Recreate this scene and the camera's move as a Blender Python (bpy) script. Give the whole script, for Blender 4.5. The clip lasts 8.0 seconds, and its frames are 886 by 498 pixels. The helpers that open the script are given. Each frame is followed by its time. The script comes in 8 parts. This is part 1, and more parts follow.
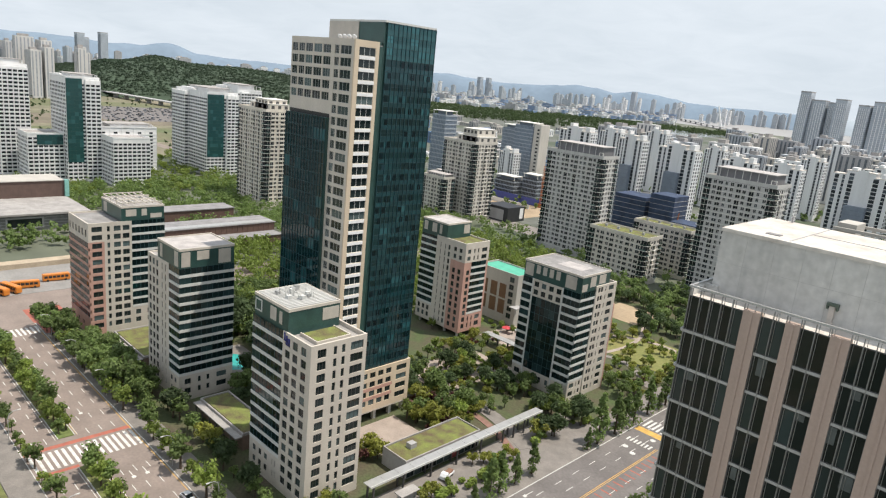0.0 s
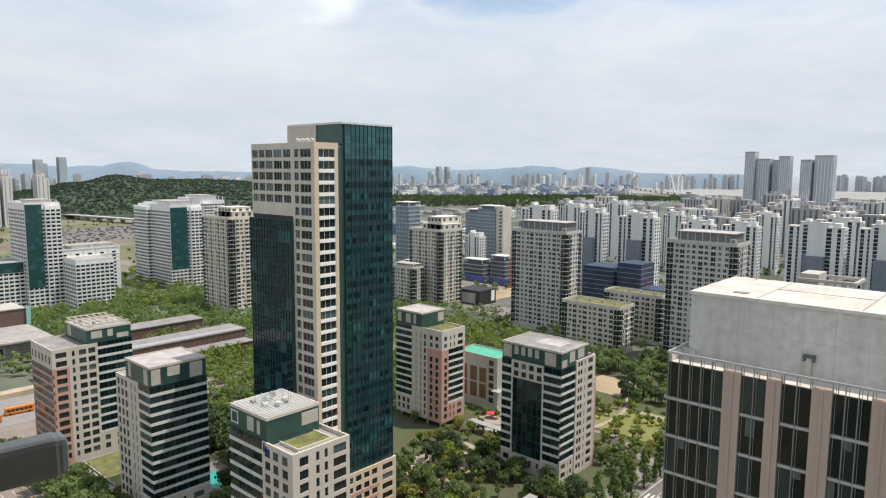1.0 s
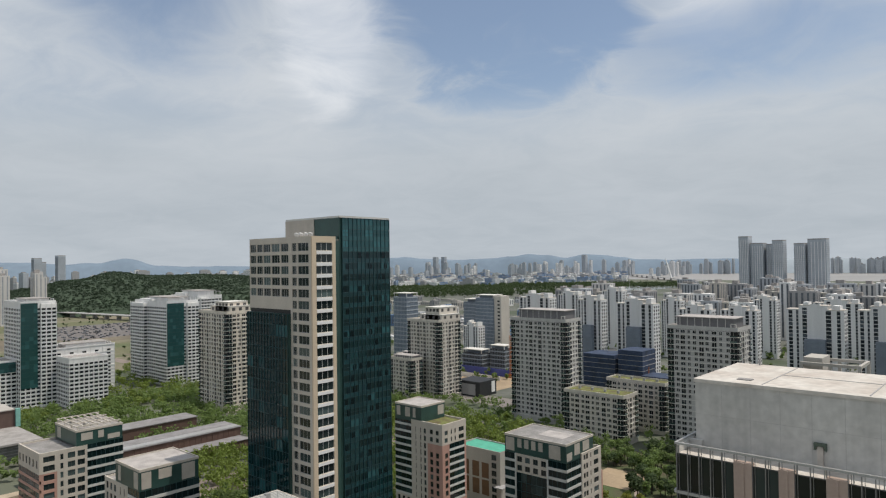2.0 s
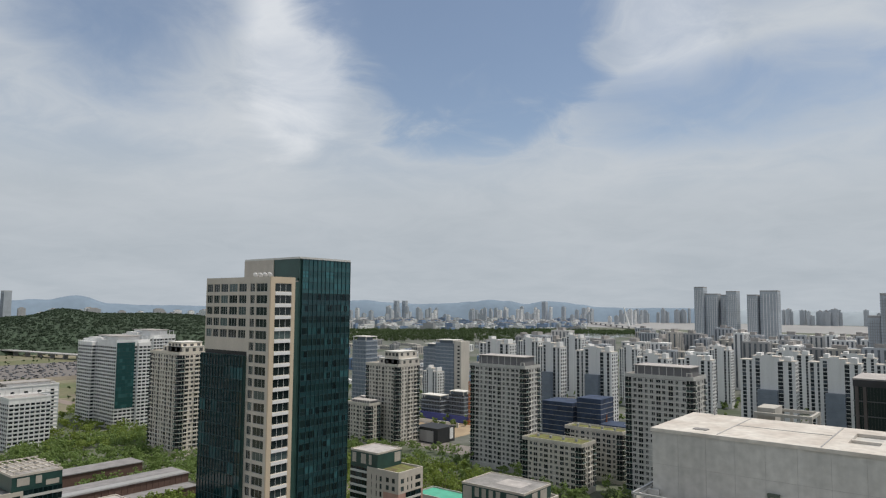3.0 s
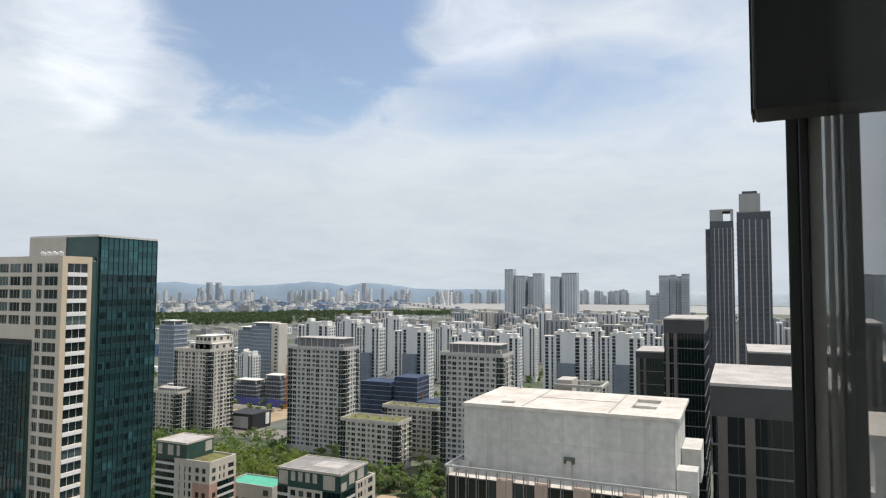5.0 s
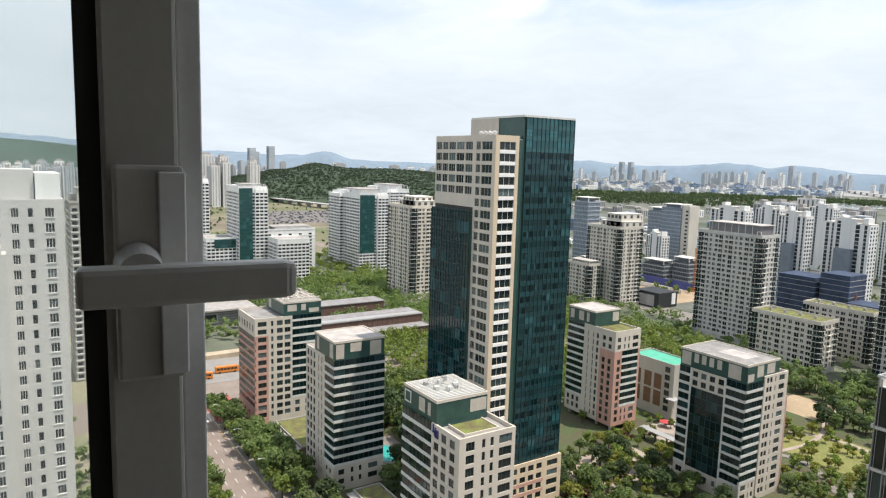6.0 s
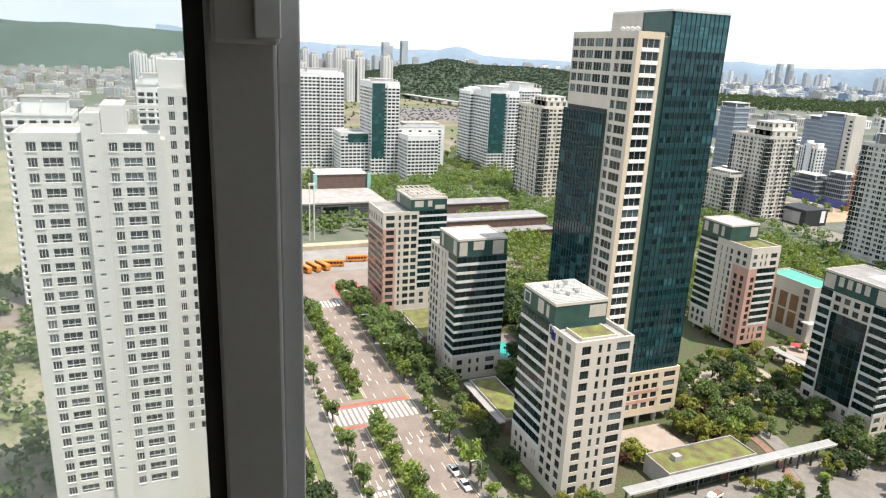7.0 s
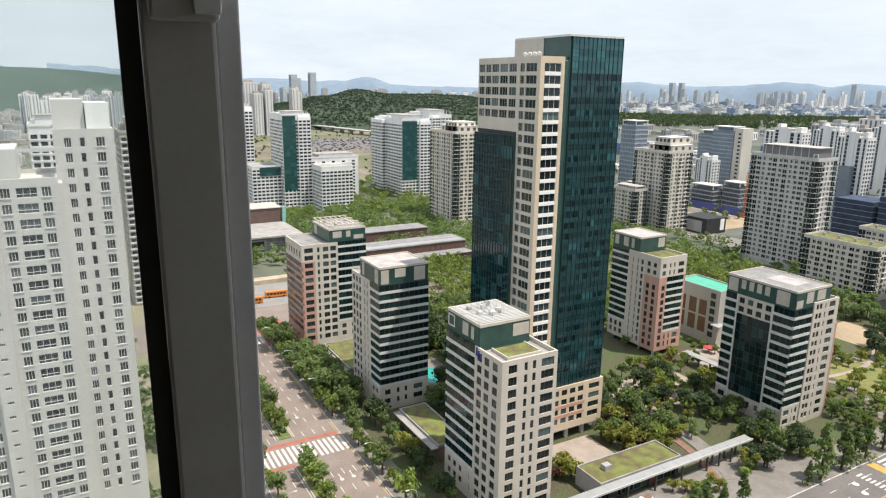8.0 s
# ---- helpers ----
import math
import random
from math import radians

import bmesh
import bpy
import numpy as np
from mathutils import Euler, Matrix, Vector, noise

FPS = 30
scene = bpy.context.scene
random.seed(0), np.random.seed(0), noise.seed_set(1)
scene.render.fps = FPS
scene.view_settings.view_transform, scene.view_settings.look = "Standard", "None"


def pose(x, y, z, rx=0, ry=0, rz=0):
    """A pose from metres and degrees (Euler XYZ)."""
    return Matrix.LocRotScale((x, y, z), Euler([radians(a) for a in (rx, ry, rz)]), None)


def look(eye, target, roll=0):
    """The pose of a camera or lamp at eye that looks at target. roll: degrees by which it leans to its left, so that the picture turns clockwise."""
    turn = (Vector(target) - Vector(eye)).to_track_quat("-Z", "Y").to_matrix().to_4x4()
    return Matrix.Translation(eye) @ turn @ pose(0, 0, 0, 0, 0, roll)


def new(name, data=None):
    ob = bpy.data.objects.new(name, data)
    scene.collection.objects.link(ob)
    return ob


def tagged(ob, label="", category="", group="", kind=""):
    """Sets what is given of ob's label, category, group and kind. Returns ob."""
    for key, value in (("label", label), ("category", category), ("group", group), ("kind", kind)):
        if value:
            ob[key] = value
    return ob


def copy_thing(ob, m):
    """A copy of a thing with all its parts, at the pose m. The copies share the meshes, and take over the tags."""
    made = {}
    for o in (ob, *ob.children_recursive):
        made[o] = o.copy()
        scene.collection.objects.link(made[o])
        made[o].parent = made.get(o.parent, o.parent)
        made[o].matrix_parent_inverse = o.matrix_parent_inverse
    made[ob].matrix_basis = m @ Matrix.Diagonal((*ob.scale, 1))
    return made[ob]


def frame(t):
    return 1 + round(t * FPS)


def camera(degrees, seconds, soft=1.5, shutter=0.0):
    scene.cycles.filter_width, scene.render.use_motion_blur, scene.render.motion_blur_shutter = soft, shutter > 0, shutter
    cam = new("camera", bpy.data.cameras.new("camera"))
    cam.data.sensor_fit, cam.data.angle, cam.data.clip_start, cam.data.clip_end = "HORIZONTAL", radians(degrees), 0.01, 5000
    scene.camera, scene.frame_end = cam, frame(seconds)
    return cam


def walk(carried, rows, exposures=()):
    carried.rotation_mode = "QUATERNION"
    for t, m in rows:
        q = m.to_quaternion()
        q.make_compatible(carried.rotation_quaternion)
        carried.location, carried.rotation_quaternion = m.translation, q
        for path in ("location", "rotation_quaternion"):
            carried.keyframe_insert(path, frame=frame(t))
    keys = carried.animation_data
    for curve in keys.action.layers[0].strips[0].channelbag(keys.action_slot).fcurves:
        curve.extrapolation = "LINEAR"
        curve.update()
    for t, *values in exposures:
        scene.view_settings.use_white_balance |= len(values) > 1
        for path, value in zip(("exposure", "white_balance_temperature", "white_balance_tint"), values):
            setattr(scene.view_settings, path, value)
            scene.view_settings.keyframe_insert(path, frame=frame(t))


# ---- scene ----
# World: metres. The street grid runs along x and y; the camera stands at the origin, 100 m up, in an open window.
cam = camera(66.3, 8.0, soft=1.2)

# seconds, x, y, z, yaw, pitch, roll
PATH = [
    (0.0, 0.0000, 0.0000, 99.955, 45.41, -14.19, -5.52),
    (0.5, 0.0002, 0.0020, 100.011, 42.50, -10.91, -2.15),
    (1.0, -0.0005, -0.0050, 100.124, 42.00, -6.60, -0.37),
    (1.5, -0.0005, -0.0050, 100.220, 40.27, -1.90, 0.29),
    (1.7, -0.0005, -0.0050, 100.240, 41.88, -0.26, 1.05),
    (2.8, 0.0000, 0.0000, 100.270, 39.29, 3.86, 0.27),
    (3.0, 0.0000, 0.0000, 100.275, 38.45, 4.71, -0.43),
    (3.5, 0.0000, 0.0000, 100.280, 33.55, 4.55, -1.17),
    (4.0, 0.0000, 0.0000, 100.280, 29.35, 3.81, -1.22),
    (4.2, 0.0000, 0.0000, 100.280, 24.80, 2.88, -3.52),
    (4.7, 0.0000, 0.0000, 100.270, 20.50, 2.60, -2.00),
    (5.3, -0.0010, -0.0100, 100.230, 32.44, 3.15, 2.49),
    (5.5, -0.0017, -0.0159, 100.180, 42.18, -0.25, 2.99),
    (6.0, -0.0027, -0.0206, 100.058, 57.04, -7.40, -1.60),
    (6.5, -0.0010, -0.0036, 99.975, 61.00, -14.14, -2.47),
    (7.0, -0.0001, -0.0010, 99.945, 68.00, -16.13, -2.55),
    (7.5, 0.0005, 0.0045, 99.918, 65.35, -17.83, -3.09),
    (8.0, -0.0021, -0.0199, 99.917, 60.56, -13.65, -0.70),
]
EXPOSURES = [(0.0, 0.08), (0.8, 0.06), (1.5, -0.40), (2.8, -0.60), (3.0, -0.60), (3.5, -0.46), (4.0, -0.28), (4.2, -0.1), (5.5, -0.15), (6.0, 0.24), (6.5, 0.52), (7.0, 0.6), (7.5, 0.6), (8.0, 0.27)]
walk(cam, [(t, pose(x, y, z, 90 + p, r, w)) for t, x, y, z, w, p, r in PATH], EXPOSURES)

# ---------------------------------------------------------------- sky and sun
SUN_ELEVATION, SUN_TO = radians(68), Vector((0.74, 0.67, 0.0)).normalized()
world = bpy.data.worlds.new("world")
scene.world = world
world.use_nodes = True
wt = world.node_tree
wt.nodes.clear()


def wnode(kind, **sets):
    n = wt.nodes.new(kind)
    for k, v in sets.items():
        n.inputs[k].default_value = v
    return n


def wmath(op, a, b=None, clamp=False):
    n = wt.nodes.new("ShaderNodeMath")
    n.operation, n.use_clamp = op, clamp
    for i, v in enumerate((a, b)):
        if v is None:
            continue
        if isinstance(v, (int, float)):
            n.inputs[i].default_value = v
        else:
            wt.links.new(v, n.inputs[i])
    return n.outputs[0]


sky = wt.nodes.new("ShaderNodeTexSky")
sky.sky_type, sky.sun_disc = "NISHITA", False
sky.sun_elevation, sky.sun_rotation = SUN_ELEVATION, math.atan2(SUN_TO.x, SUN_TO.y)
sky.air_density, sky.dust_density, sky.ozone_density = 1.0, 0.6, 1.0
coord = wt.nodes.new("ShaderNodeTexCoord")
sep = wt.nodes.new("ShaderNodeSeparateXYZ")
wt.links.new(coord.outputs["Generated"], sep.inputs[0])
up = sep.outputs[2]


def wrange(value, lo, hi, smooth=True):
    n = wt.nodes.new("ShaderNodeMapRange")
    n.interpolation_type = "SMOOTHSTEP" if smooth else "LINEAR"
    n.inputs["From Min"].default_value, n.inputs["From Max"].default_value = lo, hi
    wt.links.new(value, n.inputs["Value"])
    return n.outputs[0]


# bearing (degrees to the left of +y) and height of each direction
turn = wmath("MULTIPLY", wmath("ARCTAN2", wmath("MULTIPLY", sep.outputs[0], -1.0), sep.outputs[1]), 57.2958)
lift = wmath("MULTIPLY", wmath("ARCSINE", up), 57.2958)
den = wmath("ADD", wmath("MAXIMUM", up, 0.0), 0.20)
flat = wt.nodes.new("ShaderNodeCombineXYZ")
wt.links.new(wmath("DIVIDE", sep.outputs[0], den), flat.inputs[0])
wt.links.new(wmath("DIVIDE", sep.outputs[1], den), flat.inputs[1])
big = wnode("ShaderNodeTexNoise", Scale=1.1, Detail=4.0, Roughness=0.5, Distortion=0.3)
wt.links.new(flat.outputs[0], big.inputs["Vector"])
fine = wnode("ShaderNodeTexNoise", Scale=3.6, Detail=9.0, Roughness=0.62, Distortion=0.7)
wt.links.new(flat.outputs[0], fine.inputs["Vector"])
wob = wmath("ADD", wmath("MULTIPLY", wmath("SUBTRACT", big.outputs["Fac"], 0.5), 1.5), wmath("MULTIPLY", wmath("SUBTRACT", fine.outputs["Fac"], 0.5), 1.0))


def gap(a, e, ra, re, soft, amount):
    """A break in the cloud round one bearing and height, with a ragged edge."""
    u = wmath("DIVIDE", wmath("SUBTRACT", turn, a), ra)
    v = wmath("DIVIDE", wmath("SUBTRACT", lift, e), re)
    g = wmath("SUBTRACT", 1.0, wmath("ADD", wmath("MULTIPLY", u, u), wmath("MULTIPLY", v, v)))
    return wmath("MULTIPLY", wrange(wmath("ADD", g, wob), 0.0, soft), amount)


blue = gap(36.0, 25.5, 16.0, 16.0, 0.55, 0.86)
for args in ((15.0, 16.0, 21.0, 5.0, 1.2, 0.80), (65.0, 23.0, 11.0, 11.0, 1.2, 0.85), (14.0, 26.0, 12.0, 5.0, 1.2, 0.6), (-60.0, 45.0, 50.0, 14.0, 1.5, 0.6), (150.0, 40.0, 60.0, 16.0, 1.5, 0.6)):
    blue = wmath("MAXIMUM", blue, gap(*args))
blue = wmath("MAXIMUM", blue, wmath("MULTIPLY", wrange(wob, 0.4, -0.4), 0.42))
cover = wmath("SUBTRACT", 1.0, wmath("MULTIPLY", blue, wrange(lift, 7.0, 15.0)), True)
SKY_STRENGTH = 0.15
bg_sky = wnode("ShaderNodeBackground", Strength=SKY_STRENGTH)
wt.links.new(sky.outputs[0], bg_sky.inputs["Color"])
tone = wt.nodes.new("ShaderNodeValToRGB")
ce = tone.color_ramp.elements
ce[0].position, ce[0].color = 0.0, (0.655, 0.735, 0.81, 1)
ce[1].position, ce[1].color = 1.0, (1.18, 1.225, 1.285, 1)
billow = wmath("ADD", wmath("MULTIPLY", wrange(wob, -0.9, 0.7), 0.55), wmath("MULTIPLY", wrange(lift, 4.0, 16.0), 0.5))
# bright heaps of cloud beside the breaks
billow = wmath("MULTIPLY", billow, 0.60)
for args in ((50.5, 21.0, 6.0, 10.0, 0.9, 0.46), (20.0, 22.0, 6.0, 7.0, 1.0, 0.38)):
    billow = wmath("ADD", billow, gap(*args))
wt.links.new(billow, tone.inputs[0])
bg_cloud = wnode("ShaderNodeBackground", Strength=0.92)
wt.links.new(tone.outputs[0], bg_cloud.inputs["Color"])
mix = wt.nodes.new("ShaderNodeMixShader")
wt.links.new(cover, mix.inputs[0])
wt.links.new(bg_sky.outputs[0], mix.inputs[1])
wt.links.new(bg_cloud.outputs[0], mix.inputs[2])
wout = wt.nodes.new("ShaderNodeOutputWorld")
wt.links.new(mix.outputs[0], wout.inputs[0])

sun = new("sun", bpy.data.lights.new("sun", "SUN"))
sun.data.energy, sun.data.angle, sun.data.color = 4.6, radians(0.6), (1.0, 0.92, 0.82)
toward = SUN_TO * math.cos(SUN_ELEVATION) + Vector((0, 0, math.sin(SUN_ELEVATION)))
sun.matrix_world = look(toward * 300 + Vector((0, 0, 100)), (0, 0, 100))


# ---------------------------------------------------------------- materials
def material(name, color, rough=0.8, var=0.12, scale=0.5, metal=0.0, bump=0.0, color2=None, scale2=None, per_object=0.0, spec=0.5, streak=0.0):
    """A procedural surface: base colour, coarse and fine variation, optional stains that run down, bump and a tint per object."""
    m = bpy.data.materials.new(name)
    m.use_nodes = True
    t = m.node_tree
    b = t.nodes["Principled BSDF"]
    b.inputs["Roughness"].default_value, b.inputs["Metallic"].default_value = rough, metal
    b.inputs["Specular IOR Level"].default_value = spec
    geo = t.nodes.new("ShaderNodeNewGeometry")
    n1 = t.nodes.new("ShaderNodeTexNoise")
    n1.inputs["Scale"].default_value, n1.inputs["Detail"].default_value = scale, 3.0
    n2 = t.nodes.new("ShaderNodeTexNoise")
    n2.inputs["Scale"].default_value, n2.inputs["Detail"].default_value = scale2 or scale * 11, 4.0
    if streak:
        mp = t.nodes.new("ShaderNodeMapping")
        mp.inputs["Scale"].default_value = (1.0, 1.0, streak)
        t.links.new(geo.outputs["Position"], mp.inputs["Vector"])
        t.links.new(mp.outputs[0], n1.inputs["Vector"])
    else:
        t.links.new(geo.outputs["Position"], n1.inputs["Vector"])
    t.links.new(geo.outputs["Position"], n2.inputs["Vector"])
    r = t.nodes.new("ShaderNodeMapRange")
    r.inputs["From Min"].default_value, r.inputs["From Max"].default_value = 0.32, 0.68
    t.links.new(n1.outputs["Fac"], r.inputs["Value"])
    c = t.nodes.new("ShaderNodeMix")
    c.data_type = "RGBA"
    dark = color2 or tuple(v * (1 - 2 * var) for v in color)
    c.inputs[6].default_value, c.inputs[7].default_value = (*dark, 1), (*color, 1)
    t.links.new(r.outputs[0], c.inputs[0])
    hsv = t.nodes.new("ShaderNodeHueSaturation")
    t.links.new(c.outputs[2], hsv.inputs["Color"])
    r2 = t.nodes.new("ShaderNodeMapRange")
    r2.inputs["To Min"].default_value, r2.inputs["To Max"].default_value = 1 - var, 1 + var
    r2.inputs["From Min"].default_value, r2.inputs["From Max"].default_value = 0.3, 0.7
    t.links.new(n2.outputs["Fac"], r2.inputs["Value"])
    value = r2.outputs[0]
    if per_object:
        info = t.nodes.new("ShaderNodeObjectInfo")
        r3 = t.nodes.new("ShaderNodeMapRange")
        r3.inputs["To Min"].default_value, r3.inputs["To Max"].default_value = 1 - per_object, 1 + per_object
        t.links.new(info.outputs["Random"], r3.inputs["Value"])
        mul = t.nodes.new("ShaderNodeMath")
        mul.operation = "MULTIPLY"
        t.links.new(value, mul.inputs[0])
        t.links.new(r3.outputs[0], mul.inputs[1])
        value = mul.outputs[0]
    t.links.new(value, hsv.inputs["Value"])
    t.links.new(hsv.outputs[0], b.inputs["Base Color"])
    if bump:
        bp = t.nodes.new("ShaderNodeBump")
        bp.inputs["Strength"].default_value, bp.inputs["Distance"].default_value = bump, 0.05
        t.links.new(n2.outputs["Fac"], bp.inputs["Height"])
        t.links.new(bp.outputs[0], b.inputs["Normal"])
    return m


def glazing(name, color, rough=0.04, spread=0.8, spec=0.4, island=False):
    """Window glass over dark rooms: gloss over a dark base that differs from pane to pane (blinds, lit and unlit rooms)."""
    m = bpy.data.materials.new(name)
    m.use_nodes = True
    t = m.node_tree
    b = t.nodes["Principled BSDF"]
    b.inputs["Roughness"].default_value, b.inputs["Specular IOR Level"].default_value = rough, spec
    src = t.nodes.new("ShaderNodeNewGeometry").outputs["Random Per Island"] if island else t.nodes.new("ShaderNodeObjectInfo").outputs["Random"]
    ramp = t.nodes.new("ShaderNodeValToRGB")
    e = ramp.color_ramp.elements
    e[0].position, e[0].color = 0.0, (*[v * (1 - spread * 0.6) for v in color], 1)
    e[1].position, e[1].color = 1.0, (*[min(1, v * (1 + spread * 3) + 0.02 * spread) for v in color], 1)
    mid = ramp.color_ramp.elements.new(0.75)
    mid.color = (*color, 1)
    t.links.new(src, ramp.inputs[0])
    t.links.new(ramp.outputs[0], b.inputs["Base Color"])
    n = t.nodes.new("ShaderNodeTexNoise")
    n.inputs["Scale"].default_value = 0.35
    geo = t.nodes.new("ShaderNodeNewGeometry")
    t.links.new(geo.outputs["Position"], n.inputs["Vector"])
    bp = t.nodes.new("ShaderNodeBump")
    bp.inputs["Strength"].default_value, bp.inputs["Distance"].default_value = 0.15, 0.05
    t.links.new(n.outputs["Fac"], bp.inputs["Height"])
    t.links.new(bp.outputs[0], b.inputs["Normal"])
    return m


CREAM = material("cream_panel", (0.57, 0.52, 0.45), 0.7, 0.06, 0.25, streak=0.15)
# Cream panel for the tower's sunny +x side; sun warmth in its colour.
CREAM_SUNLIT = material("sunlit_cream_panel", (0.62, 0.51, 0.375), 0.7, 0.05, 0.25, streak=0.15)
PINK = material("pink_panel", (0.52, 0.31, 0.25), 0.7, 0.08, 0.4, streak=0.2)
BAND = material("pale_spandrel", (0.60, 0.60, 0.57), 0.5, 0.05, 0.4)
GREEN_PANEL = material("dark_green_panel", (0.035, 0.085, 0.075), 0.35, 0.15, 0.3)
BEIGE_PANEL = material("beige_panel", (0.50, 0.46, 0.40), 0.7, 0.08, 0.4)
WHITE = material("white_paint", (0.82, 0.815, 0.80), 0.75, 0.05, 0.2, streak=0.1)
OFF_WHITE = material("greyed_white_paint", (0.61, 0.595, 0.57), 0.75, 0.06, 0.2, streak=0.15)
GREYWALL = material("grey_render", (0.37, 0.365, 0.36), 0.8, 0.08, 0.2, streak=0.1)
BEIGEWALL = material("beige_render", (0.46, 0.435, 0.39), 0.8, 0.07, 0.2, streak=0.1)
CONCRETE = material("concrete", (0.56, 0.55, 0.52), 0.85, 0.11, 0.75, bump=0.15, streak=0.07, scale2=1.4)
JOINT = material("concrete_joint", (0.46, 0.45, 0.43), 0.9, 0.08, 0.5)
ROOF = material("roof_screed", (0.37, 0.35, 0.33), 0.9, 0.14, 0.25, bump=0.2)
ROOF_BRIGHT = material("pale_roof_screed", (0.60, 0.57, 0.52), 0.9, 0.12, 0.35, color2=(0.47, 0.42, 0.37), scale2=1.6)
ROOF_MID = material("worn_roof_screed", (0.46, 0.43, 0.41), 0.9, 0.14, 0.3, bump=0.2)
PANEL_GREY = material("pale_grey_panel", (0.51, 0.50, 0.48), 0.8, 0.08, 0.3, streak=0.15)
ROOF_GREY = material("grey_roof_felt", (0.30, 0.29, 0.28), 0.9, 0.18, 0.25)
TURF = material("roof_turf", (0.17, 0.20, 0.05), 0.95, 0.25, 0.35, color2=(0.11, 0.085, 0.045), bump=0.6)
GLASS = glazing("window_glass", (0.026, 0.038, 0.038))
GLASS_GREEN = glazing("green_curtain_glass", (0.005, 0.030, 0.034), 0.05, 0.7)
GLASS_BAND = glazing("dark_green_glass", (0.007, 0.018, 0.019), 0.05, 0.5)
GLASS_ISLAND = glazing("far_window_glass", (0.022, 0.026, 0.03), 0.1, 0.45, 0.3, True)
MULLION = material("mullion", (0.04, 0.085, 0.095), 0.4, 0.05, 1.0, metal=0.5)
FRAME_WHITE = material("white_window_frame", (0.70, 0.70, 0.68), 0.5, 0.04, 1.0)
FRAME_DARK = material("dark_window_frame", (0.06, 0.06, 0.06), 0.4, 0.05, 1.0)
PIER = material("pink_beige_pier", (0.42, 0.32, 0.265), 0.6, 0.05, 0.3, streak=0.1)
SLAB_GREY = material("grey_aluminium_band", (0.42, 0.42, 0.41), 0.45, 0.06, 0.5, metal=0.3)
DARK_METAL = material("dark_metal", (0.05, 0.05, 0.05), 0.45, 0.08, 2.0, metal=0.6)
ASPHALT = material("asphalt", (0.25, 0.205, 0.178), 0.95, 0.10, 0.12, bump=0.2)
ASPHALT_DARK = material("grey_asphalt", (0.175, 0.16, 0.152), 0.95, 0.12, 0.12, bump=0.2)
PAVING = material("pale_paving", (0.225, 0.205, 0.185), 0.9, 0.12, 0.3, bump=0.2)
PAVING_WARM = material("warm_paving", (0.37, 0.31, 0.265), 0.9, 0.12, 0.25, bump=0.2)
PAINT_WHITE = material("road_paint_white", (0.68, 0.67, 0.63), 0.8, 0.15, 0.8)
PAINT_RED = material("road_paint_red", (0.40, 0.13, 0.09), 0.85, 0.15, 0.6)
PAINT_YELLOW = material("road_paint_yellow", (0.62, 0.38, 0.10), 0.85, 0.12, 0.6)
GRASS = material("grass", (0.115, 0.165, 0.045), 0.95, 0.22, 0.05, color2=(0.16, 0.14, 0.06), bump=0.4, scale2=0.6)
SAND = material("bare_earth", (0.38, 0.29, 0.19), 0.95, 0.12, 0.06)
WATER = material("river", (0.30, 0.33, 0.33), 0.15, 0.05, 0.01)
BARK = material("bark", (0.10, 0.075, 0.05), 0.95, 0.2, 3.0)


def leaves(*args, **sets):
    """A leaf material: the plain one with light coming through the blade."""
    m = material(*args, **sets)
    t = m.node_tree
    b, out = t.nodes["Principled BSDF"], t.nodes["Material Output"]
    thin = t.nodes.new("ShaderNodeBsdfTranslucent")
    for l in list(t.links):
        if l.to_socket == b.inputs["Base Color"]:
            t.links.new(l.from_socket, thin.inputs[0])
    blend = t.nodes.new("ShaderNodeMixShader")
    blend.inputs[0].default_value = 0.5
    t.links.new(b.outputs[0], blend.inputs[1])
    t.links.new(thin.outputs[0], blend.inputs[2])
    t.links.new(blend.outputs[0], out.inputs["Surface"])
    return m


LEAF_A = leaves("fresh_leaves", (0.28, 0.37, 0.075), 0.7, 0.25, 0.9, per_object=0.25)
LEAF_B = leaves("green_leaves", (0.20, 0.285, 0.085), 0.7, 0.25, 0.9, per_object=0.25)
LEAF_C = leaves("dark_needles", (0.095, 0.145, 0.055), 0.75, 0.25, 0.9, per_object=0.25)
LEAF_D = leaves("yellow_green_leaves", (0.32, 0.34, 0.06), 0.7, 0.25, 0.9, per_object=0.2)
LEAF_RED = leaves("maroon_leaves", (0.12, 0.045, 0.035), 0.7, 0.25, 0.9, per_object=0.2)
HILL_LEAF = leaves("hill_canopy", (0.055, 0.086, 0.05), 0.8, 0.12, 0.012)
WOOD_HILL = material("hill_woods", (0.05, 0.078, 0.046), 0.95, 0.15, 0.03, scale2=0.15, bump=1.0)
# Haze over the farthest hills is put into these blue base colours.
HILL_HAZE = material("distant_hills", (0.205, 0.265, 0.33), 1.0, 0.06, 0.002, spec=0.0)
HILL_HAZE_PALE = material("haze_paled_hills", (0.37, 0.42, 0.46), 1.0, 0.06, 0.002, spec=0.0)
HILL_MID = material("wooded_far_hill", (0.085, 0.12, 0.105), 1.0, 0.1, 0.004, spec=0.0)


# ---------------------------------------------------------------- building blocks
QUADS = np.array([(0, 3, 2, 1), (4, 5, 6, 7), (0, 1, 5, 4), (1, 2, 6, 5), (2, 3, 7, 6), (3, 0, 4, 7)])


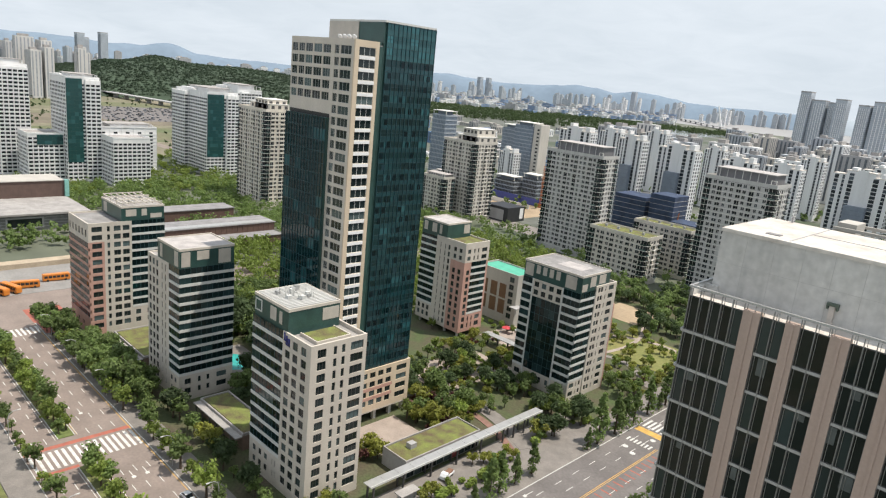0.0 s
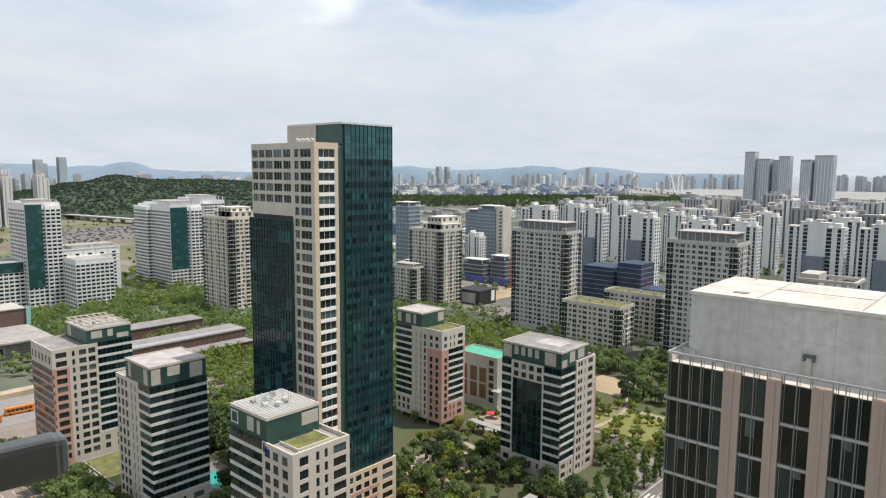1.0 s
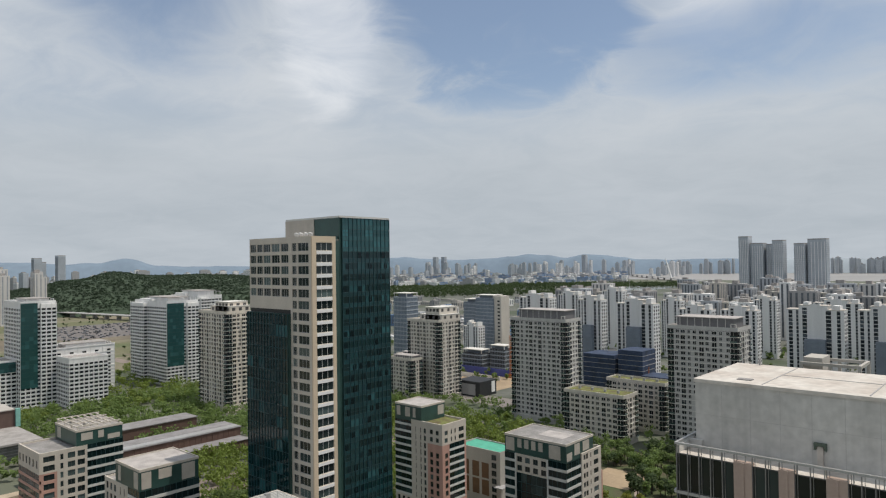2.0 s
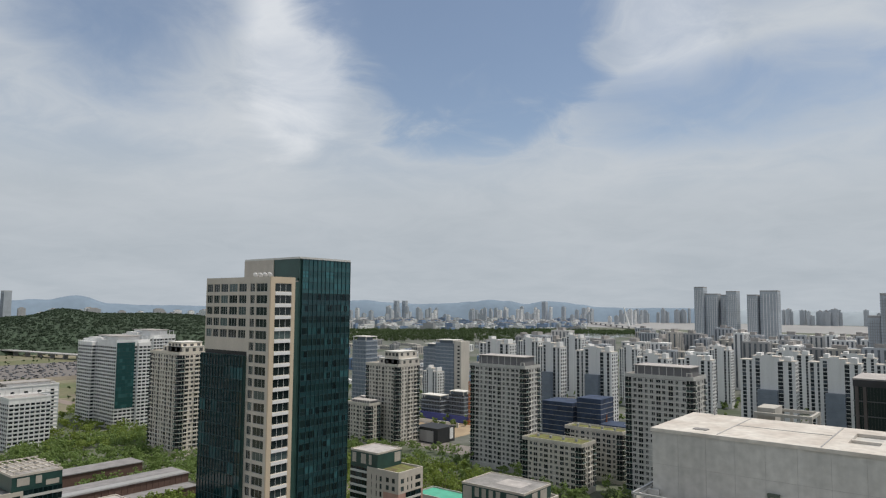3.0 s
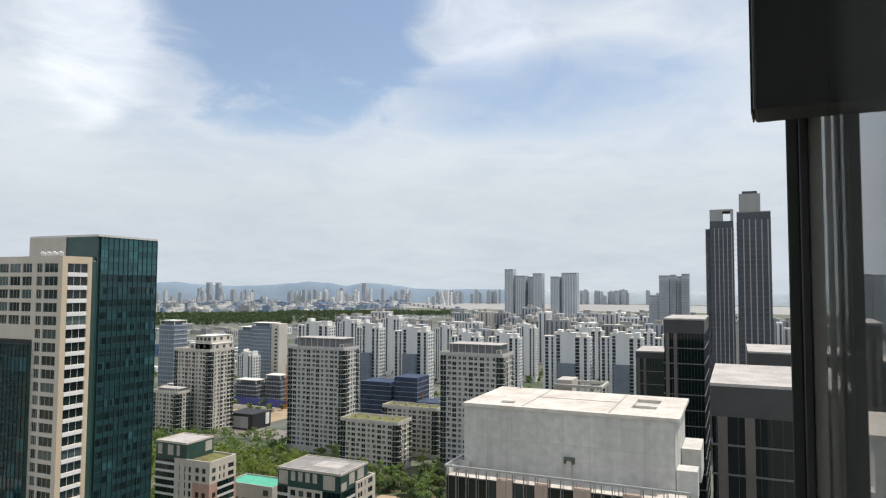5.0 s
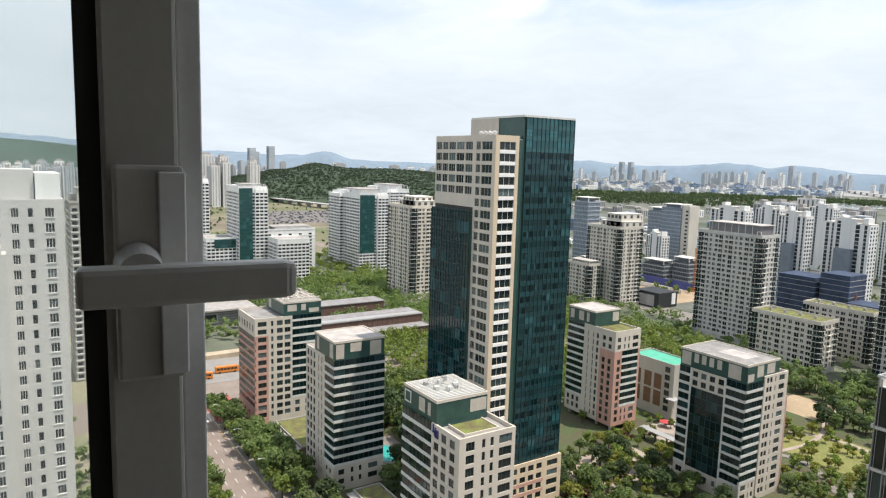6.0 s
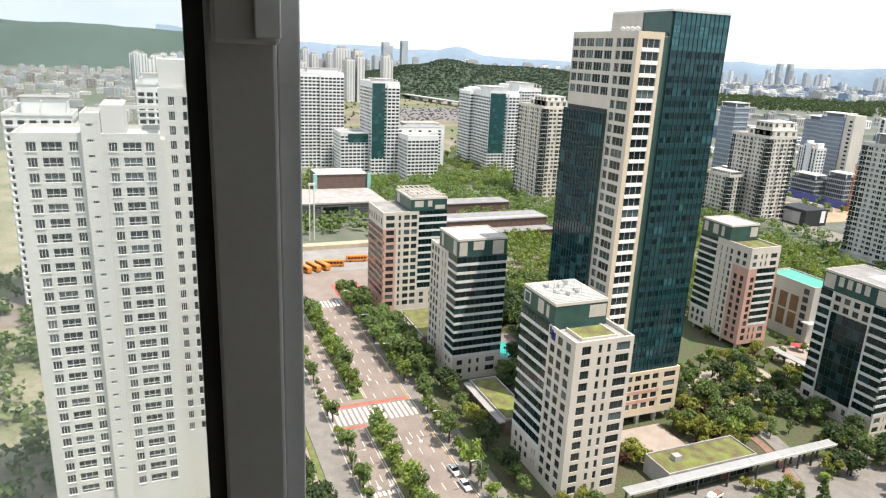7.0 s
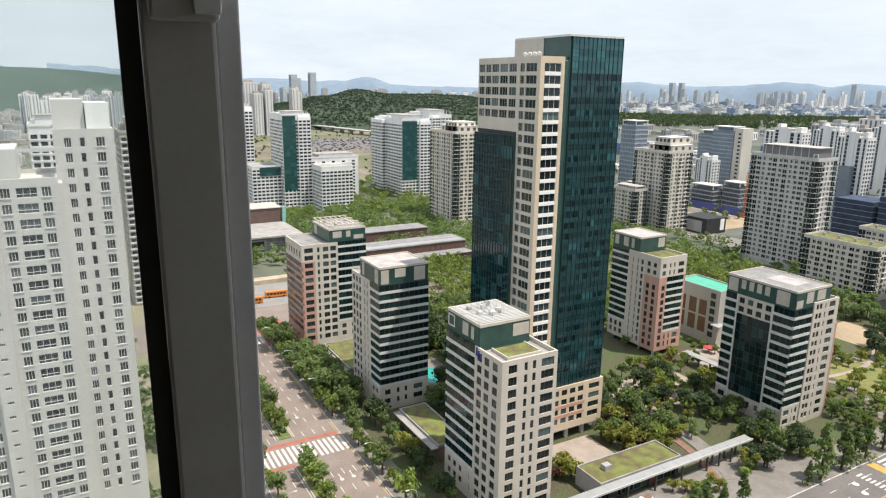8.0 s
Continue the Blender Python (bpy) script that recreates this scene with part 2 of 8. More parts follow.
def box_mesh(name, boxes, mat):
    """One mesh of upright boxes (x0, x1, y0, y1, z0, z1)."""
    a = np.array(boxes, dtype=float).reshape(-1, 6)
    ix = np.array([(0, 2, 4), (1, 2, 4), (1, 3, 4), (0, 3, 4), (0, 2, 5), (1, 2, 5), (1, 3, 5), (0, 3, 5)])
    verts = a[:, ix].reshape(-1, 3)
    faces = (QUADS[None] + 8 * np.arange(len(a))[:, None, None]).reshape(-1, 4)
    me = bpy.data.meshes.new(name)
    me.from_pydata(verts.tolist(), [], faces.tolist())
    me.materials.append(mat)
    return me


def thing(name, at, label, category, group="", kind=""):
    ob = new(name)
    ob.empty_display_size = 0.5
    ob.location = at
    return tagged(ob, label, category, group, kind)


def under(ob, parent):
    """Puts ob under parent and leaves it where it is in the world."""
    ob.parent = parent
    shift = Vector(parent.location)
    if parent.parent:
        shift = Vector((0, 0, 0)) if parent.type != "EMPTY" and parent.location.length == 0 else shift
    ob.matrix_parent_inverse = Matrix.Translation(-shift)
    return ob


def part_mesh(name, me, parent, label=""):
    ob = new(name, me)
    if label:
        ob["label"] = label
    return under(ob, parent)


def part(name, bm, mat, parent, label=""):
    me = bpy.data.meshes.new(name)
    bm.to_mesh(me)
    bm.free()
    if mat is not None:
        me.materials.append(mat)
    return part_mesh(name, me, parent, label)


def part_boxes(name, boxes, mat, parent, label=""):
    return part_mesh(name, box_mesh(name, boxes, mat), parent, label)


def fbox(face, c, u0, u1, n0, n1, z0, z1):
    """A box on a wall plane: u along the wall, n outwards from it."""
    if face == "-y":
        return (u0, u1, c - n1, c - n0, z0, z1)
    if face == "+y":
        return (u0, u1, c + n0, c + n1, z0, z1)
    if face == "+x":
        return (c + n0, c + n1, u0, u1, z0, z1)
    return (c - n1, c - n0, u0, u1, z0, z1)


TURN = {"-y": 0, "+x": 90, "+y": 180, "-x": 270}
window_meshes = {}


def window_mesh(w, h, pane, frame_mat, bars):
    """A window about the origin, facing -y: pane, frame and bars."""
    key = (round(w, 2), round(h, 2), pane.name, frame_mat.name, bars)
    if key not in window_meshes:
        f = 0.08
        xs = [-w / 2]
        for i in range(bars + 1):
            xs += [-w / 2 + w * i / (bars + 1) + (f if i == 0 else f / 2), -w / 2 + w * (i + 1) / (bars + 1) - (f if i == bars else f / 2)]
        xs.append(w / 2)
        zs = [0.0, f, h - f, h]
        verts, faces, slots = [], [], []
        for z in zs:
            verts += [(x, -0.05, z) for x in xs]
        nx = len(xs)
        for k in range(3):
            for i in range(nx - 1):
                q = [k * nx + i, k * nx + i + 1, (k + 1) * nx + i + 1, (k + 1) * nx + i]
                if k == 1 and i % 2 == 1:
                    o = len(verts)
                    verts += [(verts[n][0], 0.0, verts[n][2]) for n in q]
                    faces.append([o, o + 1, o + 2, o + 3])
                    slots.append(0)
                    for e in range(4):
                        g = (e + 1) % 4
                        faces.append([q[e], q[g], o + g, o + e])
                        slots.append(1)
                else:
                    faces.append(q)
                    slots.append(1)
        me = bpy.data.meshes.new("window")
        me.from_pydata(verts, [], faces)
        me.materials.append(pane)
        me.materials.append(frame_mat)
        me.polygons.foreach_set("material_index", slots)
        window_meshes[key] = me
    return window_meshes[key]


def put_window(parent, face, c, u, z, w, h, pane=GLASS, frame_mat=FRAME_DARK, bars=1, depth=0.22):
    ob = new("window", window_mesh(w, h, pane, frame_mat, bars))
    b = fbox(face, c, u, u, -depth, -depth, z, z)
    ob.location = (b[0], b[2], z)
    ob.rotation_euler = (0, 0, radians(TURN[face]))
    return under(ob, parent)


def punched(parent, face, c, u0, u1, z0, z1, cols, rows, wall, pane=GLASS, frame_mat=FRAME_DARK, bars=1, n0=-0.45, sill=None, name="wall_panel"):
    """A wall with real openings: cols are (u, width), rows are (z, height); a window sits in each."""
    out, panes = [], []
    cols = sorted(cols)
    edge = u0
    for u, w in cols:
        out.append(fbox(face, c, edge, u - w / 2, n0, 0.0, z0, z1))
        edge = u + w / 2
        low = z0
        for z, h in rows:
            if z > low:
                out.append(fbox(face, c, u - w / 2, u + w / 2, n0, 0.0, low, z))
            panes.append(put_window(parent, face, c, u, z, w, h, pane, frame_mat, bars if w > 1.0 else 0))
            low = z + h
        out.append(fbox(face, c, u - w / 2, u + w / 2, n0, 0.0, low, z1))
    out.append(fbox(face, c, edge, u1, n0, 0.0, z0, z1))
    panel = part_boxes(name, out, wall, parent)
    for p in panes:
        under(p, panel)


def banded(parent, face, c, u0, u1, z0, z1, storey, band=0.85, pane=GLASS_BAND, band_mat=BAND, step=1.6, proud=0.06):
    """Ribbon glazing: a pale spandrel at each storey and glass panes with thin mullions between."""
    z = z0
    n = max(1, round((z1 - z0) / storey))
    storey = (z1 - z0) / n
    k = max(1, round((u1 - u0) / (2 * step)))
    w = (u1 - u0) / k
    for i in range(n):
        z = z0 + i * storey
        part_boxes("spandrel_band", [fbox(face, c, u0, u1, -0.45, proud, z, z + band)], band_mat, parent)
        for j in range(k):
            put_window(parent, face, c, u0 + (j + 0.5) * w, z + band, w, storey - band, pane, MULLION, 1, 0.12)


def rows_of(z0, storey, count, height):
    return [(z0 + i * storey, height) for i in range(count)]


def core(parent, x0, x1, y0, y1, z0, z1, mat, name="wall"):
    """The body behind the facades."""
    return part_boxes(name, [(x0, x1, y0, y1, z0, z1)], mat, parent)


def parapet(parent, x0, x1, y0, y1, z, h=0.9, t=0.3, mat=CREAM):
    part_boxes("parapet", [(x0, x1, y0, y0 + t, z, z + h), (x0, x1, y1 - t, y1, z, z + h),
                           (x0, x0 + t, y0 + t, y1 - t, z, z + h), (x1 - t, x1, y0 + t, y1 - t, z, z + h)], mat, parent)


# ---------------------------------------------------------------- the ground
def sheet(name, x0, x1, y0, y1, z, mat, label, category, kind="structure", thick=0.0):
    ob = new(name, box_mesh(name, [(x0, x1, y0, y1, z - max(thick, 0.02), z)], mat))
    return tagged(ob, label, category, "", kind)


gm = bpy.data.meshes.new("ground")
gb = bmesh.new()
bmesh.ops.create_circle(gb, cap_ends=True, radius=4900, segments=96)
gb.to_mesh(gm)
gb.free()
gm.materials.append(material("far_plain", (0.145, 0.15, 0.115), 0.95, 0.2, 0.004, color2=(0.085, 0.105, 0.065), scale2=0.03))
ground = tagged(new("ground", gm), "flat green and brown land of a city plain", "ground", "", "structure")
ground.location = (0, 0, -0.15)

# ---------------------------------------------------------------- the towers of the near block
OFFICE = "office blocks of the near quarter"
ST = 2.95


def penthouse(parent, x0, x1, y0, y1, z0, z1, panels_y=(), panels_x=(), top=ROOF, rim=CREAM, mat=GREEN_PANEL):
    house = core(parent, x0, x1, y0, y1, z0, z1, mat, "penthouse")
    for u, w, h0, h1 in panels_y:
        part_boxes("cladding_panel", [fbox("-y", y0, u - w / 2, u + w / 2, 0, 0.08, h0, h1)], BEIGE_PANEL, house, "beige panel")
    for u, w, h0, h1 in panels_x:
        part_boxes("cladding_panel", [fbox("+x", x1, u - w / 2, u + w / 2, 0, 0.08, h0, h1)], BEIGE_PANEL, house, "beige panel")
    part_boxes("roof", [(x0, x1, y0, y1, z1, z1 + 0.12)], top, parent)
    parapet(parent, x0 - 0.1, x1 + 0.1, y0 - 0.1, y1 + 0.1, z1 - 0.25, 0.7, 0.25, rim)


def office_front():
    """The cream block with a turfed terrace, nearest to the tower."""
    x0, x1, y0, y1, h = -138.2, -113.5, 79.8, 95.2, 41.0
    b = thing("office_building", (x0 / 2 + x1 / 2, y0 / 2 + y1 / 2, 0), "cream-panelled thirteen-storey office block with turfed roof terrace", "building", OFFICE)
    core(b, x0 + 0.45, x1 - 0.45, y0 + 0.45, y1 - 0.45, 0, h - 1.2, GREEN_PANEL)
    rows = rows_of(2.4, ST, 13, 2.0)
    punched(b, "+x", x1, y0, y1, 0.0, h, [(y0 + 2.9, 2.3), (y0 + 6.5, 0.9), (y0 + 8.8, 0.9), (y0 + 12.6, 3.6)], rows, CREAM, bars=2)
    punched(b, "-y", y0, -124.8, x1 - 0.45, 0.0, h, [(-122.8, 2.0), (-119.7, 2.0), (-116.3, 2.0)], rows, CREAM, bars=1)
    punched(b, "-y", y0, x0, -124.8, 0.0, 8.2, [(-135.9, 1.4), (-133.2, 1.4), (-130.5, 1.4), (-127.4, 0.35), (-126.2, 0.35)], rows_of(2.2, 3.0, 2, 1.7), CREAM)
    banded(b, "-y", y0, x0, -124.8, 8.2, h, ST)
    part_boxes("end_wall", [(x0, x0 + 0.45, y0 + 0.45, y1, 0, h), (x0 + 0.45, x1 - 0.45, y1 - 0.45, y1, 0, h)], CREAM, b)
    # parapet rim, terrace and penthouse
    part_boxes("terrace", [(-124.6, x1 - 0.45, y0 + 0.45, y1 - 0.45, h - 1.2, h - 1.0)], ROOF, b)
    part_boxes("turf_bed", [(-122.0, x1 - 2.4, y0 + 3.2, y1 - 3.4, h - 1.0, h - 0.4)], TURF, b, "turf bed with a pale kerb")
    part_boxes("bed_kerb", [(-122.3, x1 - 2.1, y0 + 2.9, y0 + 3.2, h - 1.0, h - 0.2), (-122.3, x1 - 2.1, y1 - 3.4, y1 - 3.1, h - 1.0, h - 0.2), (x1 - 2.4, x1 - 2.1, y0 + 3.2, y1 - 3.4, h - 1.0, h - 0.2)], CREAM, b)
    px0, px1, py0, py1, pz = -137.9, -123.2, y0 + 0.3, 94.2, 46.0
    penthouse(b, px0, px1, py0, py1, h - 1.2, pz, [(-129.6, 2.6, 42.0, 45.2), (-126.4, 1.2, 42.0, 45.0)], [(91.6, 4.6, 42.2, 45.2)], ROOF_GREY)
    for i in range(16):
        u = px0 + 0.6 + i * 0.87
        part_boxes("roof_slat", [(u, u + 0.28, py0 + 0.3, py1 - 0.3, pz + 0.15, pz + 0.55)], BAND, b)
    er = random.Random(3)
    for i in range(9):
        u, v = er.uniform(px0 + 3, px1 - 5), er.uniform(py0 + 3, py1 - 5)
        w, q, t = er.uniform(0.5, 1.5), er.uniform(0.5, 1.5), er.uniform(0.5, 1.3)
        part_boxes("roof_unit", [(u, u + w, v, v + q, pz + 0.55, pz + 0.55 + t)], SLAB_GREY if i % 2 else BAND, b)
    for i in range(7):
        u, v = er.uniform(px0 + 2, px1 - 4), er.uniform(py0 + 2, py1 - 4)
        part_boxes("antenna_mast", [(u, u + 0.1, v, v + 0.1, pz + 0.4, pz + er.uniform(2.0, 3.4))], BAND, b)
    for u, v in ((px0 + 4, py0 + 4), (px0 + 7, py0 + 6)):
        part_boxes("pipe_frame", [(u, u + 3.0, v, v + 0.12, pz + 1.6, pz + 1.72), (u, u + 0.12, v, v + 0.12, pz + 0.5, pz + 1.6), (u + 2.88, u + 3.0, v, v + 0.12, pz + 0.5, pz + 1.6)], BAND, b)
    part_boxes("louvre_frame", [fbox("-y", py0, -137.6, -134.6, 0.0, 0.12, 42.2, 42.5), fbox("-y", py0, -137.6, -134.6, 0.0, 0.12, 44.9, 45.2), fbox("-y", py0, -137.6, -137.3, 0.0, 0.12, 42.5, 44.9), fbox("-y", py0, -134.9, -134.6, 0.0, 0.12, 42.5, 44.9)], BAND, b)
    return b


def sign_mark(parent, y, x, z, mat):
    """The blue emblem on the corner: two bent bars, drawn as plain shapes."""
    out = []
    for i, (dx, dz, w, hh) in enumerate(((0.0, 0.9, 0.5, 1.9), (0.9, 0.5, 0.5, 1.8), (1.8, 0.0, 0.5, 1.9), (0.0, 0.9, 1.5, 0.4), (0.9, 0.2, 1.5, 0.4))):
        out.append(fbox("-y", y, x + dx, x + dx + w, 0.02, 0.16, z + dz, z + dz + hh))
    for o in out:
        part_boxes("emblem_bar", [o], mat, parent, "dark blue emblem bar")


def office_mid():
    """The slim block with glass corners and a cream base."""
    x0, x1, y0, y1, h = -200.2, -178.4, 79.6, 96.4, 40.9
    b = thing("office_building", (x0 / 2 + x1 / 2, y0 / 2 + y1 / 2, 0), "slim office block with dark glass corner and cream base", "building", OFFICE)
    core(b, x0 + 0.45, x1 - 0.45, y0 + 0.45, y1 - 0.45, 0, h - 0.6, GREEN_PANEL)
    g = -185.4
    punched(b, "-y", y0, x0, g, 0.0, h, [(-198.5, 1.5), (-196.0, 1.5), (-193.5, 1.5), (-190.0, 0.6), (-187.6, 0.6)], rows_of(2.4, ST, 13, 2.0), CREAM)
    punched(b, "-y", y0, g, x1 - 0.45, 0.0, 8.0, [(-183.6, 1.5), (-181.0, 1.5)], rows_of(2.2, 3.0, 2, 1.7), CREAM)
    banded(b, "-y", y0, g, x1 - 0.2, 8.0, h, 2.75)
    punched(b, "+x", x1, y0, y1, 0.0, 8.0, [(y0 + 2.6, 1.9), (y0 + 6.2, 0.9), (y0 + 8.9, 0.9), (y0 + 13.2, 3.2)], rows_of(2.2, 3.0, 2, 1.7), CREAM)
    banded(b, "+x", x1, y0, y1, 8.0, h, 2.75)
    part_boxes("end_wall", [(x0, x0 + 0.45, y0 + 0.45, y1, 0, h), (x0 + 0.45, x1 - 0.45, y1 - 0.45, y1, 0, h)], CREAM, b)
    part_boxes("terrace", [(x0 + 0.45, -193.4, y0 + 0.45, y1 - 0.45, h - 0.6, h - 0.4)], ROOF, b)
    penthouse(b, -193.2, x1 - 0.1, y0 + 0.1, y1 - 0.2, h, 46.2, [(-190.6, 1.6, 41.6, 45.6), (-180.6, 2.4, 41.3, 45.6)], [(y0 + 1.9, 2.6, 41.3, 45.6), (y0 + 7.0, 3.6, 43.0, 45.6), (y0 + 13.6, 3.8, 41.3, 45.6)], ROOF_MID)
    return b


def office_far():
    """The block with a pink corner, furthest down the avenue."""
    x0, x1, y0, y1, h = -259.8, -239.7, 75.4, 101.5, 40.8
    b = thing("office_building", (x0 / 2 + x1 / 2, y0 / 2 + y1 / 2, 0), "cream and pink office block with glass bays beside the avenue", "building", OFFICE)
    core(b, x0 + 0.45, x1 - 0.45, y0 + 0.45, y1 - 0.45, 0, h - 0.8, GREEN_PANEL)
    rows = rows_of(2.8, 2.9, 13, 1.85)
    punched(b, "-y", y0, x0, x1 - 0.45, 34.0, h, [(-258.4, 1.3), (-255.2, 1.3), (-252.0, 1.3), (-248.8, 1.3), (-245.6, 1.3), (-242.2, 1.3)], [(35.6, 2.6)], CREAM)
    banded(b, "-y", y0, x0, x1, 6.0, 34.0, 2.9, 0.9, GLASS, PINK)
    punched(b, "-y", y0, x0, x1 - 0.45, 0.0, 6.0, [(-257.0, 1.4), (-252.0, 1.4), (-247.0, 1.4)], [(2.6, 1.7)], PINK)
    punched(b, "+x", x1, y0, y0 + 5.2, 34.2, h, [(y0 + 2.8, 3.4)], [(34.8, 1.8), (37.7, 1.8)], CREAM)
    punched(b, "+x", x1, y0, y0 + 5.2, 0.0, 34.2, [(y0 + 2.8, 3.2)], rows[:11], PINK)
    punched(b, "+x", x1, y0 + 5.2, y0 + 14.4, 0.0, h, [(y0 + 6.6, 0.9), (y0 + 9.5, 2.3), (y0 + 12.5, 2.3)], rows, CREAM)
    banded(b, "+x", x1, y0 + 14.4, y1, 8.6, h + 0.6, 2.9)
    punched(b, "+x", x1, y0 + 14.4, y1, 0.0, 8.6, [(y0 + 16.4, 1.8), (y0 + 20.0, 0.8), (y0 + 23.0, 1.8)], rows[:2], CREAM)
    part_boxes("end_wall", [(x0, x0 + 0.45, y0 + 0.45, y1, 0, h), (x0 + 0.45, x1 - 0.45, y1 - 0.45, y1, 0, h)], CREAM, b)
    part_boxes("terrace", [(x0 + 0.45, x1 - 0.45, y0 + 0.45, y0 + 14.2, h - 0.8, h - 0.6)], ROOF_GREY, b)
    penthouse(b, x0 + 1.0, x1 - 0.1, y0 + 11.0, y1 - 0.2, h, 45.6, [(-255.0, 3.0, 41.4, 45.0)], [(y0 + 14.3, 3.6, 42.4, 44.8), (y0 + 18.8, 1.8, 42.4, 44.8), (y0 + 23.0, 4.0, 41.4, 43.0)], ROOF)
    for i in range(7):
        v = y0 + 11.6 + i * 2.1
        part_boxes("pergola_beam", [(x0 + 1.3, x1 - 0.6, v, v + 0.3, 46.6, 46.95)], CREAM, b)
    for u in (x0 + 1.3, x0 + 7.6, x0 + 13.6, x1 - 0.9):
        part_boxes("pergola_rail", [(u, u + 0.3, y0 + 11.4, y1 - 0.6, 46.95, 47.25)], CREAM, b)
        for v in (y0 + 11.6, y1 - 1.0):
            part_boxes("pergola_post", [(u, u + 0.3, v, v + 0.3, 45.7, 46.6)], CREAM, b)
    er = random.Random(8)
    for i in range(6):
        u, v = er.uniform(x0 + 3, x1 - 4), er.uniform(y0 + 13, y1 - 4)
        part_boxes("roof_unit", [(u, u + er.uniform(0.8, 1.8), v, v + er.uniform(0.8, 1.6), 45.72, 45.72 + er.uniform(0.5, 0.8))], SLAB_GREY, b)
    return b


def office_behind():
    """The block with a pink lower corner beside the tower."""
    x0, x1, y0, y1, h = -195.6, -170.4, 189.2, 203.0, 38.8
    b = thing("office_building", (x0 / 2 + x1 / 2, y0 / 2 + y1 / 2, 0), "cream office block with pink corner and green penthouse", "building", OFFICE)
    core(b, x0 + 0.45, x1 - 0.45, y0 + 0.45, y1 - 0.45, 2.5, h - 0.8, GREEN_PANEL)
    rows = rows_of(3.5, 2.8, 12, 1.95)
    g = -186.6
    banded(b, "-y", y0, x0, g, 9.0, h, 2.8)
    punched(b, "-y", y0, x0, g, 2.0, 9.0, [(x0 + 1.8, 1.4), (x0 + 4.4, 1.4), (x0 + 7.0, 1.4)], rows[:2], CREAM)
    punched(b, "-y", y0, g, -178.0, 2.0, h, [(-184.2, 0.4), (-181.6, 0.5), (-179.4, 1.1)], rows, CREAM)
    punched(b, "-y", y0, -178.0, x1 - 0.45, 31.0, h, [(-176.0, 1.5), (-173.0, 1.5)], [(31.8, 1.7), (34.6, 1.7)], CREAM)
    punched(b, "-y", y0, -178.0, x1 - 0.45, 2.0, 31.0, [(-176.0, 1.5), (-173.0, 1.5)], rows[:9], PINK)
    punched(b, "+x", x1, y0, y1, 31.0, h, [(y0 + 2.2, 1.8), (y0 + 5.2, 0.7), (y0 + 7.4, 0.7), (y0 + 11.0, 3.0)], [(31.8, 1.7), (34.6, 1.7)], CREAM)
    punched(b, "+x", x1, y0, y0 + 4.0, 2.0, 31.0, [(y0 + 2.4, 1.7)], rows[:9], PINK)
    banded(b, "+x", x1, y0 + 4.0, y1 - 1.0, 9.2, 31.0, 2.8)
    punched(b, "+x", x1, y0 + 4.0, y1 - 1.0, 2.0, 9.2, [(y0 + 5.2, 0.7), (y0 + 7.4, 0.7), (y0 + 10.6, 2.6)], rows[:2], PINK)
    part_boxes("corner_pier", [fbox("+x", x1, y1 - 1.0, y1, -0.45, 0.0, 2.0, 31.0)], PINK, b)
    part_boxes("end_wall", [(x0, x0 + 0.45, y0 + 0.45, y1, 2.0, h), (x0 + 0.45, x1 - 0.45, y1 - 0.45, y1, 2.0, h)], CREAM, b)
    for u in (x0 + 2, -186, -179, x1 - 1.5):
        for v in (y0 + 1.5, y1 - 1.5):
            part_boxes("column", [(u - 0.4, u + 0.4, v - 0.4, v + 0.4, 0, 2.5)], CONCRETE, b)
    part_boxes("terrace", [(-181.0, x1 - 0.45, y0 + 0.45, y1 - 0.45, h - 0.8, h - 0.6)], TURF, b, "turfed terrace")
    penthouse(b, x0 + 0.1, -181.2, y0 + 0.1, y1 - 0.3, h - 0.8, 44.0, [(-193.6, 2.0, 39.6, 43.2), (-188.6, 2.6, 39.6, 43.2), (-185.0, 1.4, 39.6, 43.2)], [(y1 - 2.6, 3.4, 39.6, 43.2)], ROOF_MID)
    return b


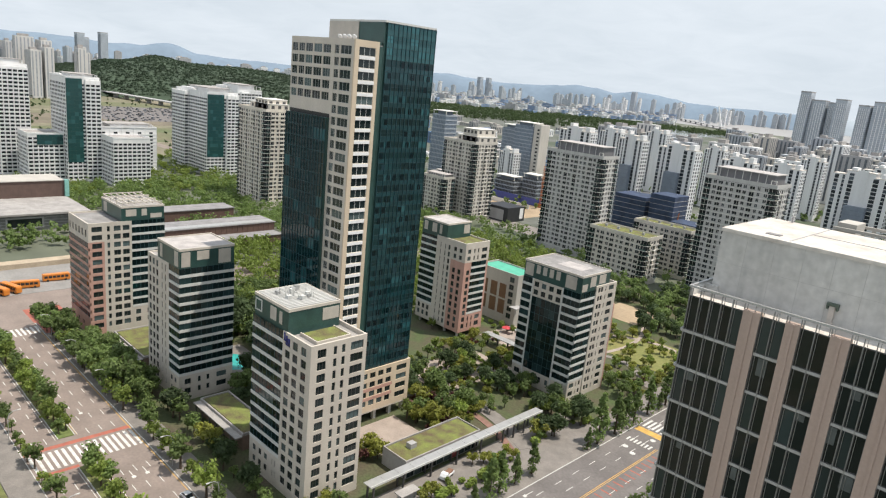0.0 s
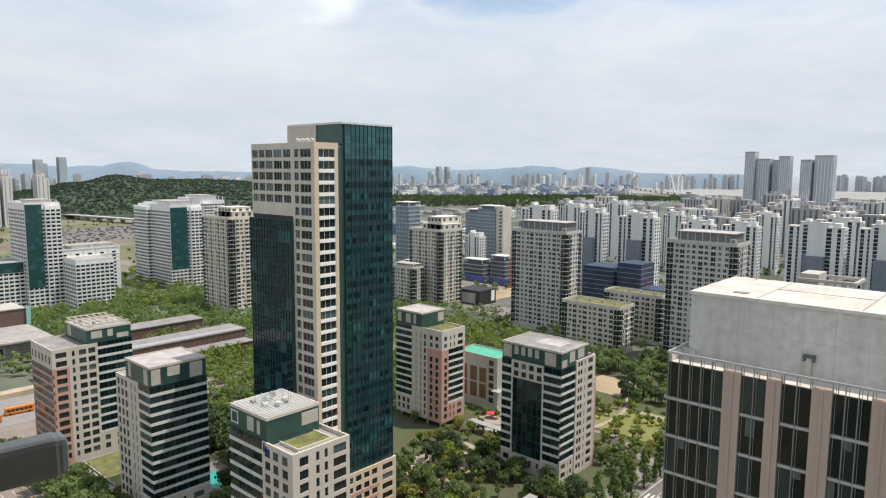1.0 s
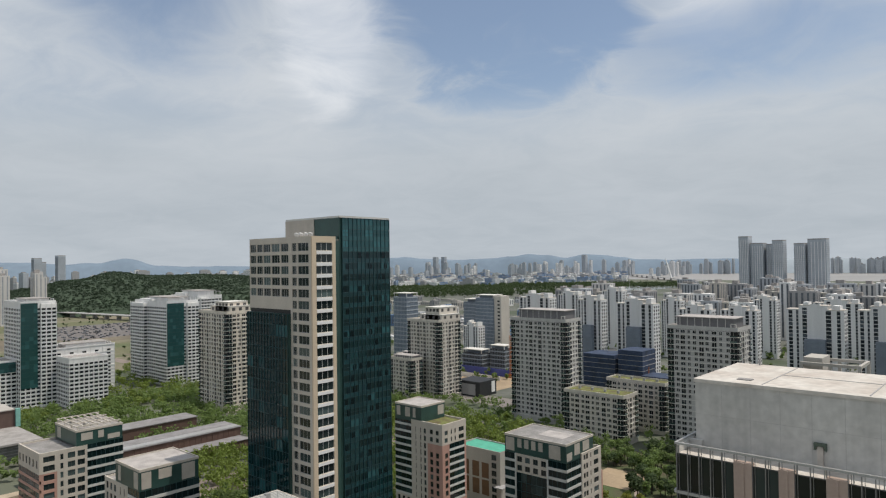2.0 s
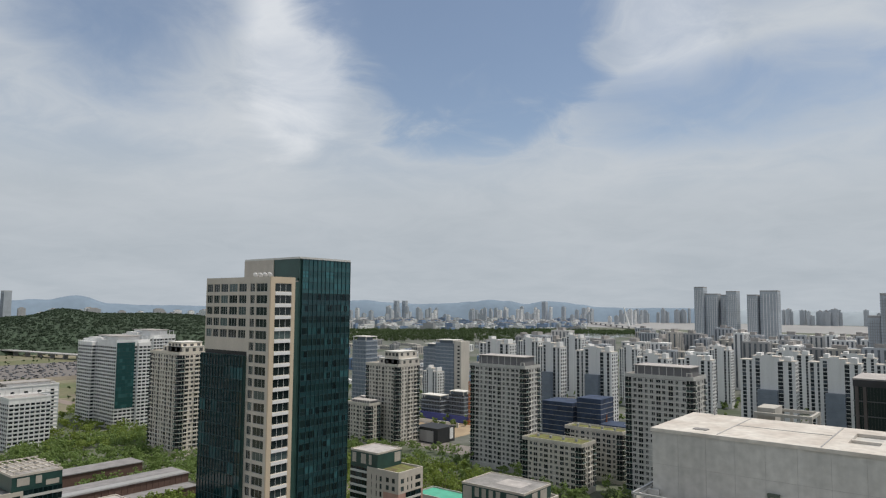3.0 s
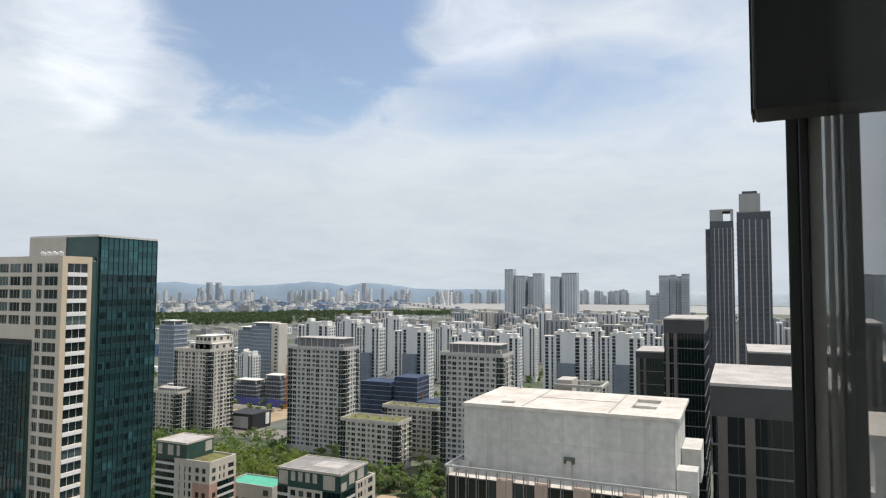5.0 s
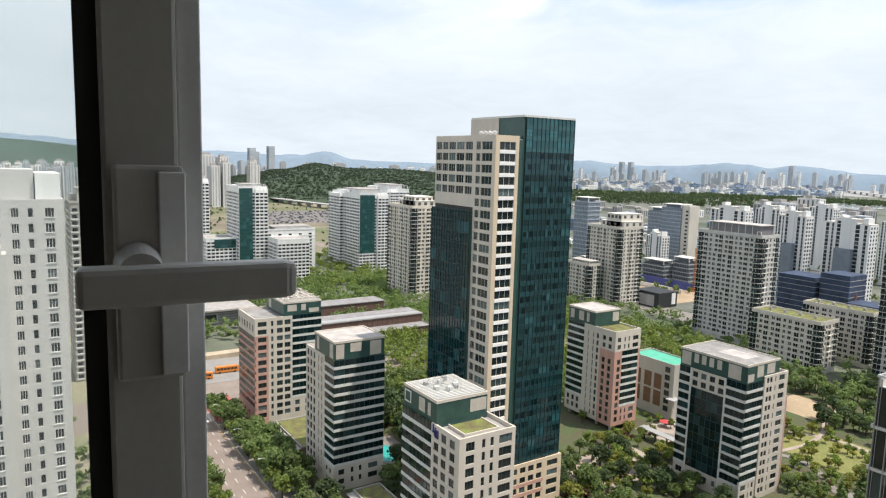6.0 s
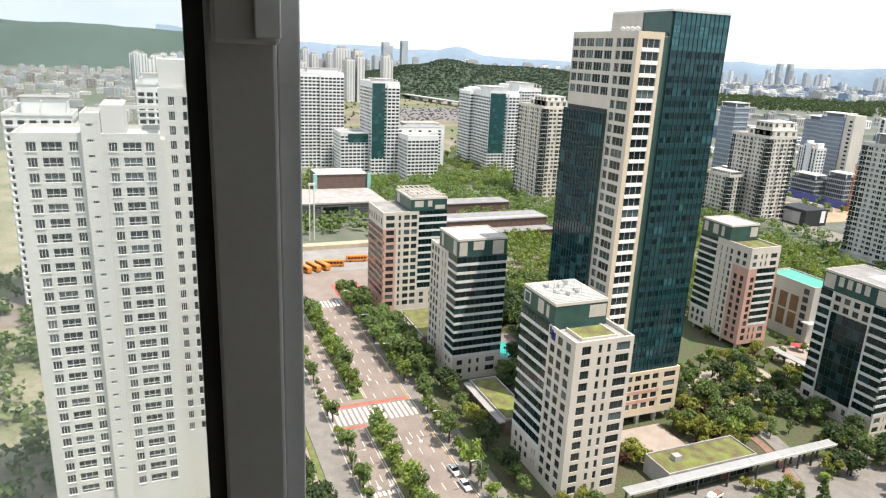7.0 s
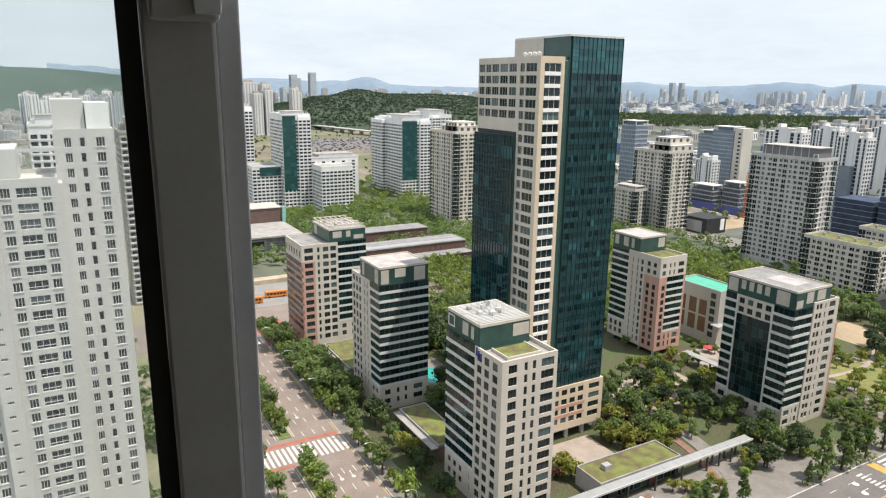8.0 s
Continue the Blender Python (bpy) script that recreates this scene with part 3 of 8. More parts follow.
def office_garden():
    """The block with a large dark curtain wall between pale frames."""
    x0, x1, y0, y1, h = -134.8, -111.2, 180.2, 198.4, 37.6
    b = thing("office_building", (x0 / 2 + x1 / 2, y0 / 2 + y1 / 2, 0), "pale-framed office block with dark curtain wall by a garden", "building", OFFICE)
    core(b, x0 + 0.45, x1 - 0.45, y0 + 0.45, y1 + 2.0, 0, h - 0.4, GREEN_PANEL)
    g0, g1 = x0 + 4.4, x1 - 7.0
    banded(b, "-y", y0, x0, g0, 5.5, h, 2.9)
    banded(b, "-y", y0, g1, x1 - 0.2, 5.5, h, 2.9)
    part_boxes("pilaster", [fbox("-y", y0, g0 - 0.25, g0 + 0.25, -0.45, 0.18, 0, h)], BAND, b)
    part_boxes("pilaster", [fbox("-y", y0, g1 - 0.25, g1 + 0.25, -0.45, 0.18, 0, h)], BAND, b)
    k = (g1 - g0) / 4
    punched(b, "-y", y0, g0 + 0.25, g1 - 0.25, 31.6, h, [(g0 + k * (i + 0.5), 1.9) for i in range(4)], [(32.2, 1.8), (35.0, 1.8)], CREAM)
    n = 9
    for i in range(n):
        for j in range(6):
            w = (g1 - g0 - 0.5) / 6
            put_window(b, "-y", y0, g0 + 0.25 + w * (j + 0.5), 5.6 + i * 2.88, w, 2.88, GLASS_BAND, MULLION, 0, 0.1)
    punched(b, "-y", y0, x0, x1 - 0.45, 0.0, 5.5, [(x0 + 2.2, 2.4), (x0 + 6.0, 1.2), (x0 + 9.0, 1.2), (x0 + 12.0, 1.2), (x0 + 15.0, 1.2), (x1 - 3.6, 3.0)], [(2.4, 1.9)], CREAM)
    e = y0 + 8.4
    banded(b, "+x", x1, y0, e, 6.6, h, 2.9)
    punched(b, "+x", x1, y0, e, 0.0, 6.6, [(y0 + 2.2, 2.6), (y0 + 5.0, 0.4), (y0 + 6.8, 1.0)], rows_of(1.4, 2.9, 2, 1.7), CREAM)
    top = h + 1.4
    rows = rows_of(1.8, 2.9, 13, 1.7)
    punched(b, "+x", x1 + 0.3, e, y1 + 2.4, 0.0, top, [(e + 1.7, 1.2), (e + 3.3, 1.2), (e + 5.6, 0.5), (e + 9.0, 3.0)], rows, CREAM, bars=1)
    part_boxes("corner_pier", [fbox("+x", x1 + 0.3, y1 + 2.42, y1 + 3.2, -0.6, 0.02, 0.0, 31.0)], PINK, b, "pink corner pier")
    part_boxes("end_wall", [(x0, x0 + 0.45, y0 + 0.45, y1 + 2.0, 0, h), (x0 + 0.45, x1 - 0.15, y1 + 2.0, y1 + 2.4, 0, top)], CREAM, b)
    part_boxes("terrace", [(x0 + 0.5, x1 - 0.2, y1 - 1.5, y1 + 2.0, h - 0.4, h - 0.2)], ROOF, b)
    penthouse(b, x0 + 0.1, x1 - 0.3, y0 + 0.15, y1 - 1.6, h, 43.0, [(x0 + 2.2, 3.4, 38.2, 42.4)] + [(x0 + 5.9 + i * 2.7, 1.6, 39.6, 42.4) for i in range(4)] + [(x1 - 4.4, 4.2, 38.2, 42.4)], [(y0 + 2.0, 3.0, 38.0, 40.4), (y0 + 6.6, 3.2, 39.0, 42.4), (y0 + 12.0, 4.0, 39.4, 42.4)], ROOF_GREY)
    part_boxes("roof_patch", [(x0 + 9, x1 - 5, y0 + 6, y1 - 5, 43.12, 43.16)], ROOF_MID, b, "pale worn patch")
    return b


SPANDREL_GLASS = material("teal_spandrel_glass", (0.011, 0.056, 0.066), 0.12, 0.2, 0.25)
CROWN_GLASS = material("pale_teal_screen", (0.03, 0.115, 0.125), 0.15, 0.15, 0.3)
CROWN_PANE = glazing("crown_glass", (0.02, 0.085, 0.095), 0.06, 0.3)
FIN_TEAL = material("teal_fin", (0.025, 0.07, 0.08), 0.4, 0.05, 1.0)


VENT_GLASS = glazing("dark_sash_glass", (0.002, 0.012, 0.016), 0.08, 0.6, 0.25)
FRAME_SOFT = material("pale_window_frame", (0.42, 0.42, 0.40), 0.5, 0.05, 1.0)


def main_tower():
    """The tall tower: a cream slab and a green glass slab on a cream base."""
    b = thing("tower_building", (-150, 119, 0), "tall tower of cream panels and dark green curtain glass", "skyscraper")
    gx0, gx1, gy0, gy1, gh = -162.0, -138.4, 114.4, 132.4, 112.0
    core(b, gx0, gx1 - 0.3, gy0 + 0.3, gy1, 3.6, gh, GREEN_PANEL)
    cols, st = 6, 3.0
    ys = [115.4, 117.6, 120.6, 123.4, 126.4, 129.2, 132.4]
    n = 32
    z0 = 17.0
    for i in range(n):
        hh = (gh - z0) / n
        z = z0 + i * hh
        crown = i >= n - 3
        part_boxes("spandrel_glass", [fbox("+x", gx1, ys[0], ys[-1], -0.1, 0.0, z, z + hh * 0.36)], CROWN_GLASS if crown else SPANDREL_GLASS, b, "teal spandrel glass")
        for j in range(cols):
            w = ys[j + 1] - ys[j]
            put_window(b, "+x", gx1, (ys[j] + ys[j + 1]) / 2, z + hh * 0.36, w - 0.04, hh * 0.64 - 0.03, CROWN_PANE if crown else GLASS_GREEN, MULLION, 1 if j in (2, 5) or crown else 0, 0.04)
    for v in ys + [119.1, 122.0, 124.9, 127.8, 130.8]:
        part_boxes("fin", [fbox("+x", gx1, v - 0.05, v + 0.05, 0.0, 0.14, z0, gh)], FIN_TEAL, b)
    vr = random.Random(23)
    for i in range(n - 3):
        hh = (gh - z0) / n
        for j in range(cols):
            if vr.random() < 0.55:
                v = ys[j] + vr.choice((0.25, 1.1))
                part_boxes("vent_sash", [fbox("+x", gx1, v, v + 1.15, 0.0, 0.07, z0 + i * hh + hh * 0.42, z0 + i * hh + hh * 0.88)], VENT_GLASS, b, "dark opening sash")
    part_boxes("glass_return", [(gx0, gx1 - 0.2, gy0 + 0.12, gy0 + 0.3, 106.9, gh)], GREEN_PANEL, b)
    for i in range(24):
        z = z0 + i * 3.96
        part_boxes("floor_line", [fbox("+x", gx1, ys[0], ys[-1], 0.0, 0.03, z - 0.05, z + 0.05)], MULLION, b)
    part_boxes("crown_rim", [(gx0, gx1 + 0.1, gy0, gy0 + 0.35, gh, gh + 0.5), (gx0, gx1 + 0.1, gy1 - 0.35, gy1, gh, gh + 0.5), (gx1 - 0.3, gx1 + 0.1, gy0 + 0.35, gy1 - 0.35, gh, gh + 0.5), (gx0, gx0 + 0.3, gy0 + 0.35, gy1 - 0.35, gh, gh + 0.5)], BAND, b)
    part_boxes("roof", [(gx0 + 0.3, gx1 - 0.3, gy0 + 0.35, gy1 - 0.35, gh - 0.4, gh - 0.2)], ROOF, b)
    part_boxes("plant_screen", [(gx0, -149.0, gy0 - 0.1, gy0 + 0.1, 106.9, gh)], BEIGE_PANEL, b, "weathered beige screen")
    part_boxes("recess", [(gx1 - 1.4, gx1 - 0.6, 113.0, 114.4, 4.0, 107.0)], GREEN_PANEL, b)
    # cream slab
    cx0, cx1, cy0, cy1, ch = -166.4, -138.2, 105.4, 113.0, 107.0
    core(b, cx0 + 0.5, cx1 - 0.5, cy0 + 0.5, gy0 + 0.2, 0.0, ch - 1.0, GREEN_PANEL)
    sr = 2.98
    rows = [(7.9 + i * sr, 2.12) for i in range(33)]
    punched(b, "+x", cx1, cy0, cy1, 0, ch, [(cy0 + 3.9, 5.2)], rows, CREAM_SUNLIT, frame_mat=FRAME_WHITE, bars=2, n0=-0.5)
    for z, hh in rows:
        part_boxes("white_spandrel", [fbox("+x", cx1, cy0 + 1.4, cy0 + 6.4, -0.02, 0.06, z - 0.86, z - 0.02)], WHITE, b, "white spandrel panel")
    bay = -147.4
    punched(b, "-y", cy0, bay, cx1 - 0.5, 0, ch, [(bay + 1.7, 1.9), (bay + 5.5, 4.5)], rows, CREAM, frame_mat=FRAME_SOFT, bars=2, n0=-0.5)
    punched(b, "-y", cy0, cx0, bay, 88.0, ch, [(cx0 + 1.75, 2.7), (cx0 + 4.95, 2.7), (cx0 + 8.4, 3.3), (cx0 + 12.4, 3.7), (cx0 + 16.5, 3.3)], [r for r in rows if r[0] > 88.4], CREAM, frame_mat=FRAME_SOFT, bars=2, n0=-0.5)
    # glass bay below the sixth row, standing proud
    k = 7
    w = (bay - cx0) / k
    for i in range(28):
        for j in range(k):
            put_window(b, "-y", cy0 - 0.9, cx0 + w * (j + 0.5), 3.0 + i * 3.0, w - 0.03, 2.97, GLASS_GREEN, MULLION, 0, 0.0)
    for i in range(15):
        u = cx0 + 0.1 + i * (bay - cx0 - 0.2) / 14
        part_boxes("fin", [fbox("-y", cy0 - 0.9, u - 0.04, u + 0.04, 0.04, 0.16, 3.0, 87.0)], FIN_TEAL, b)
    part_boxes("glass_bay", [(cx0, bay, cy0 - 0.85, cy0 + 0.5, 3.0, 87.0)], GREEN_PANEL, b)
    part_boxes("soffit_shadow_gap", [(cx0 + 0.2, bay, cy0 + 0.2, cy0 + 0.5, 87.0, 88.0)], DARK_METAL, b)
    part_boxes("end_wall", [(cx0, cx0 + 0.5, cy0 + 0.5, gy0, 0, ch)], CREAM, b)
    part_boxes("slab_roof", [(cx0 + 0.5, cx1 - 0.5, cy0 + 0.5, gy0, ch - 1.0, ch - 0.8)], ROOF, b)
    # cream base with its own windows
    px1, py0, py1 = -137.6, 113.2, 133.0
    punched(b, "+x", px1, py0, py1, 3.6, 16.9, [(115.6, 2.0), (118.6, 2.0), (121.6, 2.0), (124.6, 2.0), (129.6, 4.0)], [(5.4, 1.7), (8.3, 1.7), (11.2, 1.7), (14.1, 1.7)], CREAM_SUNLIT, bars=1)
    part_boxes("pink_strip", [fbox("+x", px1, py0, 126.2, 0.0, 0.05, 7.2, 8.2), fbox("+x", px1, py0, 126.2, 0.0, 0.05, 10.1, 11.1)], PINK, b)
    part_boxes("base_slab", [(gx0, px1 - 0.45, gy1, py1, 3.6, 16.9), (gx0, px1, py0, py1, 3.2, 3.6)], CREAM, b)
    for v in (115.0, 121.0, 127.0, 132.0):
        for u in (-139.0, -147.0, -156.0):
            part_boxes("column", [(u - 0.5, u + 0.5, v - 0.5, v + 0.5, 0, 3.2)], CONCRETE, b)
    for i in range(4):
        bm = bmesh.new()
        bmesh.ops.create_uvsphere(bm, u_segments=12, v_segments=6, radius=0.7, matrix=pose(-147.5 + i * 2.0, 107.5, 107.6, 40, 0, 20) @ Matrix.Diagonal((1, 0.45, 1, 1)))
        part("satellite_dish", bm, WHITE, b)
    return b


front = office_front()
sign_mark(front, 79.8, -124.2, 38.0, material("emblem_blue", (0.03, 0.04, 0.22), 0.4))
office_mid()
office_far()
office_behind()
office_garden()
main_tower()


# ---------------------------------------------------------------- the near block with a plain concrete plant house
BLIND = material("grey_blind", (0.085, 0.10, 0.10), 0.3, 0.15, 1.0)
NEAR_GLASS = glazing("near_dark_glass", (0.007, 0.013, 0.013), 0.03, 0.6, 0.28)
FIN_GREY = material("grey_aluminium_fin", (0.27, 0.27, 0.26), 0.4, 0.06, 0.5, metal=0.4)


def near_office():
    x0, x1, y0, y1, top = -24.4, -3.6, 57.0, 76.0, 84.4
    b = thing("office_building", (x0 / 2 + x1 / 2, y0 / 2 + y1 / 2, 0), "dark-glazed office tower with beige piers and concrete plant house", "building")
    core(b, x0 + 0.4, x1 - 0.4, y0 + 0.4, y1, 0, top - 1.6, GLASS_BAND)
    st = 3.42
    groups = [(x0 + 0.2, -19.4), (-18.0, -16.0), (-14.9, -12.7), (-11.3, -8.7), (-7.3, -3.8)]
    piers = [(-19.4, -18.0), (-16.0, -14.9), (-12.7, -11.3), (-8.7, -7.3)]
    for u0, u1 in piers:
        part_boxes("pier", [fbox("-y", y0, u0, u1, -0.4, 0.28, 0, top - 0.7), fbox("-y", y0, (u0 + u1) / 2 - 0.12, (u0 + u1) / 2 + 0.12, 0.28, 0.36, 0, top - 0.7)], PIER, b, "beige-pink pier")
    for i in range(25):
        z = top - 0.9 - (i + 1) * st
        part_boxes("floor_band", [fbox("-y", y0, x0, x1, -0.4, 0.12, z, z + 0.24), fbox("-x", x0, y0, y1, -0.4, 0.12, z, z + 0.24)], SLAB_GREY, b)
        for u0, u1 in groups:
            k = max(2, round((u1 - u0) / 0.95))
            w = (u1 - u0) / k
            if i < 11:
                for j in range(k):
                    put_window(b, "-y", y0, u0 + w * (j + 0.5), z + 0.24, w, st - 0.24, NEAR_GLASS, FRAME_DARK, 0, 0.0)
    fins = []
    for u0, u1 in groups:
        k = max(2, round((u1 - u0) / 0.95))
        for j in range(k + 1):
            u = u0 + (u1 - u0) * j / k
            fins.append(fbox("-y", y0, u - 0.03, u + 0.03, 0.0, 0.16, 40, top - 0.2))
            fins.append(fbox("-y", y0, u + 0.19, u + 0.22, 0.0, 0.10, 40, top - 0.2))
    for f in fins:
        part_boxes("mullion", [f], FIN_GREY, b)
    # some rooms show pale blinds behind the glass
    br = random.Random(5)
    for i in range(10):
        z = top - 0.9 - (i + 1) * st
        for u0, u1 in groups:
            if br.random() < 0.3:
                u = br.uniform(u0, u1 - 0.9)
                hh = br.uniform(0.4, 1.6)
                part_boxes("blind", [fbox("-y", y0, u, u + br.uniform(0.5, 0.9), 0.052, 0.06, z + st - 0.1 - hh, z + st - 0.1)], BLIND, b)
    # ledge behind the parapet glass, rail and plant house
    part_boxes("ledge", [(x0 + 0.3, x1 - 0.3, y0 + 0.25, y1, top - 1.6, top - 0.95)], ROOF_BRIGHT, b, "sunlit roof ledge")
    part_boxes("rail", [(x0, x1, y0 - 0.05, y0 + 0.13, top - 0.18, top), (x0, x0 + 0.18, y0 + 0.13, y1, top - 0.18, top)], SLAB_GREY, b)
    for u in np.arange(x0 + 0.1, x1, 1.9):
        part_boxes("rail_post", [(u, u + 0.08, y0 + 0.02, y0 + 0.1, top - 1.6, top - 0.18)], SLAB_GREY, b)
    ph = (-23.7, -4.9, 60.0, 71.4)
    core(b, ph[0], ph[1], ph[2], ph[3], top - 1.5, 89.2, CONCRETE, "plant_house")
    rx0, rx1, ry0, ry1, rz = ph[0] - 0.1, -4.5, ph[2] - 0.1, ph[3] + 0.1, 89.2
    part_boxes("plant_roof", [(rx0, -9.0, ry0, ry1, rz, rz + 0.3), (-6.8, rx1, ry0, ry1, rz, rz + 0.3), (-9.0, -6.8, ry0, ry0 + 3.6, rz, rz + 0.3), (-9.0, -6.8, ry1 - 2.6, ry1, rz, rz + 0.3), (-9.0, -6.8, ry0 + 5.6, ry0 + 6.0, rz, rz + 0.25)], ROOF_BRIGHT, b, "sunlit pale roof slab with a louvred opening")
    part_boxes("roof_seam", [(-18.2, -18.1, ry0 + 0.4, ry1 - 0.4, rz + 0.3, rz + 0.34), (-10.4, -10.3, ry0 + 0.4, ry1 - 0.4, rz + 0.3, rz + 0.34), (-18.2, -10.3, ry0 + 6.2, ry0 + 6.3, rz + 0.3, rz + 0.34)], GREYWALL, b)
    part_boxes("roof_hatch", [(-20.6, -19.4, ry0 + 1.6, ry0 + 2.4, rz + 0.3, rz + 0.38)], ROOF_GREY, b)
    part_boxes("vent_pipe", [(-21.6, -21.45, ry1 - 0.6, ry1 - 0.45, rz + 0.3, rz + 0.9)], GREYWALL, b)
    for u in np.arange(ph[0] + 2.3, ph[1], 2.35):
        part_boxes("panel_joint", [fbox("-y", ph[2], u - 0.015, u + 0.015, 0.0, 0.012, top - 1.3, 89.2)], JOINT, b)
    part_boxes("panel_joint", [fbox("-y", ph[2], ph[0], ph[1], 0.0, 0.012, 86.4, 86.43)], JOINT, b)
    part_boxes("vent_hood", [fbox("-y", ph[2], -14.2, -13.3, 0.0, 0.35, 85.2, 85.45), fbox("-y", ph[2], -14.2, -14.05, 0.0, 0.3, 84.9, 85.2), fbox("-y", ph[2], -13.45, -13.3, 0.0, 0.3, 84.9, 85.2)], material("hood_green", (0.10, 0.13, 0.10), 0.6), b, "dark green vent hood")
    part_boxes("vent_pipe", [fbox("-y", ph[2], -13.95, -13.55, 0.0, 0.3, 83.2, 85.2)], ROOF_BRIGHT, b)
    part_boxes("upstand", [(x0, x0 + 0.3, y0 + 0.3, y0 + 4.0, top - 1.5, top - 0.3), (-24.2, -23.0, 59.6, 59.9, top - 1.5, top - 0.2)], CONCRETE, b)
    part_boxes("side_gallery", [(-4.85, -3.2, 60.0, 62.0, top - 1.5, top + 0.9)], CONCRETE, b)
    part_boxes("side_gallery", [(-4.85, -3.2, 66.0, 71.0, top - 1.5, top + 1.4)], CONCRETE, b)
    return b


near_office()


DIM_BAND = material("dark_grey_band", (0.17, 0.175, 0.18), 0.45, 0.08, 0.5, metal=0.3)
DIM_PIER = material("grey_brown_pier", (0.14, 0.12, 0.11), 0.6, 0.08, 0.3)


def plain_office(x0, x1, y0, y1, h, label, st=3.45, cap=3.0, band=None):
    """A dark-glazed tower with bands, beige piers and a plain cap."""
    b = thing("office_building", (x0 / 2 + x1 / 2, y0 / 2 + y1 / 2, 0), label, "building", "dark office towers")
    core(b, x0, x1, y0, y1, 0, h - cap, NEAR_GLASS)
    part_boxes("cap", [(x0 - 0.1, x1 + 0.1, y0 - 0.1, y1 + 0.1, h - cap, h)], material("cap_grey", (0.06, 0.06, 0.063), 0.6, 0.08, 0.3), b, "dark grey plant storey")
    part_boxes("roof", [(x0 - 0.2, x1 + 0.2, y0 - 0.2, y1 + 0.2, h, h + 0.35)], ROOF_MID, b)
    z = h - cap - st
    while z > 4:
        part_boxes("floor_band", [(x0 - 0.15, x1 + 0.15, y0 - 0.15, y1 + 0.15, z, z + 0.22)], band or DIM_BAND, b)
        z -= st
    w = x1 - x0
    for f in (0.04, 0.24):
        part_boxes("pier", [fbox("-y", y0, x0 + w * f, x0 + w * f + min(1.1, w * 0.09), 0, 0.3, 0, h - cap)], DIM_PIER, b)
    for f in np.arange(0.03, 1, 0.08):
        part_boxes("mullion", [fbox("-y", y0, x0 + w * f, x0 + w * f + 0.05, 0, 0.1, 0, h - cap)], FRAME_DARK, b)
    for f in np.arange(0.1, 1, 0.2):
        v = y0 + (y1 - y0) * f
        part_boxes("mullion", [fbox("+x", x1, v, v + 0.08, 0, 0.12, 0, h - cap)], DIM_BAND, b)
    return b


plain_office(-15.4, -6.9, 163, 186, 93.2, "dark-glazed office tower with dark grey cap")
plain_office(-3.0, 12.0, 89, 112, 88.6, "dark-glazed office tower with pale roof rim", cap=3.6)
plain_office(-25.0, -17.0, 188, 205, 83.4, "dark-glazed office tower with flat pale roof", cap=1.6)
plain_office(2.0, 20.0, 150, 170, 87.5, "dark-glazed office tower with dark plant storey", cap=3.5)


def terrace_office():
    """The lower office behind the near tower: only its open roof frame rises into view."""
    x0, x1, y0, y1, h = -60.0, -43.0, 238.0, 252.0, 61.0
    b = thing("office_building", (x0 / 2 + x1 / 2, y0 / 2 + y1 / 2, 0), "beige office with an open concrete roof frame", "building")
    core(b, x0, x1, y0, y1, 0, h, BEIGEWALL)
    for z in np.arange(4, h - 3, 3.4):
        part_boxes("window_band", [fbox("-y", y0, x0 + 0.6, x1 - 0.6, 0, 0.06, z, z + 1.7)], GLASS_BAND, b)
    part_boxes("roof", [(x0, x1, y0, y1, h, h + 0.2)], ROOF_MID, b)
    for u in (x0, x0 + 8.0, x1 - 0.9):
        for v in (y0, y1 - 0.9):
            part_boxes("post", [(u, u + 0.9, v, v + 0.9, h + 0.2, h + 4.6)], BEIGEWALL, b)
    part_boxes("beam", [(x0, x1, y0, y0 + 0.9, h + 4.6, h + 5.5)], BEIGEWALL, b)
    part_boxes("beam", [(x0, x1, y1 - 0.9, y1, h + 4.6, h + 5.5)], BEIGEWALL, b)
    part_boxes("beam", [(x1 - 0.9, x1, y0 + 0.9, y1 - 0.9, h + 4.6, h + 5.5)], BEIGEWALL, b)
    part_boxes("stair_house", [(x0 + 0.5, x0 + 6.0, y0 + 2, y1 - 2, h + 0.2, h + 6.8)], BEIGEWALL, b)


terrace_office()


# ---------------------------------------------------------------- apartments
MID_BEIGE = material("pale_beige_panel", (0.60, 0.56, 0.495), 0.8, 0.08, 0.3, streak=0.15)
DIM_WALL = material("dark_grey_crown", (0.17, 0.17, 0.175), 0.8, 0.1, 0.3)
# Dark colour that holds the shade behind balconies and in crown openings.
BACK_DARK = material("painted_balcony_shade", (0.09, 0.088, 0.085), 0.8, 0.2, 0.5)
# Recess shade as a colour; also the plain wall of two dark offices.
SLOT_DARK = material("slot_shade_and_dark_wall", (0.055, 0.06, 0.065), 0.6, 0.2, 0.3)


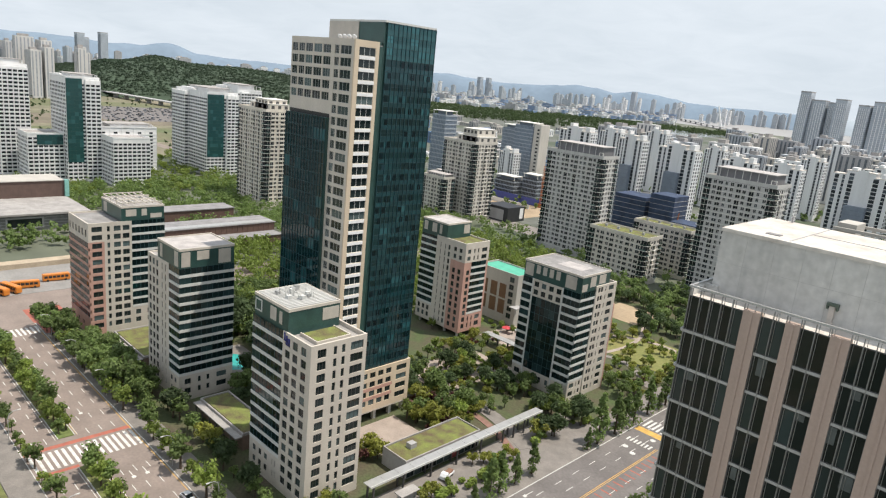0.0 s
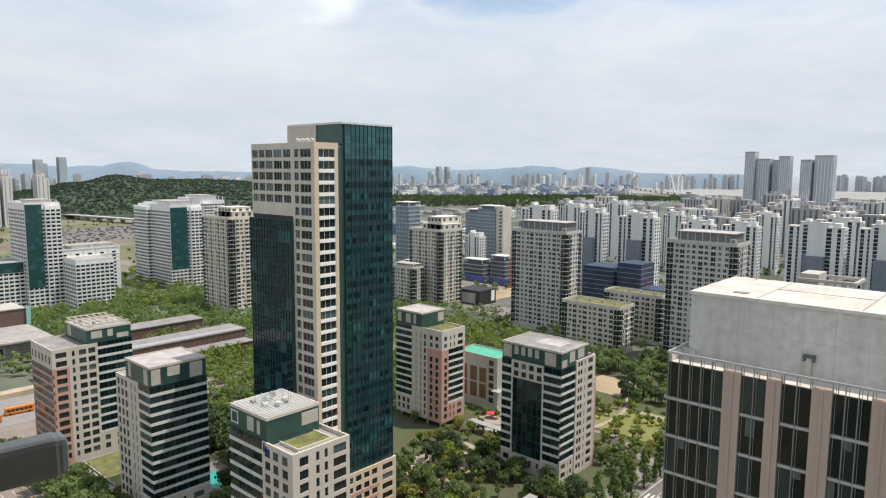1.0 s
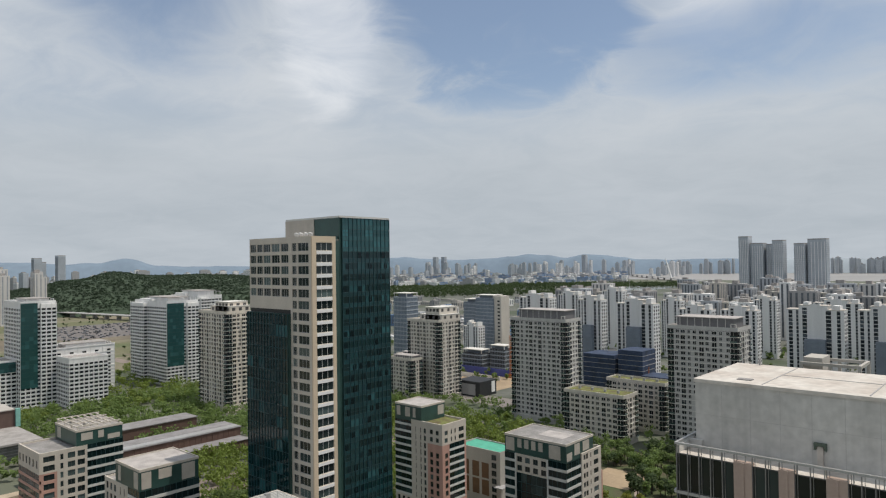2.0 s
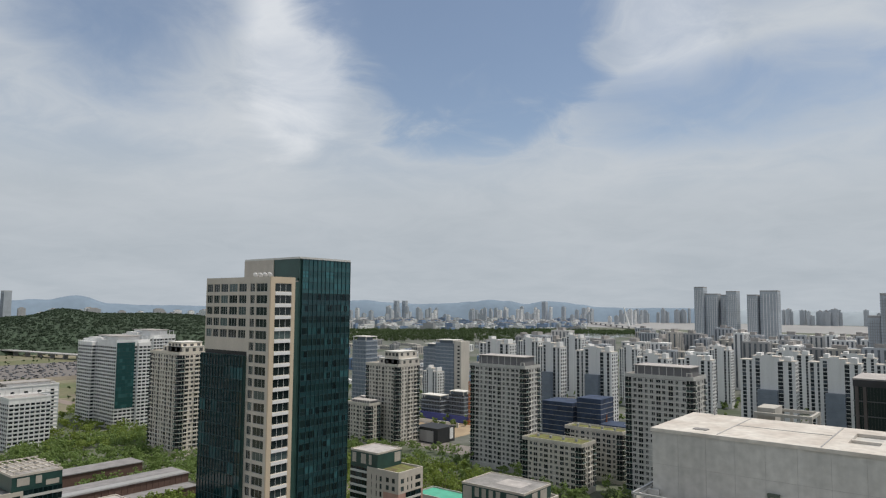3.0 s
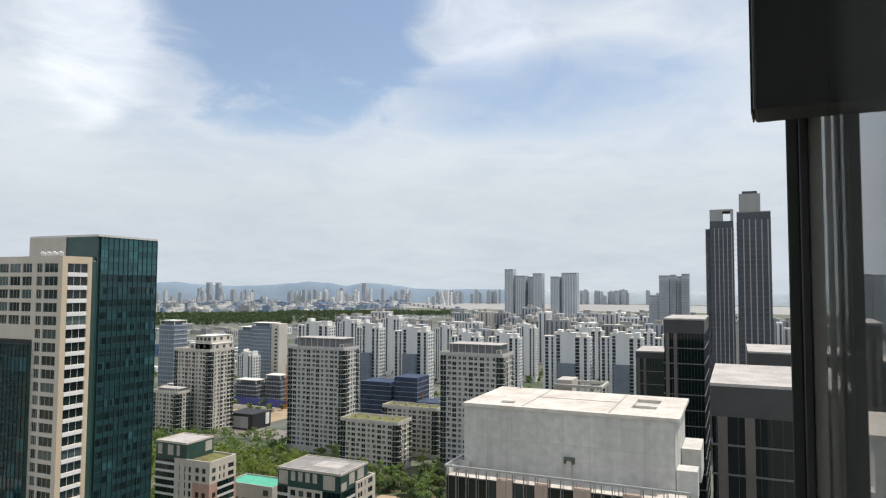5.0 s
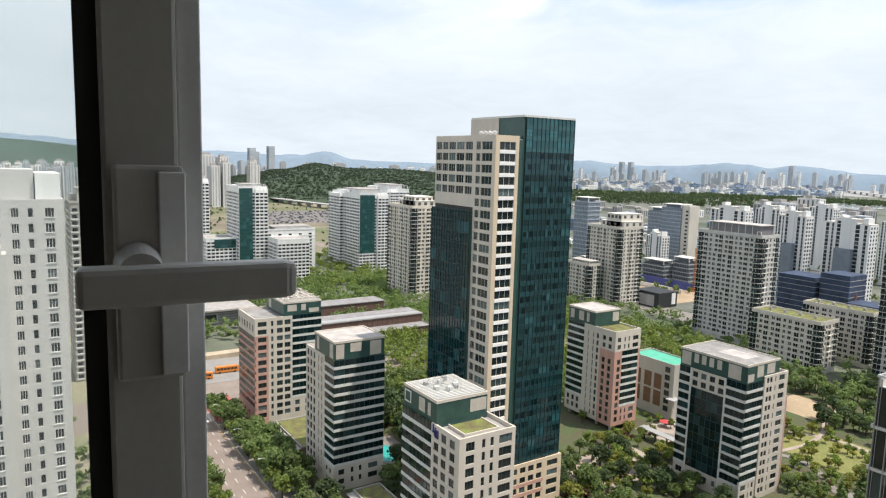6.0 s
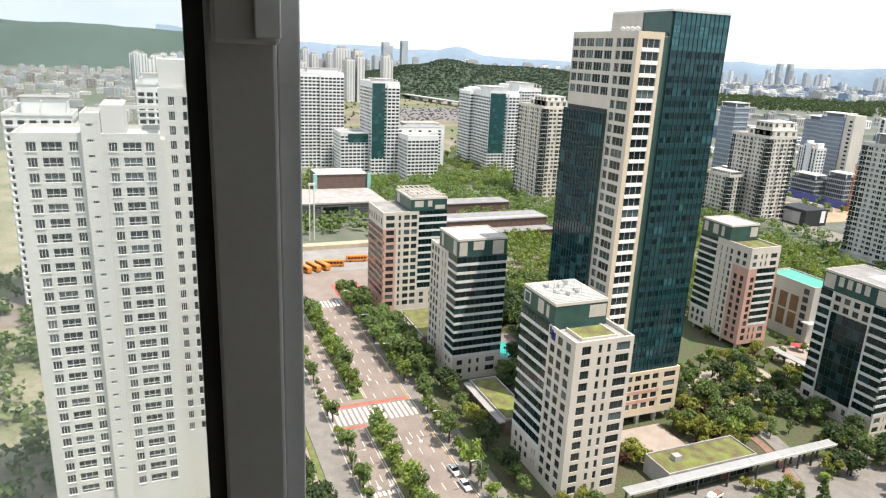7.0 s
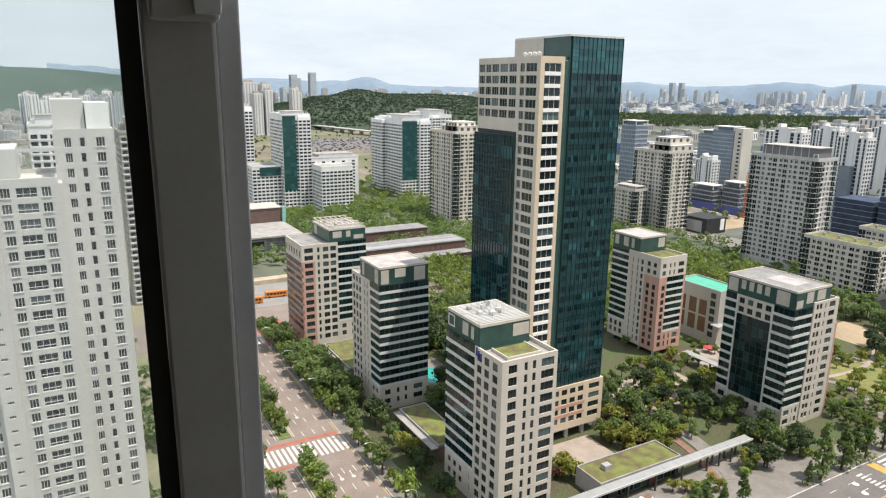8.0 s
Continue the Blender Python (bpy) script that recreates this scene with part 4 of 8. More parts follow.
def slab_block(x0, x1, y0, y1, h, label, wall=WHITE, st=2.85, bay=3.6, band=None, roof=ROOF, stripe=None, crown=3.0, category="apartment block", group="", win=(0.62, 1.5), proud=0.35, slots=(), base=0.0, bays=()):
    """An apartment block: body, sills at every floor, windows on four sides, roof house."""
    b = thing("apartment_building", (x0 / 2 + x1 / 2, y0 / 2 + y1 / 2, base), label, category, group)
    core(b, x0, x1, y0, y1, base, h, wall)
    wins, bands, piers = [], [], []
    for s in slots:
        part_boxes("recess_shade_strip", [fbox("+x", x1, y0 + (y1 - y0) * s - 0.5, y0 + (y1 - y0) * s + 0.5, 0.0, proud + 0.06, base, h), fbox("-y", y0, x0 + (x1 - x0) * s - 0.5, x0 + (x1 - x0) * s + 0.5, 0.0, proud + 0.06, base, h)], SLOT_DARK, b, "dark strip painted as the shade of a stair slot")
    n = int((h - base - 2.0) // st)
    sides = [("-y", y0, x0, x1), ("+x", x1, y0, y1), ("+y", y1, x0, x1), ("-x", x0, y0, y1)]
    for face, f0, f1, push in bays:
        u0, u1 = (x0 + (x1 - x0) * f0, x0 + (x1 - x0) * f1) if face == "-y" else (y0 + (y1 - y0) * f0, y0 + (y1 - y0) * f1)
        part_boxes("bay", [fbox(face, y0 if face == "-y" else x1, u0, u1, 0, push, base, h - 1.2)], wall, b)
        sides.append((face, y0 - push if face == "-y" else x1 + push, u0, u1))
        if face == "-y":
            sides.append(("+x", u1, y0 - push, y0 - 0.3))
    for face, c, u0, u1 in sides:
        k = max(1, round((u1 - u0) / bay))
        w = (u1 - u0) / k
        for i in range(n):
            z = base + 1.6 + i * st
            if face in ("-y", "+x"):
                bands.append(fbox(face, c, u0, u1, 0, proud, z - 0.62, z - 0.1))
            for j in range(k):
                u = u0 + (j + 0.5) * w
                ww = w * win[0]
                wins.append(fbox(face, c, u - ww / 2, u + ww / 2, -0.1, 0.04, z, z + win[1]))
        if face in ("-y", "+x"):
            for j in range(k + 1):
                u = u0 + j * w
                piers.append(fbox(face, c, max(u0, u - 0.16), min(u1, u + 0.16), 0, proud + 0.02, base, h))
    part_boxes("window", wins, GLASS_ISLAND, b)["kind"] = "stuff"
    part_boxes("balcony_band", bands, band or wall, b)["kind"] = "stuff"
    part_boxes("pier", piers, wall, b)["kind"] = "stuff"
    parapet(b, x0 - 0.1, x1 + proud, y0 - proud, y1 + 0.1, h, 1.0, 0.3, wall)
    part_boxes("roof", [(x0 + 0.2, x1, y0, y1 - 0.2, h, h + 0.1)], roof, b)
    if crown:
        w, v = x1 - x0, y1 - y0
        part_boxes("roof_step", [(x0 + 0.05 * w, x0 + 0.45 * w, y0 + 0.1 * v, y0 + 0.5 * v, h + 0.1, h + crown * 0.55)], wall, b)
        for q in (0.55, 0.93):
            part_boxes("roof_frame", [(x0 + 0.84 * w, x0 + 0.84 * w + 0.35, y0 + q * v, y0 + q * v + 0.35, h + 0.1, h + crown * 0.8), (x1 - 0.5, x1 - 0.15, y0 + q * v, y0 + q * v + 0.35, h + 0.1, h + crown * 0.8), (x0 + 0.84 * w, x1 - 0.15, y0 + q * v, y0 + q * v + 0.35, h + crown * 0.8, h + crown * 0.8 + 0.4)], wall, b)
        part_boxes("roof_house", [(x0 + 0.2 * w, x0 + 0.8 * w, y0 + 0.25 * v, y0 + 0.9 * v, h + 0.1, h + crown)], wall, b)
        part_boxes("roof_house_slab", [(x0 + 0.17 * w, x0 + 0.83 * w, y0 + 0.2 * v, y0 + 0.95 * v, h + crown, h + crown + 0.3)], roof, b)
    if stripe:
        face, u0, u1, z0, z1 = stripe
        c = y0 if face == "-y" else x1
        k = max(1, round((u1 - u0) / 2.5))
        panes, w = [], (u1 - u0) / k
        z = z0
        while z < z1 - 1:
            panes += [fbox(face, c, u0 + j * w + 0.04, u0 + (j + 1) * w - 0.04, proud + 0.1, proud + 0.25, z, min(z1, z + st) - 0.08) for j in range(k)]
            z += st
        part_boxes("glass_strip", panes, STRIPE_GLASS, b, "green glass strip")["kind"] = "stuff"
        part_boxes("strip_backing", [fbox(face, c, u0, u1, 0, proud + 0.1, z0, z1)], GREEN_PANEL, b)
    return b


STRIPE_GLASS = glazing("dark_green_strip_glass", (0.022, 0.07, 0.072), 0.1, 0.2, 0.5, True)
BEYOND = "apartment towers beyond the park"
MIDDLE = "grey apartment towers past the offices"


def balcony_tower(x0, x1, y0, y1, h, label, wall, roof=ROOF, crown=5.0, stepped=False, st=2.8, bay=3.3, seed=1):
    """An apartment tower with glazed corner loggias, panelled bays, projecting balconies and a set-back crown."""
    r = random.Random(seed)
    b = thing("apartment_building", (x0 / 2 + x1 / 2, y0 / 2 + y1 / 2, 0), label, "apartment block", MIDDLE)
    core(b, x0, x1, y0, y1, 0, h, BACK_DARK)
    n = int((h - 3.0) // st)
    panes, panels, slabs, rails, posts = [], [], [], [], []
    for face, c, u0, u1 in (("-y", y0, x0, x1), ("+x", x1, y0, y1), ("+y", y1, x0, x1), ("-x", x0, y0, y1)):
        k = max(3, round((u1 - u0) / bay))
        w = (u1 - u0) / k
        seen = face in ("-y", "+x")
        kinds = ["loggia"] + [("wall", "balcony", "narrow", "wall", "balcony")[(j + seed) % 5] for j in range(k - 2)] + ["loggia"]
        for i in range(n):
            z = h - 0.9 - (i + 1) * st
            slabs.append(fbox(face, c, u0, u1, 0, 0.42, z - 0.16, z + 0.14))
            for j, what in enumerate(kinds):
                a, e = u0 + j * w, u0 + (j + 1) * w
                if what == "loggia":
                    panes.append(fbox(face, c, a + 0.12, e - 0.12, 0.1, 0.3, z + 0.14, z + st - 0.16))
                    slabs.append(fbox(face, c, a - 0.2, e + 0.2, 0.42, 0.95, z - 0.12, z + 0.10))
                    if seen:
                        rails.append(fbox(face, c, a, e, 0.85, 0.92, z + 0.10, z + 0.95))
                        posts.append(fbox(face, c, (a + e) / 2 - 0.05, (a + e) / 2 + 0.05, 0.3, 0.36, z + 0.14, z + st - 0.16))
                    continue
                # a panel with a real opening: jambs, sill wall and lintel round the pane
                ww = w * {"wall": 0.50, "balcony": 0.72, "narrow": 0.40}[what]
                off = w * 0.12 * (1 if (j + i // 4) % 2 else -1) if what == "wall" else 0.0
                m = (a + e) / 2 + off
                lo, hi = (z + 0.14, z + 2.3) if what == "balcony" else (z + 0.8, z + 2.35)
                panels += [fbox(face, c, a, m - ww / 2, 0, 0.34, z + 0.14, z + st - 0.16), fbox(face, c, m + ww / 2, e, 0, 0.34, z + 0.14, z + st - 0.16),
                           fbox(face, c, m - ww / 2, m + ww / 2, 0, 0.34, hi, z + st - 0.16)]
                if lo > z + 0.2:
                    panels.append(fbox(face, c, m - ww / 2, m + ww / 2, 0, 0.34, z + 0.14, lo))
                panes.append(fbox(face, c, m - ww / 2, m + ww / 2, 0.02, 0.12, lo, hi))
                if seen:
                    posts.append(fbox(face, c, m - 0.05, m + 0.05, 0.12, 0.18, lo, hi))
                if what == "balcony":
                    slabs.append(fbox(face, c, a + 0.1, e - 0.1, 0.42, 1.25, z - 0.16, z + 0.08))
                    if seen and r.random() < 0.8:
                        panels.append(fbox(face, c, a + 0.1, e - 0.1, 1.13, 1.25, z + 0.08, z + 0.95))
        panels.append(fbox(face, c, u0, u1, 0, 0.34, 0.0, h - 0.9 - n * st - 0.16))
    part_boxes("window", panes, GLASS_ISLAND, b)["kind"] = "stuff"
    part_boxes("wall_panel", panels, wall, b)["kind"] = "stuff"
    part_boxes("balcony_slab", slabs, PALE_SLAB, b)["kind"] = "stuff"
    part_boxes("balcony_rail", rails, RAIL_GLASS, b, "dark green glass rail")["kind"] = "stuff"
    part_boxes("window_bar", posts, PALE_SLAB, b)["kind"] = "stuff"
    part_boxes("roof", [(x0, x1, y0, y1, h, h + 0.12)], roof, b)
    parapet(b, x0 - 0.35, x1 + 0.35, y0 - 0.35, y1 + 0.35, h - 0.9, 1.9, 0.3, wall)
    w, v = x1 - x0, y1 - y0
    if stepped:
        for f0, f1, g in ((0.30, 1.0, 4.2), (0.48, 0.92, crown + 1.5)):
            part_boxes("roof_storey", [(x0 + f0 * w, x0 + f1 * w, y0 + 0.15 * v, y1, h + 0.12, h + g)], wall, b)
            # Flat dark panels: the open crown's inner shade is only their colour.
            for j in range(4):
                u = x0 + (f0 + (f1 - f0) * (j + 0.5) / 4) * w
                part_boxes("crown_shade_panel", [fbox("-y", y0 + 0.15 * v, u - 1.1, u + 1.1, 0, 0.05, h + g - 3.0, h + g - 0.8)], BACK_DARK, b)
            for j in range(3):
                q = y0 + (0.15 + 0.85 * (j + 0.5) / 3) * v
                part_boxes("crown_shade_panel", [fbox("+x", x0 + f1 * w, q - 1.2, q + 1.2, 0, 0.05, h + g - 3.0, h + g - 0.8)], BACK_DARK, b)
            part_boxes("roof_slab", [(x0 + f0 * w - 0.2, x0 + f1 * w + 0.2, y0 + 0.15 * v - 0.2, y1 + 0.2, h + g, h + g + 0.35)], PALE_SLAB, b)
    elif crown:
        part_boxes("roof_house", [(x0 + 0.10 * w, x1 - 0.08 * w, y0 + 0.20 * v, y1 - 0.05 * v, h + 0.12, h + crown)], DIM_WALL, b, "dark grey plant storey")
        part_boxes("roof_slab", [(x0 + 0.08 * w, x1 - 0.06 * w, y0 + 0.16 * v, y1, h + crown, h + crown + 0.4)], ROOF_MID, b)
        for j in range(7):
            u = x0 + (0.14 + 0.11 * j) * w
            part_boxes("plant_rib", [fbox("-y", y0 + 0.20 * v, u, u + 0.35, 0, 0.25, h + 0.2, h + crown)], PANEL_GREY, b)
        part_boxes("roof_frame", [(x1 - 3.4, x1 - 0.6, y0 + 0.6, y0 + 0.9, h + 2.6, h + 2.9), (x1 - 3.4, x1 - 3.1, y0 + 0.6, y0 + 0.9, h, h + 2.6), (x1 - 0.9, x1 - 0.6, y0 + 0.6, y0 + 0.9, h, h + 2.6)], PALE_SLAB, b)
    else:
        for j in range(4):
            u = x0 + (0.12 + 0.22 * j) * w
            part_boxes("roof_vent", [(u, u + 1.2, y0 + 0.5 * v, y0 + 0.5 * v + 1.2, h + 0.12, h + 1.5)], GREYWALL, b)
    return b


WARM_WALL = material("warm_beige_render", (0.68, 0.62, 0.53), 0.8, 0.07, 0.2, streak=0.1)
PALE_SLAB = material("pale_balcony_edge", (0.70, 0.68, 0.63), 0.8, 0.07, 0.4)
RAIL_GLASS = glazing("green_balcony_glass", (0.05, 0.075, 0.07), 0.1, 0.5, 0.5, True)
balcony_tower(-257.0, -217.1, 352.8, 370.0, 63.0, "grey apartment tower with glazed corner balconies and dark crown", PANEL_GREY, crown=5.6, seed=1)
balcony_tower(-361.0, -329.6, 363.8, 387.5, 56.5, "beige stepped apartment tower with balconies", MID_BEIGE, crown=8.0, stepped=True, seed=2)
balcony_tower(-205.8, -169.8, 332.3, 348.3, 26.4, "long beige apartment slab with turfed roof", MID_BEIGE, TURF, 0, seed=3)
balcony_tower(-199.0, -163.2, 369.3, 381.0, 28.4, "long beige apartment slab with turfed roof behind another", MID_BEIGE, TURF, 0, seed=4)
balcony_tower(-151.0, -115.5, 347.1, 366.0, 64.0, "grey apartment tower with balconies and dark crown", PANEL_GREY, crown=5.0, seed=5)
balcony_tower(-402.0, -372.0, 392.0, 412.0, 24.0, "beige mid-rise apartment block beside a tower", MID_BEIGE, ROOF, 2.0, seed=6)
balcony_tower(-362.0, -340.0, 346.0, 357.0, 30.0, "beige mid-rise apartment wing below the stepped tower", MID_BEIGE, ROOF, 2.0, seed=7)

# white towers beyond the park
slab_block(-595.0, -577.8, 104.0, 144.0, 79.0, "white apartment tower with stacked windows", WHITE, 2.8, 3.4, group=BEYOND, win=(0.76, 1.5), proud=0.22, crown=4, bays=(("+x", 0.5, 1.0, 2.5),))
slab_block(-575.0, -540.0, 158.0, 181.0, 74.5, "white apartment tower with a green glass strip", WHITE, 2.8, 3.4, group=BEYOND, win=(0.76, 1.5), proud=0.22, stripe=("+x", 158.2, 169.0, 14.0, 74.0), crown=2.5, bays=(("+x", 0.55, 1.0, 2.0),))
slab_block(-570.0, -546.0, 134.0, 157.5, 33.5, "white mid-rise apartment block with green glass top", WHITE, 2.8, 3.4, group=BEYOND, win=(0.76, 1.5), proud=0.22, stripe=("+x", 140.0, 157.0, 26.0, 33.0), crown=0)
slab_block(-537.0, -514.5, 180.8, 207.3, 34.4, "white mid-rise apartment block facing the park", WHITE, 2.8, 3.4, group=BEYOND, win=(0.76, 1.5), proud=0.22, crown=0)
slab_block(-590.0, -563.0, 186.0, 232.0, 37.0, "white mid-rise apartment block with blank gables", WHITE, 2.8, 9.0, group=BEYOND, crown=2.5, win=(0.3, 1.4))
slab_block(-602.0, -543.9, 266.0, 293.6, 69.0, "white apartment tower with broad green glass strip", WHITE, 2.8, 3.4, group=BEYOND, win=(0.76, 1.5), proud=0.22, stripe=("+x", 266.2, 281.0, 16.0, 68.0), crown=3.5, bays=(("-y", 0.0, 0.42, 4.0), ("+x", 0.62, 1.0, 2.4)))
slab_block(-640.0, -590.0, 318.0, 343.0, 70.0, "white apartment tower behind the glass-striped one", WHITE, 2.8, 3.4, group=BEYOND, win=(0.76, 1.5), proud=0.22, crown=5, bays=(("+x", 0.1, 0.45, 2.5),))
balcony_tower(-450.2, -413.5, 244.0, 262.0, 67.0, "beige-white apartment tower with balcony stacks and stepped crown", WARM_WALL, crown=5.5, stepped=True, seed=9)
balcony_tower(-440.0, -415.0, 263.5, 275.0, 36.0, "beige mid-rise apartment block against the tower", WARM_WALL, ROOF, 0, seed=10)


FLAT_GLASS = glazing("flat_window_glass", (0.03, 0.034, 0.036), 0.06, 0.9, 0.4)


def white_neighbour():
    """The tall white apartment block seen through the pane of the open window."""
    x1 = -137.0
    b = thing("apartment_building", (-146, -9, 0), "tall white apartment block with white-framed balcony windows", "apartment block")
    st, n = 2.80, 26

    def wing(y0, y1, c, h, cols, depth=15.0, hh=1.75, lift=0.9):
        core(b, c - depth, c - 0.4, y0, y1, 0, h - 0.8, OFF_WHITE)
        low = h - 1.4 - n * st
        rows = sorted((h - 1.4 - (i + 1) * st + lift, hh) for i in range(n))
        punched(b, "+x", c, y0, y1, low, h, cols, rows, OFF_WHITE, FLAT_GLASS, FRAME_WHITE, 2, -0.4)
        part_boxes("lower_wall", [(c - 0.4, c, y0, y1, 0, low)], OFF_WHITE, b)
        part_boxes("parapet", [(c - depth, c - depth + 0.3, y0, y1, h - 0.8, h), (c - depth + 0.3, c - 0.42, y0, y0 + 0.3, h - 0.8, h), (c - depth + 0.3, c - 0.42, y1 - 0.3, y1, h - 0.8, h)], OFF_WHITE, b)
        for u, w in cols:
            for z, q in rows:
                if w > 2.4:
                    part_boxes("glazing_bar", [fbox("+x", c, u - w / 2, u + w / 2, -0.17, -0.1, z + 0.55, z + 0.66)], FRAME_WHITE, b)
                elif w > 1.2:
                    part_boxes("balcony_rail", [fbox("+x", c, u - w / 2 - 0.1, u + w / 2 + 0.1, 0.0, 0.14, z - 0.14, z + 0.02)], OFF_WHITE, b)

    wing(-24.5, -13.5, x1, 83.4, [(-21.6, 1.6), (-18.4, 3.3), (-14.9, 1.5)])
    wing(-13.5, -10.4, x1 + 0.9, 87.0, [(-12.1, 1.1)], 12.0, 0.55, 1.8)
    wing(-10.4, -0.5, x1, 83.2, [(-8.6, 1.5), (-5.4, 3.2), (-2.4, 1.5)])
    wing(-0.5, 9.5, x1 - 5.0, 91.2, [(1.8, 1.2), (4.2, 0.9), (7.2, 1.5)])
    part_boxes("bay_wall", [(x1 - 15, x1 - 0.6, -0.49, 0.2, 0, 82.0)], OFF_WHITE, b)
    part_boxes("roof_house", [(x1 - 14, x1 - 1.2, -10.3, -6.4, 82.4, 88.2)], OFF_WHITE, b)
    part_boxes("roof_house", [(x1 - 19, x1 - 8.0, -0.2, 5.0, 90.4, 96.4)], OFF_WHITE, b)
    part_boxes("roof_house", [(x1 - 19, x1 - 7.0, 5.2, 9.2, 90.4, 95.8)], WHITE, b)
    part_boxes("roof_beam", [(x1 - 1.6, x1 - 1.2, -6.3, 0.6, 87.6, 88.2)], OFF_WHITE, b)
    return b


white_neighbour()
slab_block(-300, -282, -52, -30, 72, "white apartment tower with dark window grid", WHITE, 2.8, 3.4, crown=6)
slab_block(-330, -312, -9, 1, 82, "white apartment tower with stepped roof houses", WHITE, 2.8, 3.4, WHITE, crown=4, win=(0.7, 1.6))
slab_block(-345, -325, 24, 37, 78, "white apartment tower seen behind another", BEIGEWALL, 2.8, 3.4, WHITE, crown=6)


# ---------------------------------------------------------------- far city
rng = random.Random(11)


def twin(x0, x1, y0, d, h, wall, label, cap, notch=None, fin=None, line=None):
    b = thing("skyscraper", ((x0 + x1) / 2, y0 + d / 2, 0), label, "skyscraper", "slender residential towers")
    core(b, x0, x1, y0, y0 + d, 0, h, wall)
    w = x1 - x0
    strips = [fbox("-y", y0, x0 + w * f, x0 + w * (f + 0.035), 0, 0.6, 0, h * 0.97) for f in (0.18, 0.36, 0.54, 0.72, 0.9)]
    for s in strips:
        part_boxes("pale_fin", [s], fin or GREYWALL, b)
    part_boxes("floor_line", [(x0 - 0.2, x1 + 0.2, y0 - 0.25, y0 + d, z, z + 0.5) for z in np.arange(6, h - 4, 3.2)], line or DARK_TOWER_LINE, b)["kind"] = "stuff"
    part_boxes("cap", [(x0, x1, y0 - 0.3, y0 + d, h, h + cap)] if not notch else
               [(x0, x0 + w * 0.55, y0 - 0.3, y0 + d, h, h + cap), (x1 - w * 0.12, x1, y0 - 0.3, y0 + d, h, h + cap), (x0, x1, y0 - 0.3, y0 + d, h + cap, h + cap + 1.2)], GREYWALL, b)
    return b


DARK_TOWER = material("dark_tower_glass", (0.075, 0.085, 0.105), 0.35, 0.15, 0.08)
DARK_TOWER_LINE = material("dark_tower_band", (0.11, 0.12, 0.14), 0.6, 0.08, 0.1)
twin(-14.6, -1.1, 450, 16, 142.0, DARK_TOWER, "very tall dark residential tower with a pale open crown", 6.0, True)
twin(0.8, 19.6, 452, 16, 147.0, DARK_TOWER, "very tall dark residential tower with a pale stepped crown", 0.6)
core_top = thing("roof_pavilion", (8, 460, 147), "pale crown storey on a dark residential tower", "roof pavilion")
part_boxes("wall", [(2.2, 14.1, 451.5, 466, 147.6, 158.5)], GREYWALL, core_top)
part_boxes("roof", [(4.0, 12.4, 452, 465, 158.5, 160.0)], DARK_TOWER, core_top)
twin(-17.2, -14.8, 452, 14, 137.0, DARK_TOWER, "dark side wing of a very tall residential tower", 0.5)
# Distance haze is put into these paler, bluer tower and band colours.
TOWER_HAZE = material("haze_lightened_tower", (0.47, 0.51, 0.55), 0.6, 0.08, 0.05)
FAR_LINE = material("haze_paled_tower_band", (0.30, 0.325, 0.36), 0.6, 0.05, 0.1)
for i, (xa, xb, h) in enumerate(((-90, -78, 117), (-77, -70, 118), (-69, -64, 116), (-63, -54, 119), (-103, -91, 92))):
    twin(xa, xb, 896 + 4 * (i % 3), 14, h - 2.5, TOWER_HAZE, "pale grey residential tower with dark roof crown", 2.5, None, GREYWALL, FAR_LINE)
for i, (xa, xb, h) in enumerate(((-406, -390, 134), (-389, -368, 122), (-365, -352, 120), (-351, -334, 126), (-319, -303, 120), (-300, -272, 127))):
    twin(xa, xb, 1236 + 8 * (i % 3), 22, h, TOWER_HAZE, "far blue-grey residential tower", 2.0, None, WHITE, FAR_LINE)

# white towers of the middle distance, each between two bearings
GABLE_WHITE = material("clean_white_paint", (0.74, 0.74, 0.73), 0.75, 0.05, 0.2, streak=0.12)
PALE_BLUE = material("pale_blue_grey_paint", (0.44, 0.46, 0.485), 0.75, 0.06, 0.2, streak=0.15)
FARWALLS = [OFF_WHITE, WHITE, PALE_BLUE, GREYWALL, BEIGEWALL, PALE_BLUE]
BLUE_OFFICE = material("blue_grey_office", (0.17, 0.215, 0.27), 0.35, 0.1, 0.1)
ANNEX = material("slate_blue_cladding", (0.20, 0.235, 0.28), 0.6, 0.08, 0.2)
COLUMN_DARK = glazing("stair_column_glass", (0.035, 0.042, 0.05), 0.15, 0.6, 0.4, True)


